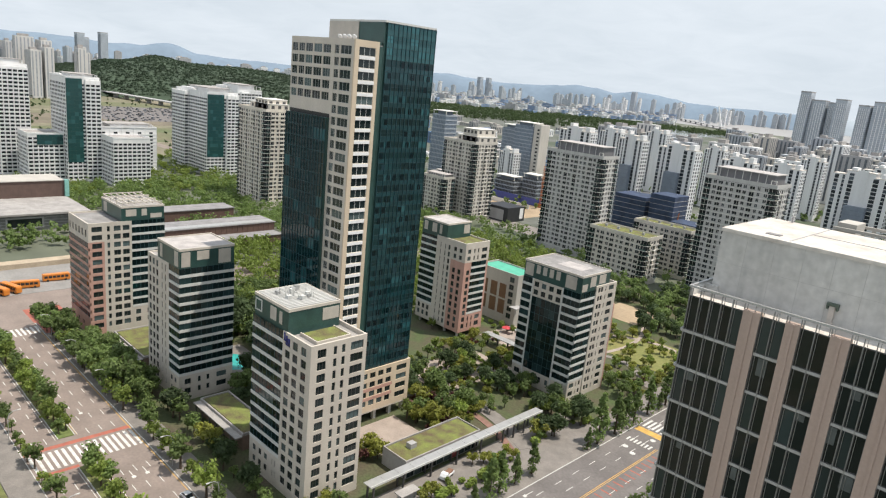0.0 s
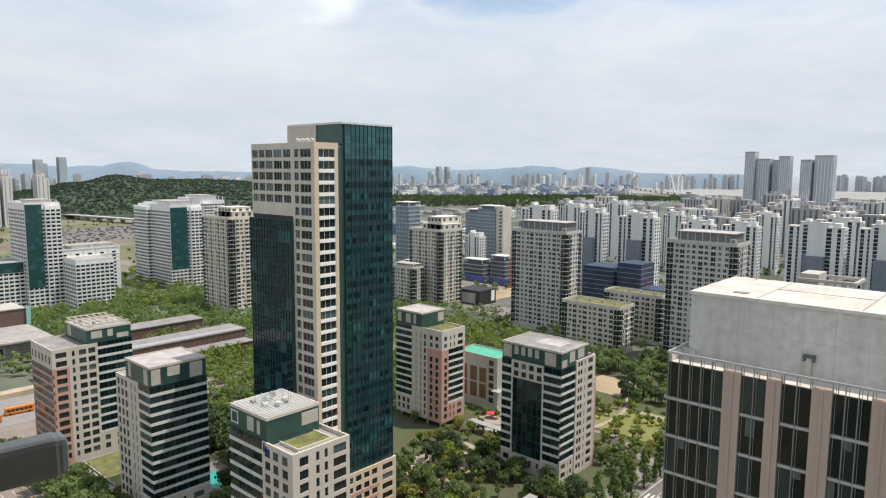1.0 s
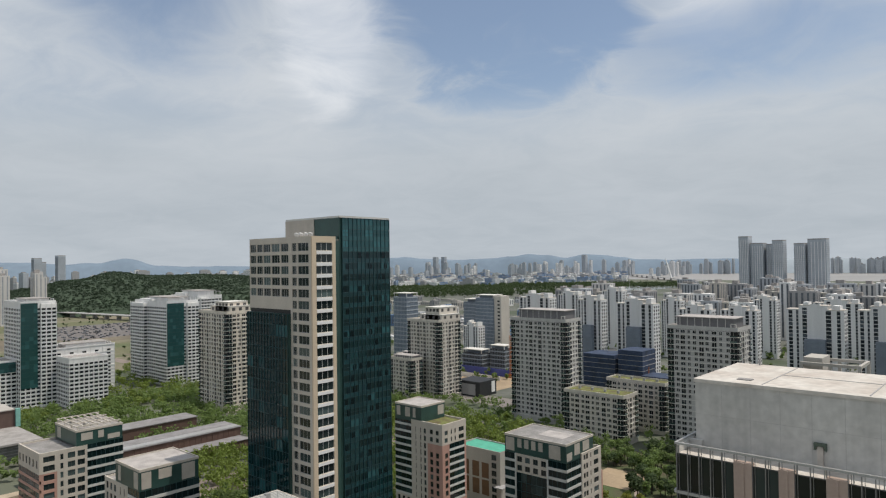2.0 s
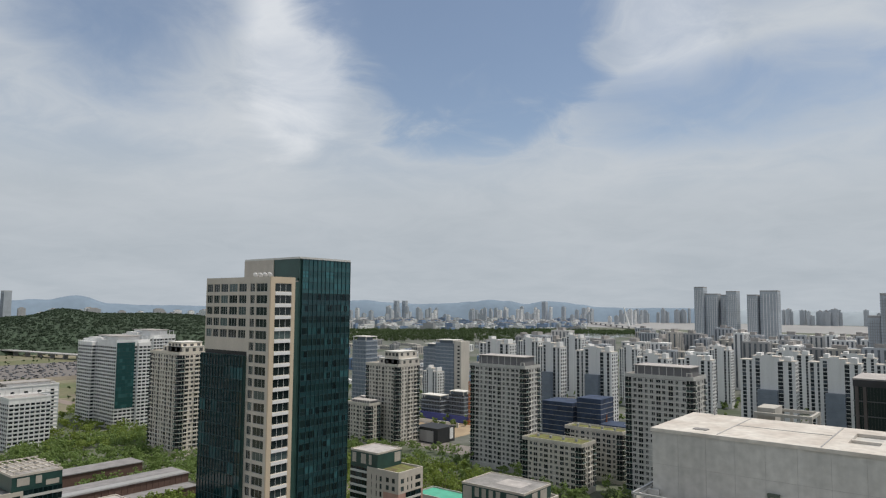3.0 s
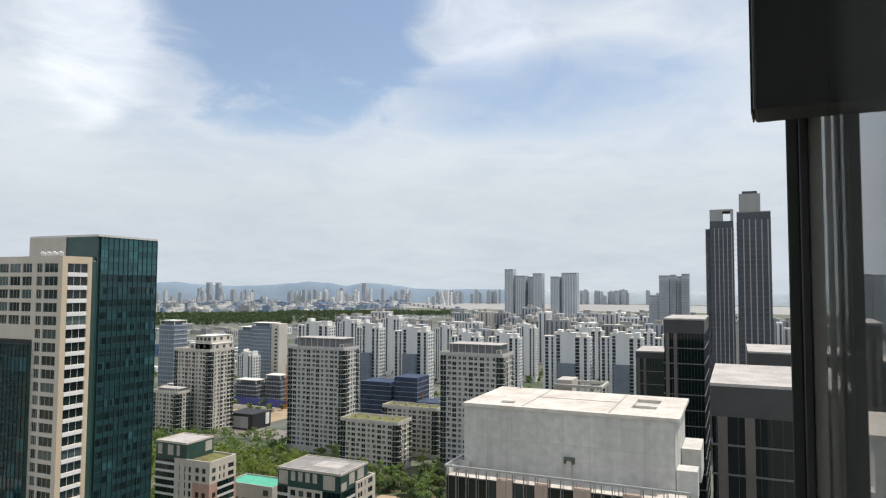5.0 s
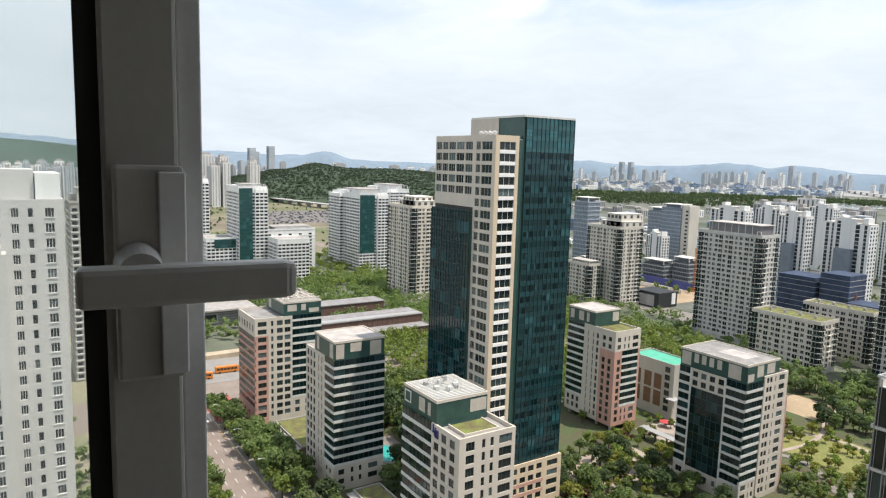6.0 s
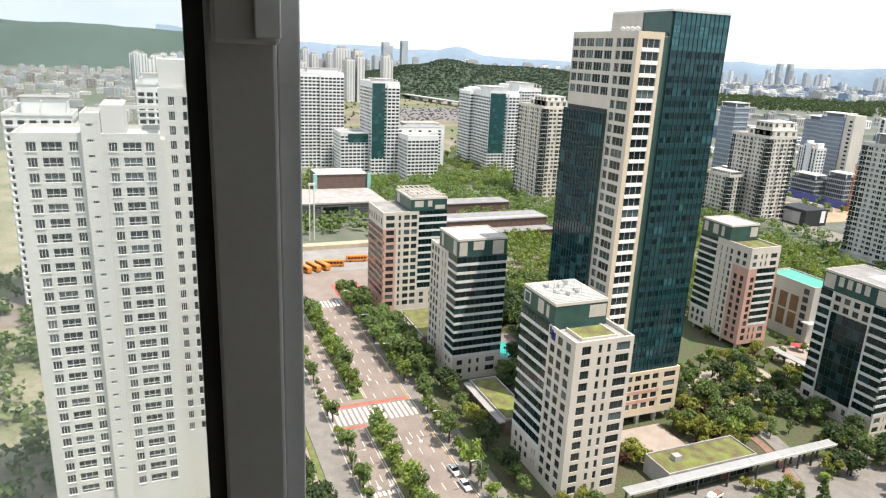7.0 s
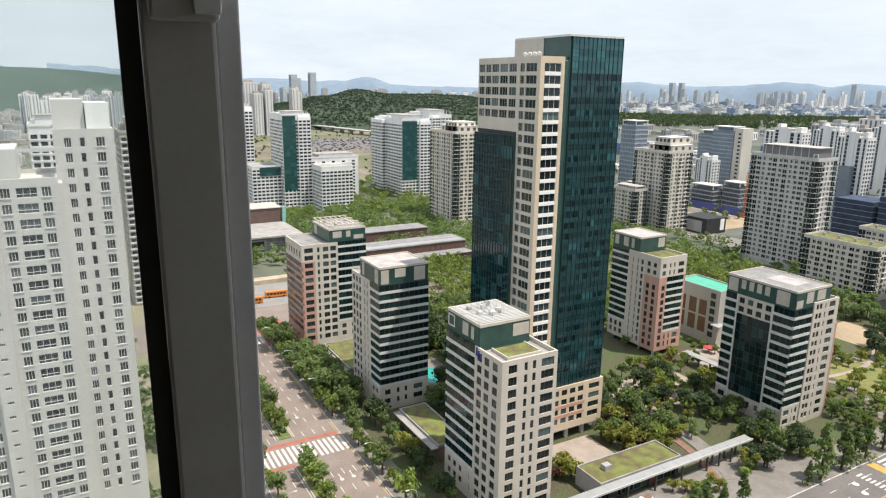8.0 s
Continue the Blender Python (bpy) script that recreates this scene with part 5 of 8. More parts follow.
def gable_tower(az0, az1, dist, depth, h, annex=0.0, seed=1):
    """A white apartment tower: blank gable panels between dark columns of windows, stepped roof houses, a slate annex."""
    r = random.Random(seed)
    y0 = dist * math.cos(radians(az0 / 2 + az1 / 2))
    x0, x1, y1 = -y0 * math.tan(radians(az0)), -(y0 + depth) * math.tan(radians(az1)), y0 + depth
    w = x1 - x0
    b = thing("apartment_building", (x0 / 2 + x1 / 2, y0 / 2 + y1 / 2, 0), "white apartment tower with dark window columns and blank gables", "apartment block", "white apartment towers")
    core(b, x0, x1, y0 + 0.3, y1, 0, h - 3.0, GABLE_WHITE)
    cols = [(0.08, 0.07), (0.20, 0.04), (0.33, 0.08), (0.74, 0.09), (0.91, 0.06)]
    panes, ribs = [], []
    st = 2.8
    for f, g in cols:
        # The strip is not sunk in: its recess shade is painted.
        part_boxes("window_column", [fbox("-y", y0, x0 + (f - g / 2) * w, x0 + (f + g / 2) * w, -0.3, 0.03, 5.0, h - 3.4)], SLOT_DARK, b, "dark window column with recess shade in its colour")
        top = h - (0.5 if 0.25 < f < 0.7 else 3.4)
        for i in range(int((top - 4) // st)):
            z = top - (i + 1) * st
            panes.append(fbox("-y", y0, x0 + (f - g / 2) * w, x0 + (f + g / 2) * w, -0.35, 0.06, z, z + 1.75))
            ribs.append(fbox("-y", y0, x0 + (f - g / 2) * w, x0 + (f + g / 2) * w, -0.3, 0.12, z - 0.55, z - 0.2))
    for k in range(3):
        v = y0 + depth * (k + 0.55) / 3
        for i in range(int((h - 8) // st)):
            z = h - 3.4 - (i + 1) * st
            panes.append(fbox("+x", x1, v - 0.9, v + 0.9, -0.1, 0.06, z, z + 1.6))
            ribs.append(fbox("+x", x1, v - 1.1, v + 1.1, -0.05, 0.16, z - 0.4, z - 0.05))
    part_boxes("window", panes, COLUMN_DARK, b)["kind"] = "stuff"
    part_boxes("sill", ribs, GABLE_WHITE, b)["kind"] = "stuff"
    part_boxes("gable_panel", [fbox("-y", y0, x0 + 0.42 * w, x0 + 0.60 * w, -0.3, 0.5, 0, h + 1.2)], GABLE_WHITE, b, "blank white gable")
    part_boxes("front_wall", [(x0, x1, y0, y0 + 0.3, 0, h - 3.0)], GABLE_WHITE, b)
    part_boxes("upper_storey", [(x0 + 0.24 * w, x0 + 0.72 * w, y0 + 0.1, y1 - 1.0, h - 3.0, h)], GABLE_WHITE, b)
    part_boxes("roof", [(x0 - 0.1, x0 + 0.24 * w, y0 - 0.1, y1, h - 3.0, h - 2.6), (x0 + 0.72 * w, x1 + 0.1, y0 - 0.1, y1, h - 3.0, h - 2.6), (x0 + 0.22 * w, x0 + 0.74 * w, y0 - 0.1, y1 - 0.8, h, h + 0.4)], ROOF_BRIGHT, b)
    part_boxes("roof_house", [(x0 + 0.30 * w, x0 + 0.40 * w, y0 + 1, y1 - 3, h + 0.4, h + r.uniform(2, 4))], GABLE_WHITE, b)
    part_boxes("roof_house", [(x0 + 0.80 * w, x0 + 0.93 * w, y0 + 1.5, y1 - 2, h - 2.6, h + r.uniform(0, 1.6))], GABLE_WHITE, b)
    if annex:
        part_boxes("annex", [(x0 + 0.34 * w, x0 + 0.70 * w, y0 - 5.0, y0 - 0.6, 0, annex)], ANNEX, b, "slate-blue clad annex")
        part_boxes("annex_band", [(x0 + 0.335 * w, x0 + 0.705 * w, y0 - 5.1, y0 - 0.6, z, z + 0.3) for z in np.arange(4, annex, 3.3)], BLUE_OFFICE, b)["kind"] = "stuff"
    return b


for i, (a0, a1, dist, depth, h, annex) in enumerate(((30.6, 28.2, 560, 10, 70, 47), (27.5, 24.1, 560, 12, 67, 46), (22.7, 19.9, 600, 11, 60, 0), (19.6, 16.7, 610, 11, 59, 0), (15.0, 11.0, 560, 12, 64, 40), (10.4, 6.9, 560, 12, 64, 40),
                                                    (35.4, 32.3, 650, 12, 67, 0), (6.2, 3.4, 590, 12, 62, 38), (24.0, 22.2, 720, 11, 60, 0), (32.2, 30.0, 720, 12, 66, 0), (17.2, 15.4, 740, 12, 60, 0), (13.2, 10.0, 740, 12, 58, 0), (28.6, 26.6, 780, 12, 67, 0), (9.0, 6.0, 760, 12, 56, 0))):
    gable_tower(a0, a1, dist, depth, h, annex, i)


def ribbon_office(x0, x1, y0, y1, h, label, wall=BLUE_OFFICE, wing=0.0, st=3.6):
    """A glass office with pale sill bands, a thin roof frame over an open terrace and, on some, a white stair wing."""
    b = thing("office_building", (x0 / 2 + x1 / 2, y0 / 2 + y1 / 2, 0), label, "office", "blue-grey offices")
    core(b, x0, x1, y0, y1, 0, h - 3.5, wall)
    part_boxes("sill_band", [(x0 - 0.3, x1 + 0.3, y0 - 0.3, y1 + 0.3, z, z + 0.9) for z in np.arange(st, h - 4, st)], BAND_BLUE, b)["kind"] = "stuff"
    part_boxes("mullion", [fbox("-y", y0, u, u + 0.15, 0, 0.2, 0, h - 3.5) for u in np.arange(x0 + 1, x1, 1.8)] + [fbox("+x", x1, v, v + 0.15, 0, 0.2, 0, h - 3.5) for v in np.arange(y0 + 1, y1, 1.8)], BAND_BLUE, b)["kind"] = "stuff"
    part_boxes("roof_frame", [(x0, x1, y0, y1, h - 0.6, h)], PALE_SLAB, b)
    for u in (x0 + 0.3, x1 - 0.9):
        for v in (y0 + 0.3, y1 - 0.9):
            part_boxes("post", [(u, u + 0.6, v, v + 0.6, h - 3.5, h - 0.6)], PALE_SLAB, b)
    part_boxes("plant", [(x0 + 3, x1 - 3, y0 + 3, y1 - 3, h - 3.5, h - 0.6)], ANNEX, b)
    if wing:
        part_boxes("stair_wing", [(x1 + 0.32, x1 + wing, y0 + 1, y1 - 1, 0, h - 1)], MID_BEIGE, b, "cream stair wing")
        part_boxes("wing_window", [fbox("-y", y0 + 1, x1 + wing * 0.5, x1 + wing * 0.8, 0, 0.08, z, z + 1.6) for z in np.arange(4, h - 4, st)], GLASS_ISLAND, b)["kind"] = "stuff"
    return b


BAND_BLUE = material("pale_blue_sill", (0.36, 0.40, 0.44), 0.5, 0.06, 0.3)
ribbon_office(-442, -419, 545, 561, 65, "blue glass office tower with pale sills and cream wing", wing=9.0)
ribbon_office(-464, -446, 552, 566, 60, "dark blue glass office slab beside another", ANNEX)
ribbon_office(-428, -412, 414, 428, 73, "blue glass office tower with open roof frame")
ribbon_office(-402, -380, 476, 488, 20, "low dark glass office by the building site", SLOT_DARK)
ribbon_office(-378, -362, 486, 498, 24, "low dark office behind the hoarding", SLOT_DARK)
gable_tower(40.1, 38.3, 670, 11, 38, 0, 40)


def pile_rig(x, y, h):
    """An orange building-site rig: lattice mast, stay and base."""
    b = thing("piling_rig", (x, y, 0), "orange piling rig on a building site", "crane", "building-site rigs")
    orange = material("rig_orange", (0.45, 0.15, 0.04), 0.6, 0.1, 0.5)
    part_boxes("base", [(x - 2.2, x + 2.2, y - 1.8, y + 1.8, 0.0, 3.2)], orange, b)
    for dx in (-0.7, 0.5):
        for dy in (-0.7, 0.5):
            part_boxes("mast_leg", [(x + dx, x + dx + 0.22, y + dy, y + dy + 0.22, 3.2, h)], orange, b)
    part_boxes("mast_rung", [(x - 0.7, x + 0.72, y - 0.7, y + 0.72, z, z + 0.2) for z in np.arange(4, h, 2.2)], orange, b)
    bm = bmesh.new()
    bmesh.ops.create_cone(bm, cap_ends=True, segments=8, radius1=0.15, radius2=0.15, depth=h * 0.8, matrix=pose(x + h * 0.13, y, 3.0 + h * 0.38, 0, -20))
    part("stay", bm, orange, b)


pile_rig(-344, 470, 36)
pile_rig(-206, 440, 26)
pile_rig(-117, 468, 24)
for xa, xb, ya, d, h in ((-250, -226, 430, 22, 33), (-224, -206, 432, 20, 37), (-204, -182, 425, 18, 22)):
    b = thing("building_shell", ((xa + xb) / 2, ya + d / 2, 0), "unfinished building wrapped in blue netting", "building site", "buildings under construction")
    core(b, xa, xb, ya, ya + d, 0, h, material("blue_netting", (0.045, 0.07, 0.13), 0.8, 0.25, 0.2))
    part_boxes("scaffold_line", [(xa - 0.2, xb + 0.2, ya - 0.2, ya + d + 0.2, z, z + 0.3) for z in np.arange(3, h, 3.4)], GREYWALL, b)["kind"] = "stuff"


def city(name, label, count, spot, walls, sizes, heights, stuff_roof=ROOF, seed=3, slot=None):
    """Many far buildings as one mesh: body boxes, window rows as dark slots, roof slabs."""
    r = random.Random(seed)
    groups = {}
    roofs, slots = [], []
    for _ in range(count):
        x, y = spot(r)
        w, d = r.uniform(*sizes), r.uniform(10, 18)
        if r.random() < 0.35:
            w, d = d, w
        h = r.choice(heights) * r.uniform(0.85, 1.1)
        m = r.choice(walls)
        groups.setdefault(m.name, (m, []))[1].append((x, x + w, y, y + d, 0, h))
        roofs.append((x + w * 0.3, x + w * 0.6, y + d * 0.2, y + d * 0.8, h, h + min(4, h * 0.15)))
        k = max(2, int(w / 5))
        for j in range(k):
            u = x + w * (j + 0.5) / k
            slots.append((u - 1.1, u + 1.1, y - 0.15, y + 0.1, 3, h - 2))
        k = max(1, int(d / 5))
        for j in range(k):
            v = y + d * (j + 0.5) / k
            slots.append((x + w - 0.1, x + w + 0.15, v - 1.1, v + 1.1, 3, h - 2))
    b = thing(name, (0, 900, 0), label, "city", "", "stuff")
    for m, boxes in groups.values():
        part_boxes("building_body", boxes, m, b)["kind"] = "stuff"
    part_boxes("roof_house", roofs, stuff_roof, b)["kind"] = "stuff"
    part_boxes("window_column", slots, slot or SLOT, b)["kind"] = "stuff"
    return b


SLOT = material("far_window_columns", (0.13, 0.145, 0.165), 0.5, 0.2, 0.3, scale2=0.5)
ROOF_DULL = material("dull_brown_roof", (0.24, 0.20, 0.18), 0.8, 0.15, 0.02)
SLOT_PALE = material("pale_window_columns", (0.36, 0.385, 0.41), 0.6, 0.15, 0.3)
ROOF_BLUE = material("blue_shed_roof", (0.16, 0.27, 0.45), 0.6, 0.15, 0.02)
ROOF_PALE = material("pale_shed_roof", (0.60, 0.62, 0.63), 0.6, 0.12, 0.02)


def fan(a0, a1, d0, d1):
    """A spot between two bearings (degrees to the left of +y) and two distances."""
    def pick(r):
        a = radians(r.uniform(a0, a1))
        d = math.sqrt(r.uniform(d0 * d0, d1 * d1))
        return -math.sin(a) * d, math.cos(a) * d
    return pick


city("apartment_district", "dense white high-rise apartment district in the distance", 150, fan(-14, 33, 780, 1080), FARWALLS, (20, 34), (50, 56, 60, 64), seed=5)
city("apartment_district", "dense pale apartment district before the river", 260, fan(-14, 23, 1080, 1650), FARWALLS, (20, 36), (32, 38, 44, 48), seed=8)
city("low_town", "low offices and sheds between the fields", 110, fan(33, 54, 700, 1700), [WHITE, GREYWALL, BEIGEWALL, ROOF_BLUE, ROOF_PALE], (14, 40), (7, 9, 12, 16), seed=14)
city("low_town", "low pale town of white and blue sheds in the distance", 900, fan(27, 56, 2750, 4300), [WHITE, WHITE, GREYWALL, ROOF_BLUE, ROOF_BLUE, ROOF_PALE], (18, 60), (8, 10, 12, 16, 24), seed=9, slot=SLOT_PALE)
city("apartment_district", "thin far towers before the hazy hills", 90, fan(22, 52, 3700, 4300), [TOWER_HAZE, TOWER_HAZE, WHITE], (14, 24), (50, 70, 85), seed=15, slot=SLOT_PALE)
city("apartment_district", "long pale apartment slabs across the estuary", 40, fan(4, 24, 4330, 4450), [TOWER_HAZE], (20, 30), (62, 74, 82), seed=12, slot=SLOT_PALE)
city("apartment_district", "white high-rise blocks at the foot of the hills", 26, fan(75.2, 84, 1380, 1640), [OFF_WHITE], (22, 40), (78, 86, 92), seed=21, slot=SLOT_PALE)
city("apartment_district", "long pale slab block across the estuary", 18, fan(8.2, 12.0, 4340, 4400), [TOWER_HAZE], (26, 34), (84, 86), seed=44, slot=SLOT_PALE)
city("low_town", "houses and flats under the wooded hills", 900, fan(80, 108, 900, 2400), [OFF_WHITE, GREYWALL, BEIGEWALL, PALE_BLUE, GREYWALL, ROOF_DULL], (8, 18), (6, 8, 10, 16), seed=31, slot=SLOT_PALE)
city("apartment_district", "long row of pale towers under the wooded hills", 46, fan(83, 92, 1500, 1600), [TOWER_HAZE, WHITE], (12, 16), (68, 72), seed=34, slot=SLOT_PALE)
city("low_town", "pale towers on the far plain behind the hill", 130, fan(55, 80, 2900, 4200), [WHITE, GREYWALL, TOWER_HAZE], (24, 60), (20, 30, 50, 70), seed=33, slot=SLOT_PALE)
city("apartment_district", "two white slabs before the wooded hill", 3, fan(72.9, 73.5, 1480, 1560), [OFF_WHITE], (20, 24), (90, 92), seed=3, slot=SLOT_PALE)
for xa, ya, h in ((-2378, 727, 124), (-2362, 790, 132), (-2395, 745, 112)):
    twin(xa, xa + 26, ya, 22, h, TOWER_HAZE, "tall blue-grey tower behind the wooded hill", 2.0, None, FAR_LINE, FAR_LINE)
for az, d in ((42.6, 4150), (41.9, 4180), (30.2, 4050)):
    twin(-math.sin(radians(az)) * d, -math.sin(radians(az)) * d + 26, math.cos(radians(az)) * d, 24, 122, TOWER_HAZE, "tall far tower before the hazy hills", 2.0, None, FAR_LINE, FAR_LINE)


# ---------------------------------------------------------------- hills
tops_of = {}


def ridge(name, label, a0, a1, dist, depth, tops, mat, base=-5.0, rough=0.12, seed=1, nx=120, ny=14):
    """A hill range: heights along the bearing between given tops, falling off to front and back."""
    bm = bmesh.new()
    grid = []
    for j in range(ny + 1):
        v = j / ny
        fall = math.sin(math.pi * min(1, v * 1.0 + 0.0)) if v < 0.5 else 1.0 - 0.4 * (v - 0.5)
        row = []
        for i in range(nx + 1):
            u = i / nx
            a = radians(a0 + (a1 - a0) * u)
            f = u * (len(tops) - 1)
            k = min(int(f), len(tops) - 2)
            s = f - k
            s = s * s * (3 - 2 * s)
            h = tops[k] * (1 - s) + tops[k + 1] * s
            d = dist + depth * v
            x, y = -math.sin(a) * d, math.cos(a) * d
            nse = noise.fractal(Vector((x, y, seed * 37.0)) / (depth * 0.35), 1.0, 2.1, 5)
            row.append(bm.verts.new((x, y, base + max(0, h * fall * (1 + rough * nse)))))
        grid.append(row)
    tops_of[name] = tops_of.get(name, []) + [v.co.copy() for r0 in grid for v in r0 if v.co.z > 6]
    for j in range(ny):
        for i in range(nx):
            bm.faces.new((grid[j][i], grid[j][i + 1], grid[j + 1][i + 1], grid[j + 1][i]))
    for f in bm.faces:
        f.smooth = True
    me = bpy.data.meshes.new(name)
    bm.to_mesh(me)
    bm.free()
    me.materials.append(mat)
    return tagged(new(name, me), label, "hill", "", "structure")


ridge("wooded_hill", "dark green wooded hill beyond the fields", 54, 76, 1500, 700, [50, 66, 73, 74, 78, 90, 74, 54, 30], WOOD_HILL, seed=2, nx=420, ny=60)
ridge("distant_hills", "hazy blue hills on the horizon", 56, 90, 4300, 400, [88, 90, 93, 91, 100, 150, 122, 114, 126, 130, 126, 132, 150, 165, 175, 185, 195], HILL_HAZE, seed=3, rough=0.05)
ridge("distant_hills", "hazy blue hills behind the far city", 18, 57, 4450, 400, [96, 96, 97, 95, 95, 100, 112, 130, 134, 117, 134, 146, 132, 118, 113, 112, 116, 124, 134, 128, 118, 110, 104, 100, 96, 94, 92], HILL_HAZE, seed=4, rough=0.05)
ridge("distant_hills", "low hazy hills across the river", -25, 20, 4500, 300, [84, 84, 86, 84, 88, 96], HILL_HAZE_PALE, seed=5, rough=0.05)
ridge("wooded_hills", "wooded green hills above the houses", 79, 125, 2600, 900, [95, 128, 150, 160, 165, 168, 165], HILL_MID, seed=6, nx=160, ny=24)

# river, estuary and the far bridge
sheet("river", -1190, -930, 1990, 2330, 0.3, WATER, "pale bend of the river before the flats", "water")
sheet("river", -870, -640, 2020, 2330, 0.3, WATER, "pale bend of the river beyond the towers", "water")
sheet("estuary", -2100, 1500, 3000, 4320, 0.3, material("estuary_flats", (0.31, 0.30, 0.285), 0.5, 0.08, 0.002), "broad pale estuary with bare mud flats", "water")
bridge = thing("bridge", (-1340, 3170, 0), "long pale cable bridge with one leaning white pylon", "bridge")
bm = bmesh.new()
bmesh.ops.create_cube(bm, size=1, matrix=pose(-1230, 2880, 11, 0, 0, -52) @ Matrix.Diagonal((1700, 22, 2.0, 1)))
part("deck", bm, GREYWALL, bridge)
for i in range(15):
    q = pose(-1230, 2880, 0, 0, 0, -52) @ Vector((-800 + i * 112, 0, 0))
    part_boxes("pier", [(q.x - 3, q.x + 3, q.y - 3, q.y + 3, 0, 10.0)], GREYWALL, bridge)
bm = bmesh.new()
bmesh.ops.create_cone(bm, cap_ends=True, segments=10, radius1=5.0, radius2=2.2, depth=92, matrix=pose(-1262, 2920, 52, 0, -16, 0))
part("pylon", bm, WHITE, bridge, "leaning white pylon")


# ---------------------------------------------------------------- the window from which one looks
def bearing(az, d, z=0.0):
    return Vector((-math.sin(radians(az)) * d, math.cos(radians(az)) * d, z))


FRAME_GREY = material("grey_window_coating", (0.58, 0.555, 0.515), 0.45, 0.03, 20.0)
# The grey coating again, lighter: light caught by chamfered edges is in the colour.
FRAME_LIT_EDGE = material("lit_edge_window_coating", (0.86, 0.85, 0.83), 0.45, 0.03, 20.0)
GASKET = material("black_gasket", (0.05, 0.053, 0.05), 0.6, 0.05, 30.0)
PANE = bpy.data.materials.new("clear_pane")
PANE.use_nodes = True
pt = PANE.node_tree
pt.nodes.clear()
pane_out = pt.nodes.new("ShaderNodeOutputMaterial")
clear = pt.nodes.new("ShaderNodeBsdfTransparent")
clear.inputs[0].default_value = (0.965, 0.985, 0.975, 1)
gloss = pt.nodes.new("ShaderNodeBsdfGlossy")
gloss.inputs["Roughness"].default_value = 0.02
fres = pt.nodes.new("ShaderNodeFresnel")
fres.inputs[0].default_value = 1.5
pmix = pt.nodes.new("ShaderNodeMixShader")
pt.links.new(fres.outputs[0], pmix.inputs[0])
pt.links.new(clear.outputs[0], pmix.inputs[1])
pt.links.new(gloss.outputs[0], pmix.inputs[2])
# Dust film; its translucent white also imitates the pane's milky reflection.
dust_veil = pt.nodes.new("ShaderNodeBsdfTranslucent")
dust_veil.inputs[0].default_value = (0.8, 0.82, 0.8, 1)
dmix = pt.nodes.new("ShaderNodeMixShader")
dmix.inputs[0].default_value = 0.07
pt.links.new(pmix.outputs[0], dmix.inputs[1])
pt.links.new(dust_veil.outputs[0], dmix.inputs[2])
pt.links.new(dmix.outputs[0], pane_out.inputs[0])


def local_boxes(boxes, mat, name, parent, origin, az, label="", bevel=0.0):
    """Boxes in a frame that stands at origin: x to the right, y away along the bearing, z up."""
    bm = bmesh.new()
    m = Matrix.Translation(origin) @ Matrix.Rotation(radians(az), 4, "Z")
    for x0, x1, y0, y1, z0, z1 in boxes:
        bmesh.ops.create_cube(bm, size=1, matrix=m @ Matrix.Translation(((x0 + x1) / 2, (y0 + y1) / 2, (z0 + z1) / 2)) @ Matrix.Diagonal((x1 - x0, y1 - y0, z1 - z0, 1)))
    if bevel:
        bmesh.ops.bevel(bm, geom=bm.edges[:], offset=bevel, segments=2, affect="EDGES", profile=0.5)
    return part(name, bm, mat, parent, label)


HZ = 100.0
sash = thing("casement_window", bearing(84, 0.37, HZ), "open grey window sash with a lever handle", "window", "", "")
so = bearing(84, 0.37, HZ)
local_boxes([(-0.018, 0.017, 0.0, 0.045, -1.0, 0.85)], FRAME_GREY, "stile", sash, so, 84, bevel=0.002)
local_boxes([(0.0172, 0.029, 0.004, 0.045, -1.0, 0.85)], FRAME_LIT_EDGE, "stile_bead", sash, so, 84, "paler side bead", bevel=0.001)
local_boxes([(-0.0285, -0.0182, 0.012, 0.04, -1.0, 0.85)], GASKET, "gasket", sash, so, 84, "black rubber gasket")
pane = local_boxes([(-0.65, -0.0287, 0.02, 0.026, -1.0, 0.85)], PANE, "pane", sash, so, 84, "clear glass pane")
pane.visible_shadow = False
local_boxes([(-0.71, -0.651, 0.0, 0.045, -1.0, 0.85)], FRAME_GREY, "stile", sash, so, 84, bevel=0.002)
hand = local_boxes([(-0.014, 0.018, -0.012, -0.0005, -0.055, 0.052)], FRAME_GREY, "handle_plate", sash, so, 84, "raised handle plate", bevel=0.002)
local_boxes([(0.006, 0.0185, -0.0155, -0.0125, -0.052, 0.049)], FRAME_LIT_EDGE, "plate_edge", hand, so, 84, bevel=0.0008)
bm = bmesh.new()
bmesh.ops.create_cone(bm, cap_ends=True, segments=24, radius1=0.011, radius2=0.0095, depth=0.03, matrix=Matrix.Translation(so) @ Matrix.Rotation(radians(84), 4, "Z") @ pose(-0.004, -0.028, 0.004, 90))
part("handle_neck", bm, FRAME_GREY, hand)
local_boxes([(-0.030, 0.062, -0.052, -0.038, -0.0095, 0.0085)], FRAME_GREY, "handle_lever", hand, so, 84, "flat lever handle", bevel=0.003)
local_boxes([(0.056, 0.0645, -0.0515, -0.0385, -0.009, 0.008)], FRAME_GREY, "handle_lip", hand, so, 84, bevel=0.003)

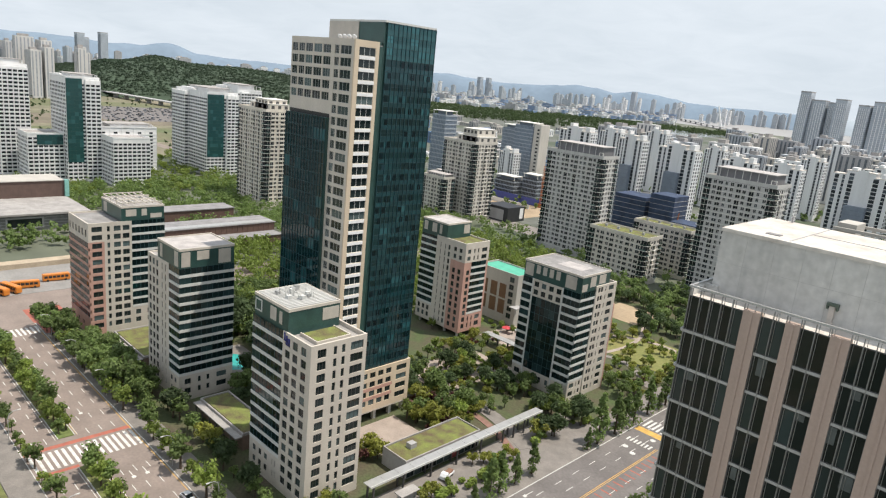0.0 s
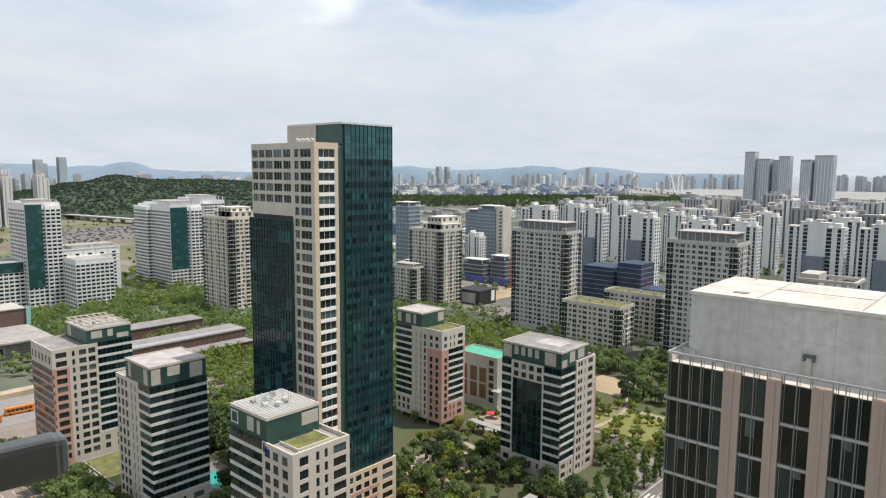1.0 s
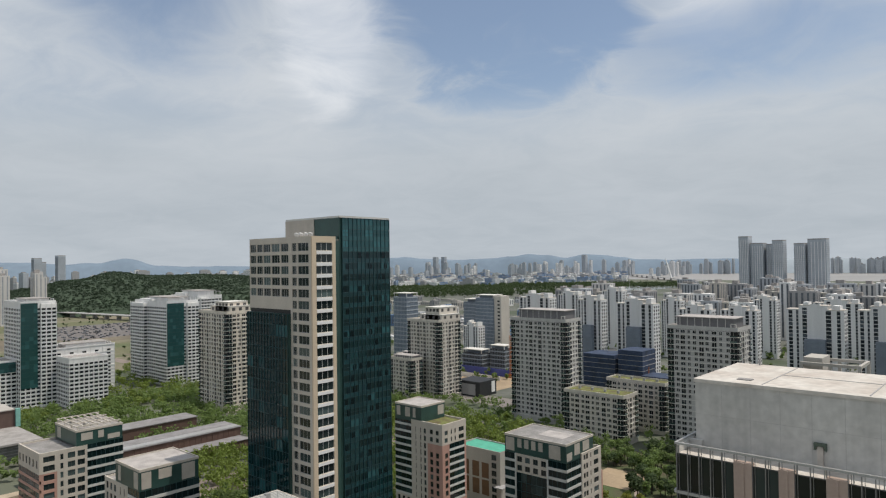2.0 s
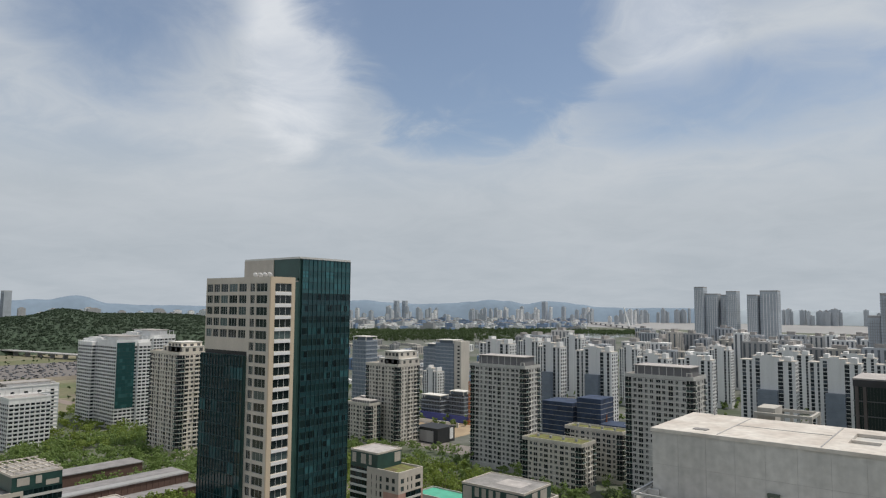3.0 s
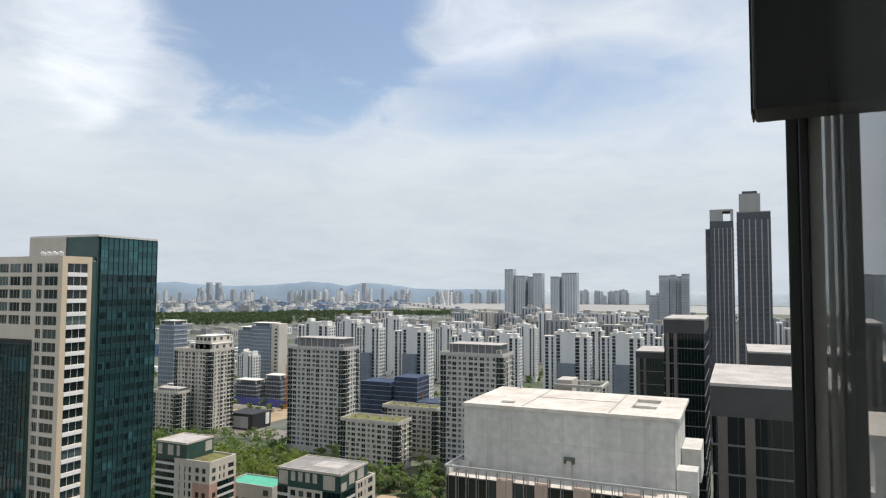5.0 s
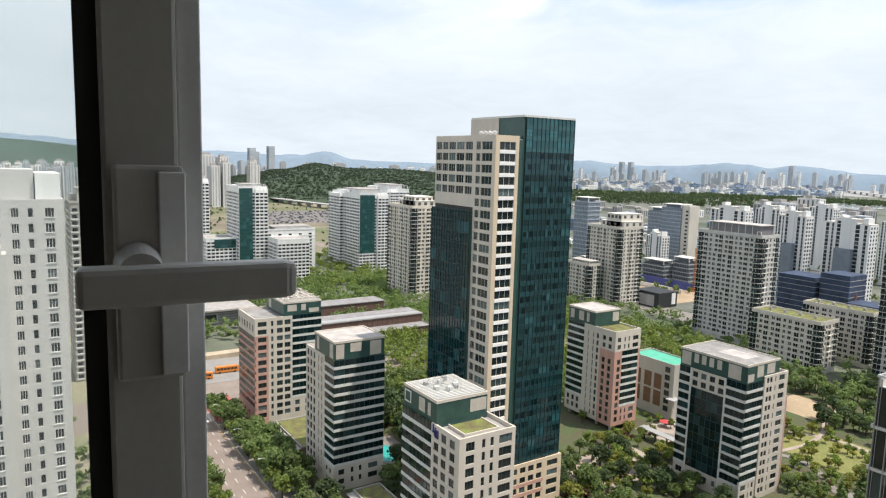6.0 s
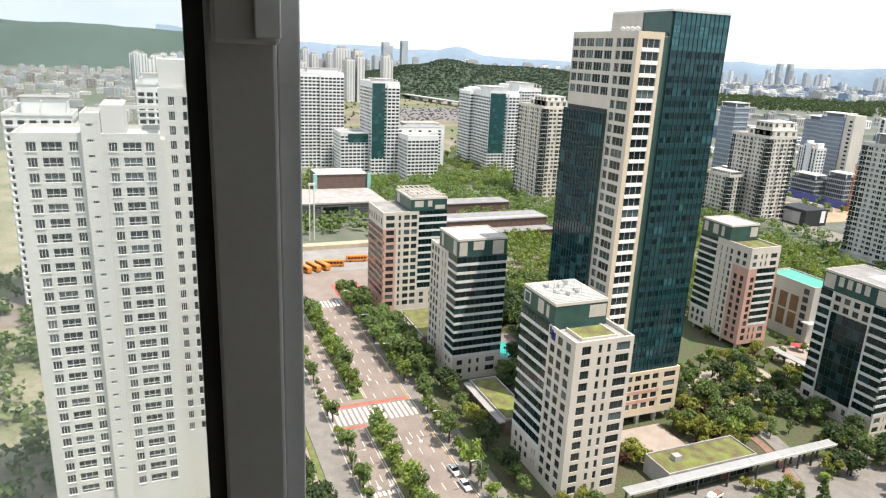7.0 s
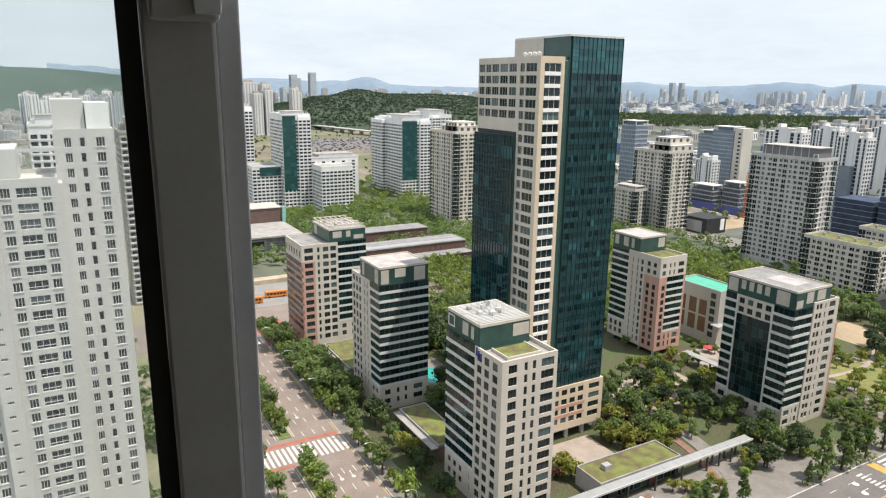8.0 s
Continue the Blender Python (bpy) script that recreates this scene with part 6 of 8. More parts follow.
# the other side of the window: jamb, its pane seen at a grazing angle, and a dark stay above
jamb = thing("casement_window", bearing(-5.5, 0.55, HZ), "dark window jamb with black grooves", "window frame", "", "")
jo = bearing(-5.5, 0.55, HZ)
local_boxes([(-0.018, -0.010, 0.0, 0.05, -0.9, 0.85)], GASKET, "jamb_edge", jamb, jo, -5.5, bevel=0.001)
local_boxes([(-0.0097, -0.004, -0.006, 0.05, -0.9, 0.85)], FRAME_DARK, "jamb_groove", jamb, jo, -5.5, bevel=0.001)
local_boxes([(-0.0037, 0.005, 0.0, 0.05, -0.9, 0.85)], FRAME_GREY, "jamb_face", jamb, jo, -5.5, bevel=0.001)
side = local_boxes([(0.0055, 0.0085, -0.30, 0.02, -0.9, 0.85)], PANE, "pane", jamb, jo, -2.0, "glass pane seen edge on")
side.visible_shadow = False
local_boxes([(0.0055, 0.017, -0.36, -0.302, -0.9, 0.85)], FRAME_GREY, "rear_stile", jamb, jo, -2.0, bevel=0.001)
stay = thing("stay_box", bearing(-3.5, 0.5, HZ + 0.383), "black window stay box", "window fitting", "", "")
local_boxes([(-0.018, 0.03, -0.01, 0.03, 0.0, 0.32)], GASKET, "body", stay, bearing(-3.5, 0.5, HZ + 0.383), -3.5, bevel=0.002)
local_boxes([(-0.0195, -0.0182, -0.006, 0.026, 0.0, 0.25)], FRAME_DARK, "cover_strip", stay, bearing(-3.5, 0.5, HZ + 0.383), -3.5)

# the room behind the camera and the house it belongs to
WALLPAPER = material("room_plaster", (0.82, 0.80, 0.76), 0.9, 0.03, 2.0)
wn = bearing(50, 1.0)
house = thing("apartment_building", (3.5, -2.9, 0), "own apartment house with the open window", "apartment block")
ro = Vector((0, 0, 0))


def own(boxes, mat, name, parent=None):
    bm = bmesh.new()
    m = Matrix.Rotation(radians(50), 4, "Z")
    for x0, x1, y0, y1, z0, z1 in boxes:
        bmesh.ops.create_cube(bm, size=1, matrix=m @ Matrix.Translation(((x0 + x1) / 2, (y0 + y1) / 2, (z0 + z1) / 2)) @ Matrix.Diagonal((x1 - x0, y1 - y0, z1 - z0, 1)))
    return part(name, bm, mat, parent or house)


own([(-2.6, -1.0, 0.30, 0.52, 98.6, 101.2), (1.0, 2.6, 0.30, 0.52, 98.6, 101.2), (-1.0, 1.0, 0.30, 0.52, 98.6, 99.0), (-1.0, 1.0, 0.30, 0.52, 100.9, 101.2)], WHITE, "window_wall")
own([(-2.8, -2.6, -4.0, 0.52, 98.6, 101.2), (2.6, 2.8, -4.0, 0.52, 98.6, 101.2), (-2.6, 2.6, -4.2, -4.0, 98.6, 101.2)], WALLPAPER, "room_wall")
own([(-2.8, 2.8, -4.2, 0.52, 98.3, 98.6)], material("room_floor", (0.50, 0.38, 0.26), 0.5, 0.1, 3.0), "room_floor")
own([(-2.8, 2.8, -4.2, 0.52, 101.2, 101.5)], WALLPAPER, "room_ceiling")
own([(-9.0, 9.0, -14.0, 0.2, 0.0, 98.3)], WHITE, "wall")
own([(-9.0, 9.0, -14.0, 0.2, 101.5, 104.5)], WHITE, "upper_wall")


# ---------------------------------------------------------------- streets
def strips(name, boxes, mat, label, category, kind="structure"):
    return tagged(new(name, box_mesh(name, boxes, mat)), label, category, "", kind)


sheet("block_ground", -262, -92, 63.6, 330, -0.06, material("planted_soil", (0.065, 0.095, 0.032), 0.95, 0.25, 0.12, color2=(0.085, 0.07, 0.045), bump=0.4), "planted ground of the office quarter", "ground")
CITY_FLOOR = material("city_floor", (0.15, 0.15, 0.14), 0.95, 0.2, 0.012, color2=(0.055, 0.075, 0.04), scale2=0.11)
city_floor = tagged(new("city_floor", box_mesh("city_floor", [(-1500, 700, 640, 2140, -0.12, -0.05), (-660, 700, 400, 639.9, -0.12, -0.05)], CITY_FLOOR)), "streets and yards between far apartment blocks", "ground", "", "structure")
sheet("road", -262, -60, 37.5, 63.5, 0.0, ASPHALT, "broad sunlit avenue with a planted median", "road", thick=0.1)
sheet("road_cross", -296, -262.1, -80, 330, -0.004, ASPHALT, "street crossing the end of the avenue", "road", thick=0.1)
sheet("road_west", -900, -296.1, 28, 46, 0.0, ASPHALT, "street running on towards the fields", "road", thick=0.1)
# Unseen court, added so that the near towers' glass mirrors grey ground.
sheet("plaza", -63.8, 60, -20, 200, -0.03, ASPHALT_DARK, "unseen grey court added for the near glass to reflect", "plaza", thick=0.1)
sheet("road_side", -88, -64, 63.6, 420, 0.004, ASPHALT_DARK, "grey side road with painted lanes", "road", thick=0.1)
sheet("pavement", -262, -92, 63.7, 70.5, 0.15, PAVING, "pale pavement along the avenue", "pavement", thick=0.2)
sheet("pavement", -262, -60, 31.0, 37.4, 0.15, PAVING, "pale pavement on the far kerb of the avenue", "pavement", thick=0.2)
sheet("pavement", -98, -88.1, 70.6, 330, 0.15, PAVING, "pale pavement along the side road", "pavement", thick=0.2)
sheet("yard", -700, -60, -300, 30.9, -0.05, material("leafy_yard", (0.16, 0.17, 0.09), 0.95, 0.3, 0.05, color2=(0.30, 0.26, 0.19)), "yards and gardens beside the avenue", "ground")
sheet("median", -255, -176, 46.6, 50.4, 0.18, GRASS, "planted median strip with a kerb", "median", thick=0.2)
sheet("median", -160, -62, 46.6, 50.4, 0.18, GRASS, "planted median strip with a kerb", "median", thick=0.2)
strips("kerb", [(-262, -60, 63.5, 63.7, -0.05, 0.17), (-262, -60, 37.3, 37.5, -0.05, 0.17), (-255, -176, 46.4, 46.6, 0, 0.2), (-255, -176, 50.4, 50.6, 0, 0.2), (-160, -62, 46.4, 46.6, 0, 0.2), (-160, -62, 50.4, 50.6, 0, 0.2), (-88.15, -87.9, 63.8, 330, -0.02, 0.17)], CONCRETE, "pale concrete kerbs", "kerb")
LINE_Z = (0.012, 0.016)
dashes = []
for y in (40.7, 43.7, 53.8, 57.0, 60.2):
    for x in np.arange(-250, -62, 8.0):
        if not -175 < x + 3 < -158:
            dashes.append((x, x + 3.0, y - 0.09, y + 0.09, *LINE_Z))
for x in (-84.3, -80.8, -73.0, -69.5):
    for y in np.arange(66, 330, 8.0):
        dashes.append((x - 0.09, x + 0.09, y, y + 3.0, 0.014, 0.018))
for y in (45.9, 51.2):
    dashes += [(-255, -176, y - 0.07, y + 0.07, *LINE_Z), (-158, -62, y - 0.07, y + 0.07, *LINE_Z)]
for x, y in ((-136, 42.2), (-136, 45.2), (-136, 39.2), (-152, 55.4), (-152, 58.6), (-118, 42.2), (-190, 55.4)):
    dashes += [(x, x + 2.6, y - 0.1, y + 0.1, *LINE_Z), (x + 2.6, x + 3.6, y - 0.45, y + 0.45, *LINE_Z)]
for x, y in ((-82.5, 112), (-82.5, 128), (-86, 128), (-79.2, 122)):
    dashes += [(x - 0.1, x + 0.1, y, y + 2.8, 0.014, 0.018), (x - 0.45, x + 0.45, y - 1.0, y, 0.014, 0.018)]
strips("lane_marks", dashes, PAINT_WHITE, "worn white lane dashes and arrows", "road marking", "stuff")
strips("yellow_lines", [(-76.9, -76.7, 66, 178, 0.014, 0.018), (-76.4, -76.2, 66, 178, 0.014, 0.018), (-255, -176, 51.0, 51.1, 0.02, 0.024), (-158, -62, 51.0, 51.1, 0.02, 0.024), (-87.5, -66, 184, 187, 0.014, 0.018), (-255, -62, 63.0, 63.2, 0.012, 0.016)], PAINT_YELLOW, "orange centre lines and kerb lines", "road marking")
zebra = [(-171, -162.5, y, y + 0.75, *LINE_Z) for y in np.arange(38.2, 63, 1.5)]
strips("crosswalk", zebra, PAINT_WHITE, "white zebra crossing over the avenue", "crosswalk")
strips("crosswalk_border", [(-173.6, -172.0, 37.7, 63.3, 0.008, 0.012), (-161.6, -160.4, 37.7, 47, 0.008, 0.012)], PAINT_RED, "red painted border of the crossing", "crosswalk")
strips("crosswalk", [(-259, -252, y, y + 0.75, *LINE_Z) for y in np.arange(50.5, 63, 1.5)], PAINT_WHITE, "white zebra crossing at the far junction", "crosswalk")
strips("crosswalk", [(x, x + 0.75, 188, 194, 0.016, 0.02) for x in np.arange(-87, -66, 1.5)], PAINT_WHITE, "white zebra crossing over the side road", "crosswalk")
strips("red_surface", [(-278, -262.5, 63.5, 76, 0.006, 0.01), (-262, -250, 64.2, 70, 0.16, 0.165)], PAINT_RED, "red painted corner of the junction", "road marking")
strips("red_hatching", [(-75.6, -72.4, y, y + 0.5, 0.014, 0.018) for y in np.arange(134, 176, 3.0)], PAINT_RED, "red hatching along the centre of the side road", "road marking")
bars = []
for j in range(7):
    bars.append((-131.5, -129.8, 39.0 + j * 1.15, 39.75 + j * 1.15, *LINE_Z))
    bars.append((-78.6 - 1.2 * j, -78.0 - 1.2 * j, 176, 178.4, 0.014, 0.018))
strips("road_words", bars, PAINT_WHITE, "white painted road lettering worn to bars", "road marking")
for x, y in ((-125.5, 40.0), (-125.5, 42.4), (-125.5, 44.8), (-80.0, 170.0), (-83.5, 172.0), (-80.0, 182.0)):
    bm = bmesh.new()
    bmesh.ops.create_circle(bm, cap_ends=True, radius=0.85, segments=20, matrix=Matrix.Translation((x, y, 0.018)))
    me = bpy.data.meshes.new("road_disc")
    bm.to_mesh(me)
    bm.free()
    me.materials.append(PAINT_WHITE)
    tagged(new("road_disc", me), "white painted disc on the asphalt", "road marking", "painted road discs")
sheet("footway", -250, -60, 27.2, 29.2, 0.02, PAVING_WARM, "narrow path beside the avenue", "path")
strips("grass_verge", [(-250, -60, 29.3, 30.8, -0.02, 0.1)], GRASS, "grass verge along the path", "verge")

# plazas and paths of the office quarter
sheet("forecourt", -136.5, -119, 110, 127, 0.06, PAVING_WARM, "warm-paved forecourt before the tower", "plaza", thick=0.1)
sheet("plaza", -108, -98.1, 88, 172, 0.05, PAVING, "pale plaza along the covered walk", "plaza", thick=0.1)
sheet("plaza", -160, -138, 150, 186, 0.05, PAVING_WARM, "paved court between the office blocks", "plaza", thick=0.1)
sheet("plaza", -168, -148, 200, 222, 0.05, PAVING_WARM, "sunlit court behind the offices", "plaza", thick=0.1)


def ribbon(name, pts, width, z, mat, label, category):
    """A path that bends through the given points."""
    bm = bmesh.new()
    left, right = [], []
    pts = [Vector((*p, 0)) for p in pts]
    fine = []
    for i in range(len(pts) - 1):
        a, b = pts[max(0, i - 1)], pts[i]
        c, d = pts[i + 1], pts[min(len(pts) - 1, i + 2)]
        for k in range(6):
            t = k / 6
            fine.append(0.5 * (2 * b + (c - a) * t + (2 * a - 5 * b + 4 * c - d) * t * t + (3 * b - a - 3 * c + d) * t ** 3))
    fine.append(pts[-1])
    for i, p in enumerate(fine):
        t = (fine[min(i + 1, len(fine) - 1)] - fine[max(i - 1, 0)]).normalized()
        n = Vector((-t.y, t.x, 0)) * width / 2
        left.append(bm.verts.new((p.x + n.x, p.y + n.y, z)))
        right.append(bm.verts.new((p.x - n.x, p.y - n.y, z)))
    for i in range(len(fine) - 1):
        bm.faces.new((left[i], right[i], right[i + 1], left[i + 1]))
    bmesh.ops.recalc_face_normals(bm, faces=bm.faces[:])
    bmesh.ops.solidify(bm, geom=bm.faces[:], thickness=0.06)
    me = bpy.data.meshes.new(name)
    bm.to_mesh(me)
    bm.free()
    me.materials.append(mat)
    return tagged(new(name, me), label, category, "", "structure")


ribbon("path", [(-150, 135), (-138, 148), (-126, 153), (-113, 151), (-100, 146)], 5.0, 0.12, PAVING, "pale curving path through the planting", "path")
ribbon("brick_path", [(-146, 131), (-135, 143.5), (-124, 148), (-112, 146), (-101, 141)], 2.4, 0.10, material("red_brick_paving", (0.26, 0.15, 0.115), 0.9, 0.15, 0.6), "red-brown brick path beside the pale one", "path")
ribbon("path", [(-160, 205), (-135, 222), (-118, 229), (-100, 216)], 2.6, 0.1, PAVING, "pale garden path", "path")
ribbon("path", [(-150, 240), (-129, 256), (-112, 259), (-98, 250)], 2.2, 0.1, PAVING_WARM, "sandy garden path", "path")
ribbon("path", [(-128, 228), (-126, 245), (-129, 262), (-138, 280)], 1.8, 0.11, PAVING_WARM, "sandy garden path", "path")
sheet("playground", -160, -138, 272, 296, 0.04, SAND, "bare sandy playground by the garden", "playground", thick=0.08)
sheet("lawn", -134, -99, 232, 262, 0.03, material("dry_lawn", (0.22, 0.20, 0.07), 0.95, 0.2, 0.1, color2=(0.15, 0.17, 0.05)), "dry patchy lawn of the garden", "lawn", thick=0.06)
bm = bmesh.new()
bmesh.ops.create_circle(bm, cap_ends=True, radius=7.0, segments=7, matrix=Matrix.Translation((-196, 106, 0.14)) @ pose(0, 0, 0, 0, 0, 20) @ Matrix.Diagonal((1.35, 0.85, 1, 1)))
me = bpy.data.meshes.new("pool")
bm.to_mesh(me)
bm.free()
me.materials.append(material("turquoise_pool", (0.05, 0.42, 0.38), 0.25, 0.12, 0.25))
tagged(new("pool", me), "turquoise play pool with pale patches", "pool", "", "structure")
sheet("pool_deck", -208, -184, 97, 115, 0.08, PAVING, "pale deck round the pool", "terrace", thick=0.1)


def low_block(x0, x1, y0, y1, h, label):
    b = thing("pavilion", ((x0 + x1) / 2, (y0 + y1) / 2, 0), label, "pavilion", "turf-roofed pavilions")
    core(b, x0, x1, y0, y1, 0, h, material("pavilion_wall", (0.20, 0.14, 0.11), 0.7, 0.1, 0.5))
    part_boxes("turf", [(x0 + 0.6, x1 - 0.6, y0 + 0.6, y1 - 0.6, h, h + 0.25)], TURF, b)
    parapet(b, x0 - 0.15, x1 + 0.15, y0 - 0.15, y1 + 0.15, h - 0.3, 0.75, 0.4, ROOF)
    part_boxes("eaves_slab", [(x0 - 0.2, x1 + 0.2, y0 - 2.2, y0 - 0.2, h - 0.6, h - 0.3)], ROOF, b, "pale canopy slab")
    for u in np.arange(x0 + 1, x1, 4.0):
        part_boxes("post", [(u - 0.15, u + 0.15, y0 - 2.0, y0 - 1.7, 0, h - 0.6)], FRAME_DARK, b)
    return b


low_block(-168.5, -144.5, 81.5, 90.0, 4.6, "low pavilion with turf roof and pale eaves")
low_block(-229.0, -204.0, 79.5, 92.0, 4.6, "low pavilion with turf roof between two blocks")


def covered_walk():
    b = thing("pavilion", (-112, 122, 0), "turf-roofed shop pavilion with glass front", "pavilion", "turf-roofed pavilions")
    x0, x1, y0, y1, h = -118.5, -109.3, 107.5, 135.5, 4.6
    core(b, x0, x1, y0, y1, 0, h, GREYWALL)
    part_boxes("turf", [(x0 + 0.5, x1 - 0.5, y0 + 0.5, y1 - 0.5, h, h + 0.3)], TURF, b)
    parapet(b, x0, x1, y0, y1, h, 0.6, 0.3, ROOF)
    part_boxes("roof_box", [(-115.0, -113.2, 112.5, 114.6, h + 0.3, h + 1.7)], GREYWALL, b)
    for i in range(10):
        put_window(b, "+x", x1 + 0.1, y0 + 1.6 + i * 2.7, 0.3, 2.5, 3.4, GLASS, FRAME_DARK, 1, 0.0)
    part_boxes("shop_panel", [fbox("+x", x1, 124.0, 127.2, 0.1, 0.2, 0.3, 3.6)], material("red_shop_panel", (0.30, 0.05, 0.05), 0.5), b, "dark red shop panel")
    c = thing("covered_walk", (-107.5, 126, 0), "long pale flat canopy on dark posts", "canopy")
    n = 14
    for i in range(n):
        v = 93.5 + i * 67.0 / n
        part_boxes("roof_panel", [(-108.9, -106.3, v, v + 67.0 / n - 0.06, 4.7, 4.92)], SLAB_GREY, c)
        if i % 2 == 0 or i > 9:
            part_boxes("post", [(-106.6, -106.2, v + 1, v + 1.4, 0, 4.7)], FRAME_DARK, c)
            part_boxes("post", [(-108.8, -108.4, v + 1, v + 1.4, 0, 4.7)], FRAME_DARK, c)
    part_boxes("edge_beam", [(-106.28, -106.1, 93.5, 160.5, 4.5, 5.05)], BAND, c)
    d = thing("covered_walk", (-153, 196, 0), "short pale canopy on dark posts beside the court", "canopy")
    part_boxes("roof_panel", [(-162, -143, 195, 198.2, 3.9, 4.15)], SLAB_GREY, d)
    for u in (-160, -155, -150, -145):
        part_boxes("post", [(u - 0.25, u + 0.25, 196, 196.5, 0, 3.9)], FRAME_DARK, d)


covered_walk()


def green_roof_hall():
    x0, x1, y0, y1, h = -189.0, -166.5, 219.5, 232.0, 22.0
    b = thing("hall_building", ((x0 + x1) / 2, (y0 + y1) / 2, 0), "pale hall with brown panels and bright green roof", "building")
    core(b, x0, x1, y0, y1, 0, h, BEIGEWALL)
    part_boxes("roof", [(x0 + 0.4, x1 - 0.4, y0 + 0.4, y1 - 0.4, h, h + 0.15)], material("green_roof_paint", (0.09, 0.42, 0.29), 0.7, 0.1, 0.3), b, "bright green painted roof")
    parapet(b, x0, x1, y0, y1, h, 0.7, 0.3, BEIGEWALL)
    for u in (-186.5, -181.0, -176.0):
        for z in (4.0, 11.0):
            part_boxes("brown_panel", [fbox("-y", y0, u, u + 3.6, 0, 0.1, z, z + 6.2)], material("brown_panel", (0.17, 0.095, 0.05), 0.7, 0.1, 0.5), b)
    for z in np.arange(3, 20, 3.2):
        put_window(b, "-y", y0, -169.6, z, 2.4, 2.2, GLASS, FRAME_DARK, 1, -0.08)
    part_boxes("canopy", [(x1 - 1, x1 + 3, y0 - 3, y0 + 2, 9.0, 9.4)], GREYWALL, b)


green_roof_hall()


ROOF_DUSK = material("brown_grey_roof", (0.27, 0.26, 0.26), 0.85, 0.15, 0.2)


def library():
    b = thing("library_building", (-420, 95, 0), "long low grey hall with white roof and brown upper box", "building")
    core(b, -440, -400, 44, 126, 0, 8.6, material("grey_stone_cladding", (0.22, 0.22, 0.215), 0.8, 0.15, 0.4))
    part_boxes("roof", [(-441, -397.5, 42, 127, 8.6, 9.6)], ROOF, b, "broad pale roof slab")
    for z in (2.0, 3.6, 5.2, 6.8):
        part_boxes("stone_course", [fbox("+x", -400, 44, 126, 0, 0.12, z, z + 0.3)], GREYWALL, b)
    part_boxes("screen", [fbox("+x", -400, 86, 104, 0.1, 0.5, 1.5, 7.4)], GREYWALL, b)
    part_boxes("screen_glass", [fbox("+x", -400, 87, 103, 0.5, 0.6, 2.3, 6.6)], GLASS, b, "large dark glazed screen")
    part_boxes("upper_box", [(-462, -440, 92, 126, 9.6, 19.0)], material("brown_cladding", (0.13, 0.085, 0.07), 0.8, 0.12, 0.3), b, "brown-clad upper hall")
    part_boxes("box_roof", [(-462, -439.5, 92, 126, 19.0, 19.5)], BEIGEWALL, b)
    part_boxes("turquoise_frame", [(-441, -438.6, 89.6, 91.9, 9.6, 19.6), (-441, -438.6, 126.1, 128.4, 9.6, 19.6)], material("turquoise_frame", (0.25, 0.52, 0.46), 0.5), b, "turquoise frame")
    m = thing("museum_building", (-345, 175, 0), "long brown low hall with pale flat roofs", "building")
    wall = material("brown_brick", (0.125, 0.075, 0.058), 0.85, 0.12, 0.4)
    core(m, -353, -336, 104, 206, 0, 10.0, wall)
    part_boxes("roof", [(-353.5, -335.5, 104, 206.5, 10.0, 10.4)], ROOF_DUSK, m)
    part_boxes("metal_roof_strip", [(-341.5, -336.2, 105, 205.5, 10.4, 10.7)], SLAB_GREY, m, "pale metal roof strip")
    core(m, -336, -326, 104, 205, 0, 5.2, wall, "front_wing")
    part_boxes("front_roof", [(-336, -325.5, 104, 205.5, 5.2, 5.5)], ROOF_DUSK, m)
    for v in np.arange(106, 204, 3.2):
        part_boxes("wall_rib", [fbox("+x", -326, v, v + 0.4, 0, 0.25, 0, 5.1)], wall, m)
        part_boxes("wall_rib", [fbox("+x", -336, v, v + 0.4, 0, 0.2, 5.5, 9.9)], wall, m)
    part_boxes("roof_light", [(-360, -353.6, 150, 175, 6.0, 7.0)], SLAB_GREY, m)
    core(m, -398, -384, 120, 206, 0, 8.6, wall, "rear_wing")
    part_boxes("rear_roof", [(-398.5, -383.5, 120, 206.5, 8.6, 9.1)], ROOF_DUSK, m)


library()
mast = thing("light_mast", (-350, 70, 0), "tall pale twin-pole light mast by the hall", "light mast")
for v in (69.2, 71.6):
    part_boxes("pole", [(-350.25, -349.75, v - 0.25, v + 0.25, 0, 31)], BAND, mast)
part_boxes("crossbar", [(-350.4, -349.6, 68.6, 72.2, 30.2, 31.4)], BAND, mast)
sheet("retaining_wall", -338, -332, 44, 100, 2.2, material("tan_wall", (0.45, 0.37, 0.27), 0.9, 0.12, 0.2), "long tan retaining wall by the hall", "wall", thick=2.2)
sheet("lot", -334, -296.2, 46.1, 110, 0.02, material("grey_yard_concrete", (0.27, 0.26, 0.245), 0.9, 0.12, 0.1), "concrete yard with parked buses", "yard", thick=0.1)


# ---------------------------------------------------------------- vehicles
TYRE = material("tyre", (0.02, 0.02, 0.02), 0.8, 0.05, 5.0)
CARGLASS = material("car_glass", (0.02, 0.025, 0.03), 0.08, 0.05, 1.0)


def prism(bm, profile, y0, y1):
    """Extrudes a side outline (x, z) between two widths."""
    a = [bm.verts.new((x, y0, z)) for x, z in profile]
    b = [bm.verts.new((x, y1, z)) for x, z in profile]
    bm.faces.new(a)
    bm.faces.new(b[::-1])
    for i in range(len(a)):
        j = (i + 1) % len(a)
        bm.faces.new((a[j], a[i], b[i], b[j]))
    bmesh.ops.recalc_face_normals(bm, faces=bm.faces[:])


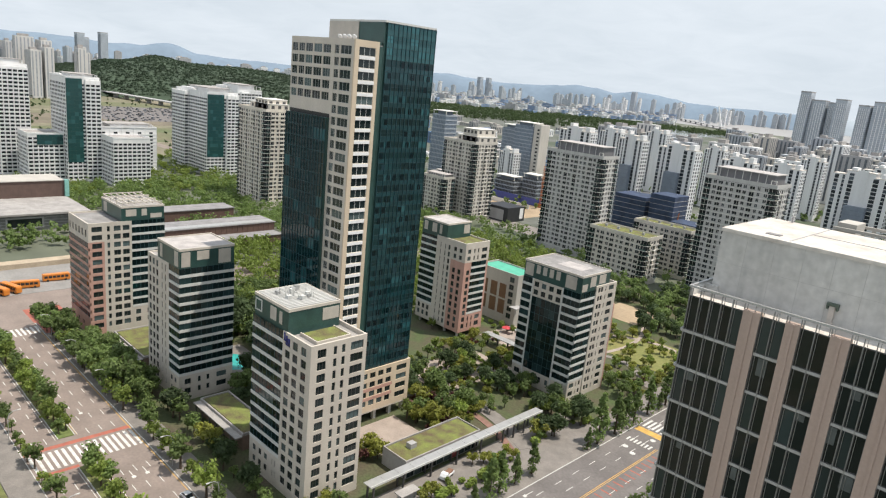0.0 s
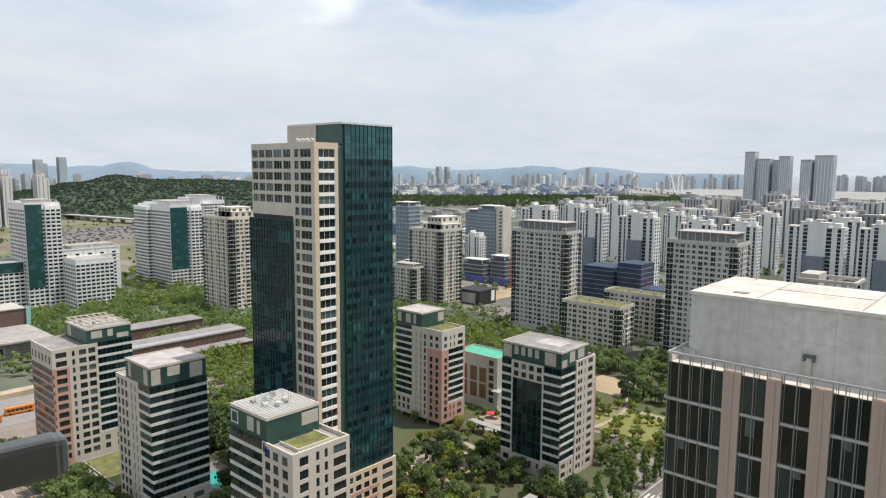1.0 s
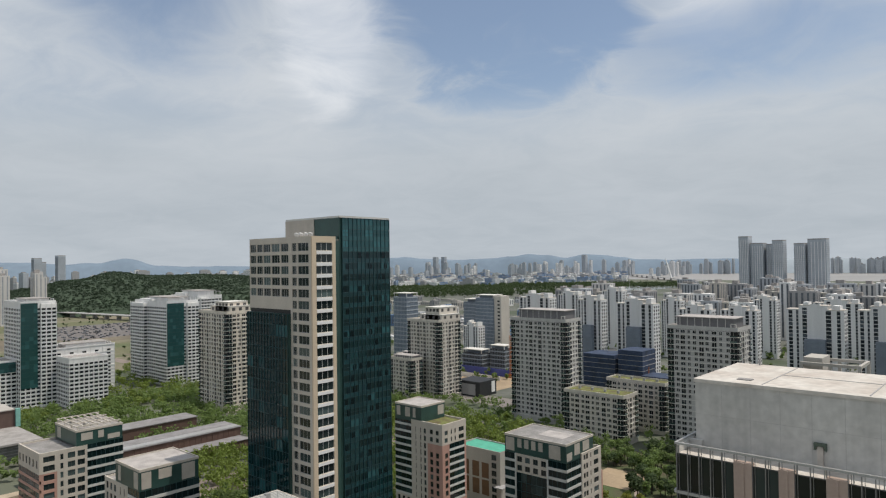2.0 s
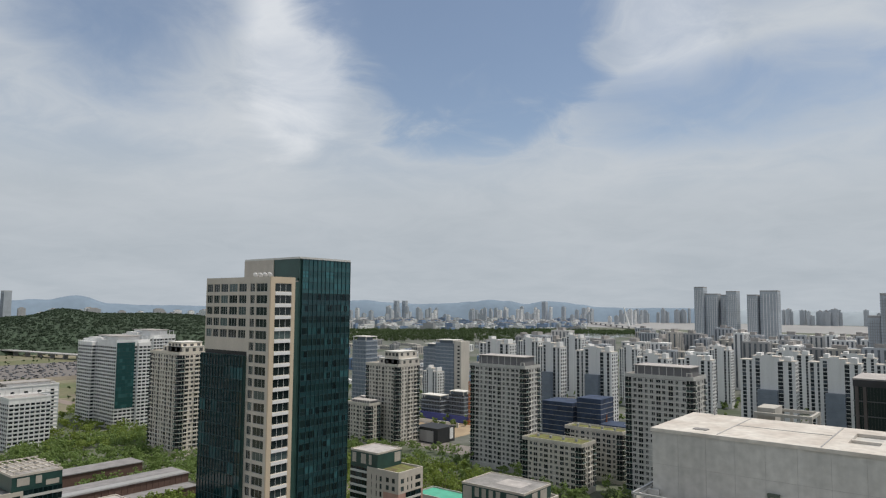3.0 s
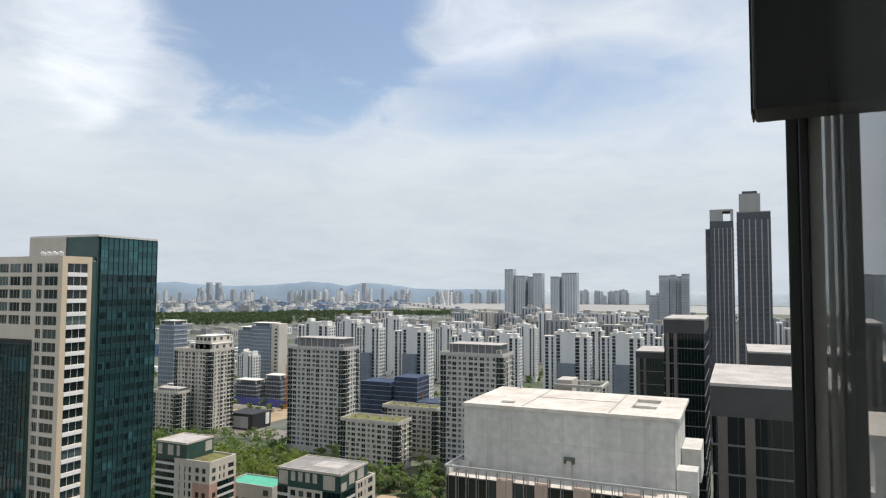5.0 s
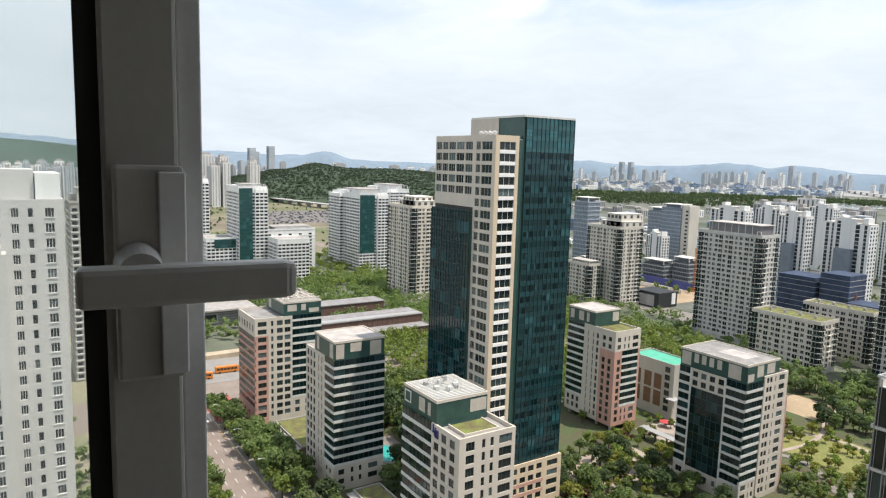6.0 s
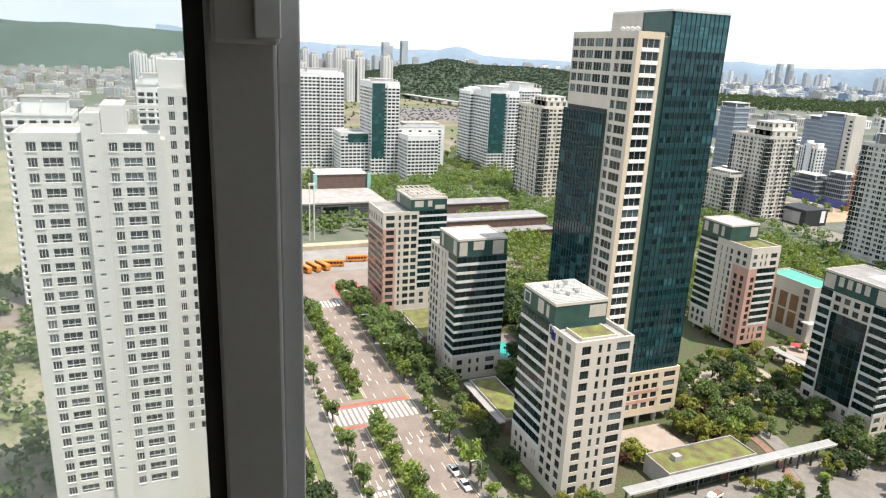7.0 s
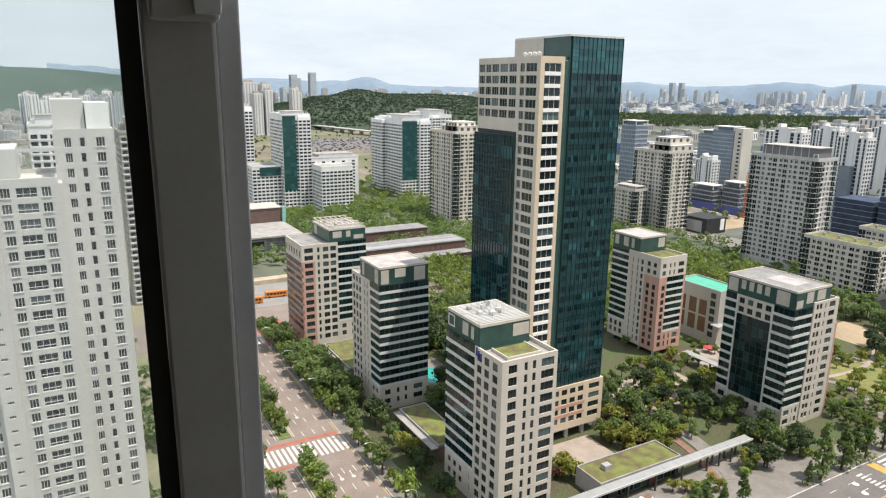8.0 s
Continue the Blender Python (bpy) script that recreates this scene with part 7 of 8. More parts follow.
def car(at, rz, paint, label, group="cars on the avenue"):
    c = new("car")
    tagged(c, label, "car", group)
    bm = bmesh.new()
    prism(bm, [(-2.25, 0.35), (-2.3, 0.75), (-2.1, 0.95), (-1.2, 1.0), (1.0, 0.98), (2.1, 0.8), (2.25, 0.55), (2.2, 0.3)], -0.9, 0.9)
    bmesh.ops.bevel(bm, geom=bm.edges[:], offset=0.06, segments=2, affect="EDGES")
    part("body", bm, paint, c)
    bm = bmesh.new()
    prism(bm, [(-1.9, 0.98), (-1.35, 1.42), (0.15, 1.44), (1.0, 0.98)], -0.76, 0.76)
    part("cabin_glass", bm, CARGLASS, c)
    bm = bmesh.new()
    prism(bm, [(-1.35, 1.42), (-1.2, 1.48), (0.05, 1.49), (0.15, 1.44)], -0.72, 0.72)
    part("roof", bm, paint, c)
    for x in (-1.4, 1.4):
        for y in (-0.82, 0.82):
            bm = bmesh.new()
            bmesh.ops.create_cone(bm, cap_ends=True, segments=16, radius1=0.33, radius2=0.33, depth=0.2, matrix=pose(x, y, 0.33, 90))
            wheel = part("wheel", bm, TYRE, c)
            bm = bmesh.new()
            bmesh.ops.create_cone(bm, cap_ends=True, segments=12, radius1=0.2, radius2=0.2, depth=0.22, matrix=pose(x, y, 0.33, 90))
            part("rim", bm, SLAB_GREY, wheel, "grey alloy rim")
    c.location, c.rotation_euler = at, (0, 0, radians(rz))
    return c


CAR_WHITE = material("white_car_paint", (0.75, 0.76, 0.77), 0.25, 0.02, 1.0)
CAR_GREY = material("grey_car_paint", (0.22, 0.23, 0.24), 0.25, 0.02, 1.0)
car((-133.2, 61.6, 0.02), 4, CAR_WHITE, "white saloon car on the avenue")
car((-126.9, 61.8, 0.02), 4, CAR_WHITE, "white car waiting behind another")
car((-117.6, 61.9, 0.02), 4, CAR_GREY, "grey estate car by the kerb")
car((-164.0, 216.0, 0.12), 60, CAR_GREY, "grey car parked in the rear court", "parked cars")
car((-160.5, 217.5, 0.12), 60, CAR_WHITE, "white car parked in the rear court", "parked cars")


def bus(at, rz, label):
    b = new("bus")
    tagged(b, label, "bus", "orange buses in the yard")
    bm = bmesh.new()
    prism(bm, [(-5.2, 0.4), (-5.25, 2.7), (-5.0, 3.1), (5.0, 3.1), (5.25, 2.6), (5.25, 0.4)], -1.2, 1.2)
    bmesh.ops.bevel(bm, geom=bm.edges[:], offset=0.12, segments=2, affect="EDGES")
    part("body", bm, BUS_ORANGE, b)
    for y in (-1.22, 1.18):
        for i in range(6):
            part_boxes("window", [(-4.6 + i * 1.55, -3.3 + i * 1.55, y, y + 0.04, 1.5, 2.5)], CARGLASS, b)
    for x in (-3.4, 3.4):
        for y in (-1.1, 1.1):
            bm = bmesh.new()
            bmesh.ops.create_cone(bm, cap_ends=True, segments=14, radius1=0.48, radius2=0.48, depth=0.26, matrix=pose(x, y, 0.48, 90))
            part("wheel", bm, TYRE, b)
    b.location, b.rotation_euler = at, (0, 0, radians(rz))
    return b


BUS_ORANGE = material("orange_bus_paint", (0.62, 0.21, 0.03), 0.35, 0.04, 1.0)
for i, (x, y, a) in enumerate(((-298, 52, 20), (-300, 56.5, 20), (-301, 61, 20), (-302, 65.5, 20), (-304, 71, 80), (-309, 84, 85))):
    bus((x, y, 0.02), a, "orange bus parked in the yard")
truck = new("pickup_truck")
tagged(truck, "small white pickup truck with a loaded bed", "truck")
bm = bmesh.new()
prism(bm, [(0.6, 0.5), (0.6, 1.9), (1.7, 1.9), (2.3, 1.2), (2.35, 0.5)], -0.85, 0.85)
part("cab", bm, CAR_WHITE, truck)
bm = bmesh.new()
prism(bm, [(-2.4, 0.6), (-2.4, 1.1), (0.55, 1.1), (0.55, 0.6)], -0.88, 0.88)
part("bed", bm, CAR_WHITE, truck)
part_boxes("load", [(-2.2, 0.3, -0.7, 0.7, 1.1, 1.45)], material("brown_load", (0.22, 0.12, 0.08), 0.9), truck)
part_boxes("windscreen", [(1.72, 1.8, -0.7, 0.7, 1.25, 1.75)], CARGLASS, truck)
for x in (-1.5, 1.6):
    for y in (-0.8, 0.8):
        bm = bmesh.new()
        bmesh.ops.create_cone(bm, cap_ends=True, segments=14, radius1=0.33, radius2=0.33, depth=0.2, matrix=pose(x, y, 0.33, 90))
        part("wheel", bm, TYRE, truck)
truck.location, truck.rotation_euler = (-103.6, 117.0, 0.06), (0, 0, radians(-75))
shelter = thing("garden_shelter", (-102.4, 102.5, 0.05), "small flat-roofed pale shelter in a planting bed", "shelter")
part_boxes("roof", [(-103.8, -101.0, 99.0, 105.0, 2.6, 2.85)], ROOF, shelter)
part_boxes("wall", [(-103.2, -101.6, 99.6, 104.4, 0.1, 2.6)], GREYWALL, shelter)
umb = thing("parasol", (-165.7, 219.1 - 3, 0.05), "red parasol in the rear court", "parasol")
bm = bmesh.new()
bmesh.ops.create_cone(bm, cap_ends=True, segments=8, radius1=2.2, radius2=0.05, depth=0.9, matrix=Matrix.Translation((-163.5, 212.0, 2.6)))
part("canopy", bm, material("red_canvas", (0.55, 0.06, 0.07), 0.8), umb)
part_boxes("pole", [(-163.54, -163.46, 211.96, 212.04, 0.05, 2.5)], GREYWALL, umb)


def street_lamp(x, y, side):
    b = thing("street_lamp", (x, y, 0.15), "grey street lamp with a curved arm", "street lamp", "street lamps")
    cu = bpy.data.curves.new("pole", "CURVE")
    cu.dimensions, cu.bevel_depth, cu.bevel_resolution = "3D", 0.09, 2
    sp = cu.splines.new("POLY")
    pts = [(0, 0, 0), (0, 0, 7.0), (0, 0.3 * side, 8.2), (0, 1.2 * side, 8.8), (0, 2.4 * side, 8.9)]
    sp.points.add(len(pts) - 1)
    for p, q in zip(sp.points, pts):
        p.co = (x + q[0], y + q[1], 0.15 + q[2], 1)
    cu.materials.append(SLAB_GREY)
    under(new("pole", cu), b)
    part_boxes("lamp_head", [(x - 0.15, x + 0.15, min(y + 2.2 * side, y + 3.0 * side), max(y + 2.2 * side, y + 3.0 * side), 8.95, 9.1)], BAND, b)


for x in (-245, -219, -193, -148, -124):
    street_lamp(x, 64.4, -1)
for x in (-232, -206, -180, -136, -112):
    street_lamp(x, 36.6, 1)

# ---------------------------------------------------------------- fields beyond the park
DULL_GRASS = material("dull_meadow", (0.105, 0.125, 0.055), 0.95, 0.2, 0.02, color2=(0.15, 0.14, 0.08))
FALLOW = material("fallow_earth", (0.20, 0.17, 0.12), 0.95, 0.2, 0.02)
sheet("field", -1500, -660, 60, 620, -0.04, material("rough_fields", (0.13, 0.135, 0.075), 0.95, 0.25, 0.012, color2=(0.215, 0.185, 0.13), scale2=0.06), "rough olive and brown fields", "field")
for i, (x0, x1, y0, y1, m) in enumerate(((-900, -760, 120, 420, DULL_GRASS), (-1060, -930, 200, 560, FALLOW), (-1300, -1180, 250, 600, DULL_GRASS), (-780, -700, 330, 520, FALLOW))):
    sheet("field_patch", x0, x1, y0, y1, 0.0 + i * 0.004, m, "patch of rough grass or bare earth", "field")
sheet("car_park", -1210, -980, 340, 560, 0.03, ASPHALT_DARK, "open car park crowded with cars", "car park")
r = random.Random(4)
rows_far = []
for i in range(420):
    x, y = -1205 + r.random() * 220, 345 + int(r.random() * 26) * 8.2
    rows_far.append((x, x + 4.2, y, y + 1.8, 0.03, 1.4))
tagged(new("parked_cars", box_mesh("parked_cars", rows_far, material("far_car_paint", (0.20, 0.21, 0.23), 0.3, 0.4, 0.15))), "rows of parked cars far off", "car", "", "stuff")
sheet("far_road", -1000, -660, 300, 312, 0.05, ASPHALT, "pale road across the fields", "road")
via = thing("viaduct", (-1300, 540, 0), "long concrete road viaduct across the plain", "viaduct")
bm = bmesh.new()
bmesh.ops.create_cube(bm, size=1, matrix=pose(-1330, 525, 8.5, 0, 0, 10) @ Matrix.Diagonal((900, 18, 1.6, 1)))
part("deck", bm, GREYWALL, via)
for i in range(24):
    q = pose(-1330, 525, 0, 0, 0, 10) @ Vector((-440 + i * 38, 0, 0))
    part_boxes("pier", [(q.x - 1.2, q.x + 1.2, q.y - 4, q.y + 4, 0, 7.7)], GREYWALL, via)
sheet("building_site", -400, -318, 400, 480, 0.03, SAND, "bare sandy building site", "building site")
sheet("car_lot", -330, -270, 372, 398, 0.03, PAVING, "small pale car lot by the site", "car park")
fence = thing("site_fence", (-360, 468, 0), "blue and white site hoarding", "fence")
part_boxes("hoarding", [(-405, -340, 470, 470.6, 0, 6)], material("blue_hoarding", (0.07, 0.09, 0.32), 0.6), fence)
part_boxes("hoarding_white", [(-392, -342, 452, 452.5, 0, 3.5)], WHITE, fence)
box = thing("showroom", (-321, 396, 0), "black cubic showroom with a white sign panel", "building")
core(box, -334, -312, 388, 408, 0, 11, material("black_cladding", (0.03, 0.032, 0.035), 0.6, 0.1, 0.4))
part_boxes("sign_panel", [fbox("+x", -312, 402, 406, 0, 0.2, 2, 10)], WHITE, box)
part_boxes("grey_panel", [fbox("-y", 388, -330, -316, 0, 0.2, 1, 9)], GREYWALL, box)


# ---------------------------------------------------------------- trees
nrng = np.random.RandomState(7)


def leaf_cloud(centres, radii, count, size, seed, squash=0.8):
    """Many small leaf sprays (bent quads) round the given clump centres: vertices and faces."""
    r = np.random.RandomState(seed)
    k = r.randint(0, len(centres), count)
    d = r.normal(size=(count, 3))
    d /= np.linalg.norm(d, axis=1)[:, None]
    rad = radii[k] * r.uniform(0.55, 1.05, count)
    p = centres[k] + d * rad[:, None] * np.array([1, 1, squash])
    nrm = d + r.normal(scale=0.55, size=(count, 3)) + np.array([0, 0, 0.35])
    nrm /= np.linalg.norm(nrm, axis=1)[:, None]
    a = np.cross(nrm, r.normal(size=(count, 3)))
    a /= np.linalg.norm(a, axis=1)[:, None]
    b = np.cross(nrm, a)
    s = size * r.uniform(0.6, 1.3, count)[:, None]
    v = np.stack([p - a * s - b * s * 0.7, p + a * s - b * s * 0.6 - nrm * s * 0.25, p + a * s * 0.9 + b * s * 0.7, p - a * s * 0.8 + b * s * 0.7 - nrm * s * 0.25], 1).reshape(-1, 3)
    f = np.arange(count * 4).reshape(-1, 4)
    return v, f


def mesh_of(name, v, f, mat):
    me = bpy.data.meshes.new(name)
    me.from_pydata(v.tolist(), [], f.tolist())
    me.materials.append(mat)
    return me


def tree_model(name, label, mat, height, spread, seed, conifer=False, leaves=420, size=0.34):
    """A tree at the origin: tapered trunk with limbs and a crown of leaf sprays in uneven clumps."""
    r = np.random.RandomState(seed)
    t = new(name)
    tagged(t, label, "tree")
    bm = bmesh.new()
    bmesh.ops.create_cone(bm, cap_ends=True, segments=7, radius1=0.16 + 0.012 * height, radius2=0.05, depth=height * 0.8, matrix=Matrix.Translation((0, 0, height * 0.4)))
    if not conifer:
        for i in range(5):
            m = Matrix.Translation((0, 0, height * (0.3 + 0.07 * i))) @ pose(0, 0, 0, 40 + 10 * (i % 2), 0, 72 * i + 20) @ Matrix.Translation((0, 0, height * 0.16))
            bmesh.ops.create_cone(bm, cap_ends=True, segments=5, radius1=0.07, radius2=0.02, depth=height * 0.32, matrix=m)
    part("trunk", bm, BARK, t)
    if conifer:
        n = 26
        z = r.uniform(0.12, 0.98, n)
        a = r.uniform(0, 6.28, n)
        w = spread * (1.02 - z) * r.uniform(0.35, 0.75, n)
        c = np.stack([np.cos(a) * w, np.sin(a) * w, z * height], 1)
        rad = spread * (1.1 - z) * 0.42 + 0.25
    else:
        n = 15
        d = r.normal(size=(n, 3))
        d /= np.linalg.norm(d, axis=1)[:, None]
        q = r.uniform(0.3, 0.75, n)[:, None]
        c = d * q * np.array([spread, spread, height * 0.30]) + np.array([0, 0, height * 0.62])
        rad = spread * r.uniform(0.30, 0.55, n)
    v, f = leaf_cloud(c, rad, leaves, size, seed + 50)
    ob = new("crown", mesh_of("crown", v, f, mat))
    ob.parent = t
    return t


MODELS = {
    "street": tree_model("street_tree", "young leafy street tree with fresh green crown", LEAF_A, 6.5, 2.3, 1, leaves=480, size=0.27),
    "street2": tree_model("street_tree", "leafy street tree with uneven green crown", LEAF_B, 7.2, 2.5, 2, leaves=500, size=0.27),
    "broad": tree_model("broadleaf_tree", "broad green tree among the planting", LEAF_B, 9.0, 3.6, 3, leaves=1000, size=0.33),
    "yellow": tree_model("broadleaf_tree", "yellow-green tree in spring leaf", LEAF_D, 6.0, 2.6, 4, leaves=640, size=0.27),
    "pine": tree_model("pine_tree", "dark spreading pine in the shade", LEAF_C, 8.0, 3.4, 5, leaves=900, size=0.32),
    "cone": tree_model("conifer_tree", "green cone-shaped dawn redwood by the kerb", LEAF_B, 10.5, 2.9, 6, True, leaves=1000, size=0.29),
    "red": tree_model("maple_shrub", "small maroon-leaved maple shrub in planting", LEAF_RED, 4.0, 1.8, 7, leaves=260, size=0.28),
    "shrub": tree_model("round_shrub", "low rounded green shrub in a bed", LEAF_A, 2.4, 1.6, 8, leaves=240, size=0.26),
}
FIRST = dict.fromkeys(MODELS, True)
trng = random.Random(17)


def plant(kind, x, y, z=0.0, s=None, group="street trees"):
    s = 1.22 * (s or trng.uniform(0.85, 1.2))
    ob = MODELS[kind]
    m = pose(x, y, z, 0, 0, trng.uniform(0, 360))
    if FIRST[kind]:
        FIRST[kind] = False
        ob["group"] = group
        ob.matrix_basis = m
        ob.scale = (s, s, s)
        return ob
    c = copy_thing(ob, m)
    c.scale = (s, s, s * trng.uniform(0.92, 1.08))
    c["group"] = group
    return c


def row(kinds, x0, x1, y, step, z=0.15, jitter=1.6, group="street trees", scale=None, along="x"):
    u = x0
    while u < x1:
        a, b = u + trng.uniform(-jitter, jitter), y + trng.uniform(-0.5, 0.5)
        if along == "x":
            plant(trng.choice(kinds), a, b, z, scale and scale * trng.choice((0.62, 0.85, 1.0, 1.1, 1.25)) * trng.uniform(0.92, 1.08), group)
        else:
            plant(trng.choice(kinds), b, a, z, scale and scale * trng.choice((0.62, 0.85, 1.0, 1.1, 1.25)) * trng.uniform(0.92, 1.08), group)
        u += step


def scatter(kinds, x0, x1, y0, y1, n, z=0.0, group="trees of the office quarter", keep=lambda x, y: True, scale=None):
    made = 0
    for _ in range(n * 6):
        x, y = trng.uniform(x0, x1), trng.uniform(y0, y1)
        if keep(x, y):
            plant(trng.choice(kinds), x, y, z, scale and scale * trng.uniform(0.8, 1.2), group)
            made += 1
            if made >= n:
                break


def free(x, y):
    if -140 < x < -112 and 78 < y < 97 or -203 < x < -176 and 78 < y < 98 or -262 < x < -237 and 73 < y < 104:
        return False
    if -198 < x < -168 and 187 < y < 205 or -137 < x < -109 and 178 < y < 203 or -169 < x < -134 and 103 < y < 135:
        return False
    if -119.5 < x < -104 and 92 < y < 162 or -170 < x < -143 and 78 < y < 91 or -230 < x < -203 and 77 < y < 93:
        return False
    if -137 < x < -119 and 109 < y < 128 or -209 < x < -183 and 96 < y < 116 or -190 < x < -165 and 217 < y < 234:
        return False
    return True


# planting beds with low shrubs
scatter(["shrub", "shrub", "yellow", "red"], -140, -119, 128, 150, 40, keep=lambda x, y: free(x, y), scale=0.6, group="bed shrubs")
scatter(["shrub", "shrub", "yellow"], -168, -138, 136, 186, 46, keep=lambda x, y: free(x, y), scale=0.65, group="bed shrubs")
scatter(["shrub", "yellow", "street"], -150, -97, 204, 262, 60, keep=lambda x, y: free(x, y), scale=0.6, group="bed shrubs")
scatter(["shrub", "yellow"], -104, -98, 104, 140, 16, keep=lambda x, y: free(x, y), scale=0.6, group="bed shrubs")
# the avenue
scatter(["shrub", "shrub", "yellow", "street", "red"], -168, -138, 134, 200, 90, keep=free, scale=0.5, group="bed shrubs")
scatter(["shrub", "shrub", "yellow", "street2"], -140, -100, 128, 178, 80, keep=free, scale=0.5, group="bed shrubs")
scatter(["shrub", "street", "pine"], -234, -172, 100, 134, 60, keep=free, scale=0.6, group="bed shrubs")
scatter(["shrub", "yellow", "street"], -204, -142, 186, 216, 40, keep=free, scale=0.6, group="bed shrubs")
row(["street", "street2"], -252, -176, 47.6, 4.6, 0.18, group="median trees", scale=0.85)
row(["street", "street2"], -250, -178, 49.6, 6.4, 0.18, group="median trees", scale=0.75)
row(["street", "street2"], -158, -64, 47.9, 4.8, 0.18, group="median trees", scale=0.9)
row(["street", "street2"], -156, -64, 49.6, 7.2, 0.18, group="median trees", scale=0.75)
row(["street", "street2"], -256, -62, 38.2, 5.4, 0.15, group="kerb trees", scale=0.7)
row(["street", "street2", "broad"], -256, -180, 65.2, 4.4, 0.15, group="kerb trees", scale=1.0)
row(["street2", "broad"], -250, -176, 69.5, 4.6, 0.15, group="kerb trees", scale=0.95)
row(["street", "street2", "shrub"], -166, -98, 65.4, 5.0, 0.15, group="kerb trees", scale=0.95)
row(["street2", "pine", "yellow"], -176, -140, 75.0, 4.2, 0.0, scale=0.85)
row(["pine", "broad"], -236, -182, 75.0, 5.5, 0.0, scale=0.8)
row(["pine", "street2"], -140, -114, 73.5, 5.5, 0.0, scale=0.7)
row(["cone", "pine"], -150, -62, 26.0, 4.6, 0.0, group="verge conifers", scale=0.85)
row(["broad", "pine"], -240, -150, 24.0, 6.0, 0.0, group="verge trees", scale=0.8)
row(["shrub", "yellow", "red"], -112, -100, 80.0, 2.4, 0.0, scale=0.9)
row(["broad", "yellow"], -111, -99, 84.5, 4.0, 0.0, scale=0.8)
# the side road
row(["cone"], 112, 142, -90.6, 6.2, 0.15, group="kerb conifers", scale=0.85, along="y")
row(["cone"], 160, 232, -89.6, 7.0, 0.15, group="kerb conifers", scale=0.95, along="y")
row(["cone", "street2"], 110, 330, -61.5, 5.0, 0.0, group="far kerb conifers", scale=0.9, along="y")
row(["shrub"], 104, 130, -97.0, 3.2, 0.1, scale=0.9, along="y")


scatter(["street", "yellow", "street2", "red", "shrub"], -140, -121, 128, 148, 26, keep=free)
scatter(["pine", "street", "street2"], -136, -102, 164, 179, 24, keep=free, scale=0.8)
scatter(["shrub", "yellow", "pine"], -104, -98, 146, 178, 10, keep=free, scale=0.8)
scatter(["street2", "pine", "yellow", "street"], -168, -138, 136, 178, 34, keep=free, scale=0.8)
scatter(["pine", "broad"], -182, -144, 92, 104, 18, keep=free, scale=0.8)
scatter(["pine"], -236, -172, 104, 132, 34, keep=free, scale=1.15)
scatter(["yellow", "street"], -150, -137, 205, 216, 6, keep=free)
scatter(["broad", "street", "red"], -110, -98, 200, 222, 14, keep=free, scale=0.6)
scatter(["yellow", "street", "shrub", "yellow"], -150, -96, 205, 262, 60, keep=free, scale=0.5)
scatter(["broad", "pine", "street2"], -165, -96, 264, 325, 80, keep=lambda x, y: free(x, y) and not (-161 < x < -137 and 271 < y < 297), scale=0.9)
scatter(["shrub", "red", "yellow"], -136, -112, 98, 109, 22, keep=free, scale=0.7)
scatter(["shrub", "yellow"], -128, -119, 108, 124, 5, keep=free, scale=0.8)
scatter(["street", "yellow"], -330, -297, 96, 112, 8, scale=0.9)


def forest(name, label, spots, mat, height, seed, leaves=34, size=1.0, pts=6):
    """A far wood as one mesh of leaf sprays, tree by tree."""
    r = np.random.RandomState(seed)
    spots = np.array(spots)
    vs, fs, off = [], [], 0
    n = len(spots)
    h = height * r.uniform(0.7, 1.25, n)
    cs, rs = [], []
    for j in range(pts):
        d = r.normal(size=(n, 3)) * np.array([0.2, 0.2, 0.17])
        cs.append(np.stack([spots[:, 0] + d[:, 0] * h, spots[:, 1] + d[:, 1] * h, h * (0.55 + d[:, 2])], 1))
        rs.append(h * r.uniform(0.16, 0.28, n))
    v, f = leaf_cloud(np.concatenate(cs), np.concatenate(rs), n * leaves, size, seed + 1)
    return tagged(new(name, mesh_of(name, v, f, mat)), label, "trees", "", "stuff")


def spots_in(x0, x1, y0, y1, n, seed, keep=lambda x, y: True):
    r = random.Random(seed)
    out = []
    while len(out) < n:
        x, y = r.uniform(x0, x1), r.uniform(y0, y1)
        if keep(x, y):
            out.append((x, y))
    return out


def wood_strip(a0, a1, d0, d1, n):
    r, pick = random.Random(9), fan(a0, a1, d0, d1)
    return [pick(r) for _ in range(n)]


def clear(x, y):
    if -356 < x < -306 and 98 < y < 214 or -402 < x < -380 and 116 < y < 210 or -445 < x < -395 and 38 < y < 130:
        return False
    if -262 < x < -235 and 70 < y < 105:
        return False
    for a in ((-455, -408, 240, 280), (-605, -538, 262, 298), (-575, -510, 130, 212), (-595, -540, 100, 184), (-640, -585, 314, 346), (-592, -560, 184, 235), (-200, -162, 185, 236), (-205, -165, 330, 350), (-202, -160, 366, 384), (-260, -214, 350, 372), (-364, -326, 361, 390), (-154, -112, 345, 368)):
        if a[0] < x < a[1] and a[2] < y < a[3]:
            return False
    return True


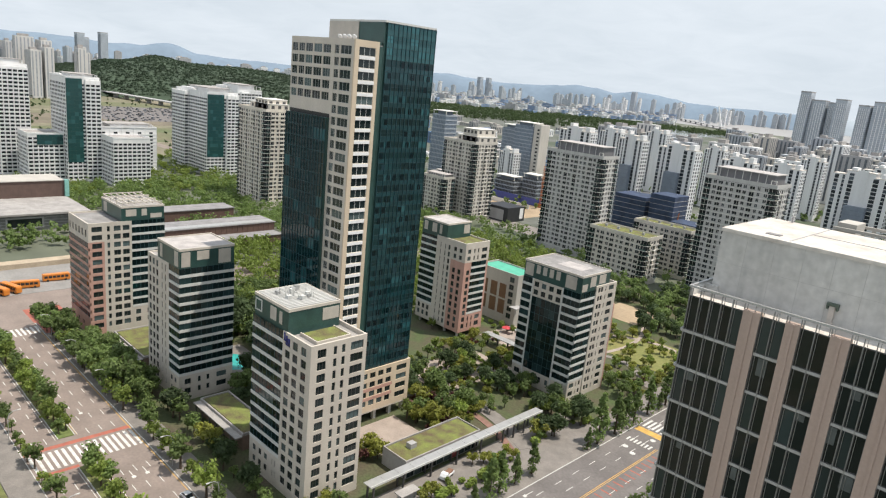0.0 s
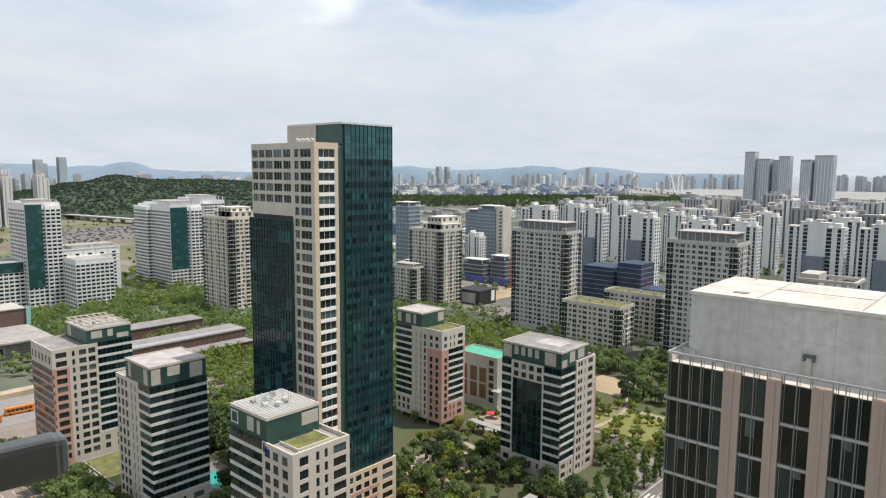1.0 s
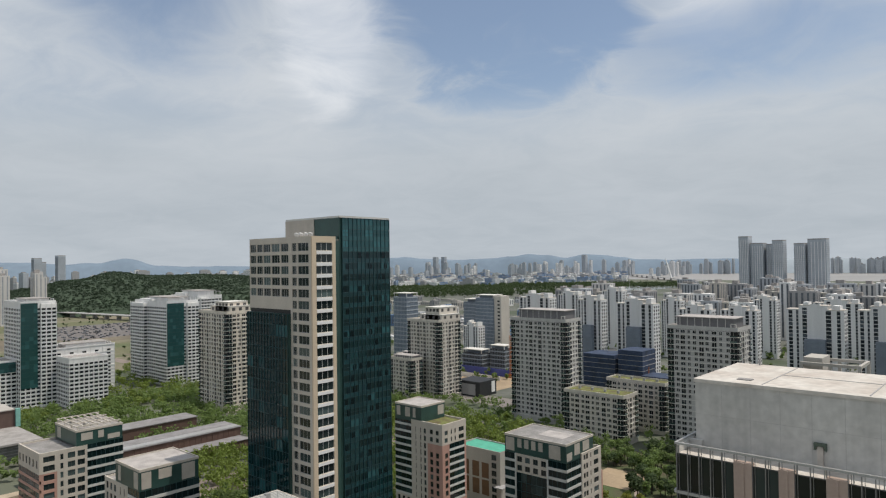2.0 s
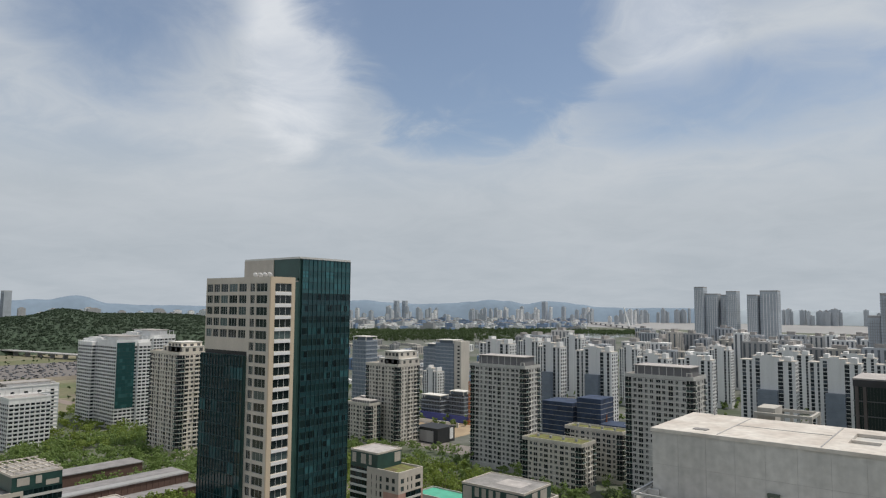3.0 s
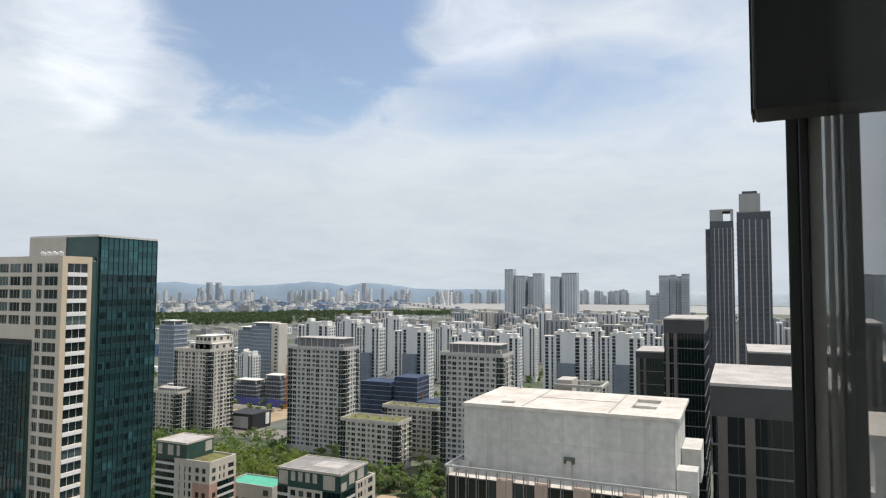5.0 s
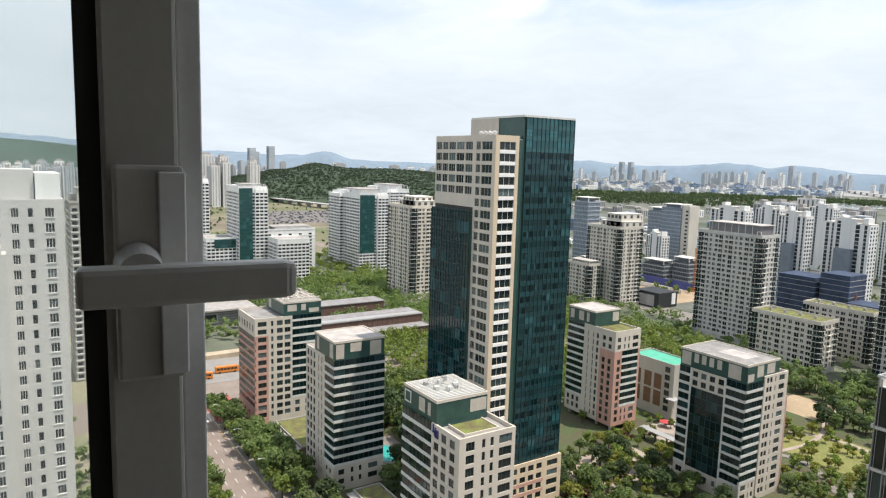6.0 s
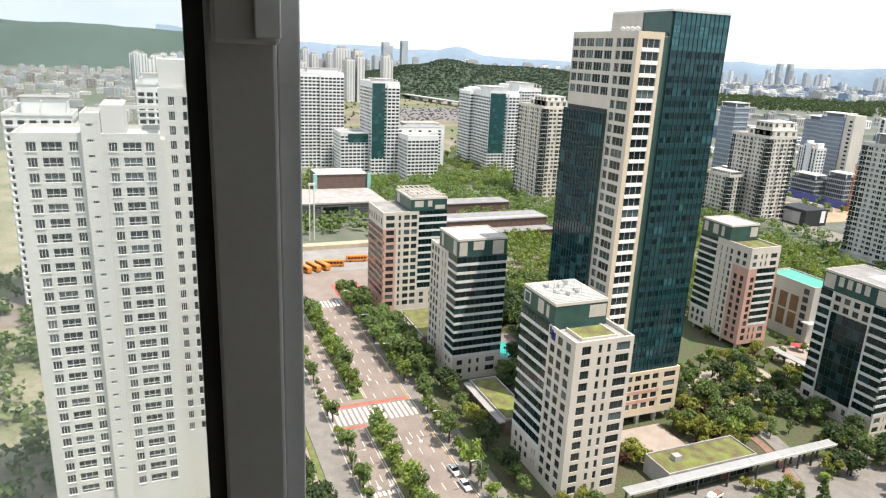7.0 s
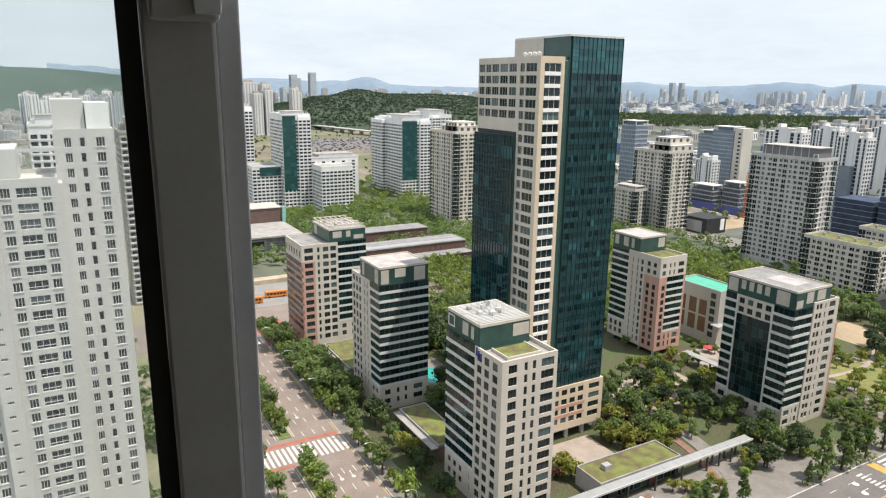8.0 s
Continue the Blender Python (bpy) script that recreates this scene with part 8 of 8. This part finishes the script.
forest("park_trees", "bright green park woods behind the tower", spots_in(-330, -200, 135, 330, 620, 1, clear), LEAF_A, 8.0, 71, size=0.5, leaves=90)
forest("park_trees", "green park woods before the white towers", spots_in(-510, -330, 132, 360, 900, 2, clear), LEAF_B, 8.0, 72, size=0.55, leaves=80)
forest("park_trees", "bright trees among the white towers", spots_in(-660, -470, 90, 380, 520, 3, clear), LEAF_A, 8.0, 73, size=0.6, leaves=64)
forest("street_woods", "trees along streets past the offices", spots_in(-330, -100, 300, 440, 360, 4, lambda x, y: clear(x, y) and not (-345 < x < -262 and 368 < y < 482)), LEAF_B, 8.0, 74, size=0.55, leaves=70)
forest("street_woods", "scattered trees between far apartment blocks", spots_in(-620, 60, 440, 1200, 900, 5), LEAF_B, 8.0, 75, size=1.4, leaves=16)
forest("park_trees", "dense green trees behind the avenue blocks", spots_in(-260, -203, 106, 200, 260, 16, lambda x, y: not (-210 < x < -182 and 95 < y < 117)), LEAF_B, 8.5, 81, size=0.5, leaves=90)
forest("park_trees", "trees along the street before the brown hall", spots_in(-324, -297, 108, 330, 170, 17), LEAF_A, 8.0, 82, size=0.5, leaves=90)
forest("park_trees", "trees behind the low halls", spots_in(-500, -360, 44, 135, 160, 6, clear), LEAF_B, 7.0, 76, size=0.85, leaves=34)
forest("field_scrub", "scrub and hedges over the fields", spots_in(-1480, -640, 60, 640, 620, 7, lambda x, y: not (-1215 < x < -975 and 335 < y < 565)), LEAF_C, 4.0, 77, size=0.8, leaves=26)
forest("verge_woods", "trees below the white apartment block", spots_in(-330, -130, -120, 20, 420, 8, lambda x, y: not (-140 < x < -112 and -24 < y < 12) and not (-350 < x < -278 and -56 < y < 40)), LEAF_B, 7.0, 78, size=0.8, leaves=34)
forest("river_woods", "dark wood strip before the far city", wood_strip(36, 50, 1850, 2600, 1300) + wood_strip(22, 37, 2420, 2720, 900) + wood_strip(29, 37, 1900, 2350, 300), LEAF_C, 13.0, 79, size=2.0, leaves=18)


# the wood on the hill, crown by crown
hr = random.Random(41)
hv = [hr.choice(tops_of["wooded_hill"]) for _ in range(15000)]
hc = np.array([(p.x + hr.uniform(-5, 5), p.y + hr.uniform(-5, 5), p.z + hr.uniform(-1.5, 0.5)) for p in hv])
v, f = leaf_cloud(hc, np.array([hr.uniform(2.6, 4.6) for _ in hv]), len(hv) * 15, 1.3, 91)
tagged(new("hill_canopy", mesh_of("hill_canopy", v, f, HILL_LEAF)), "dark tree canopy covering the hill", "trees", "", "stuff")
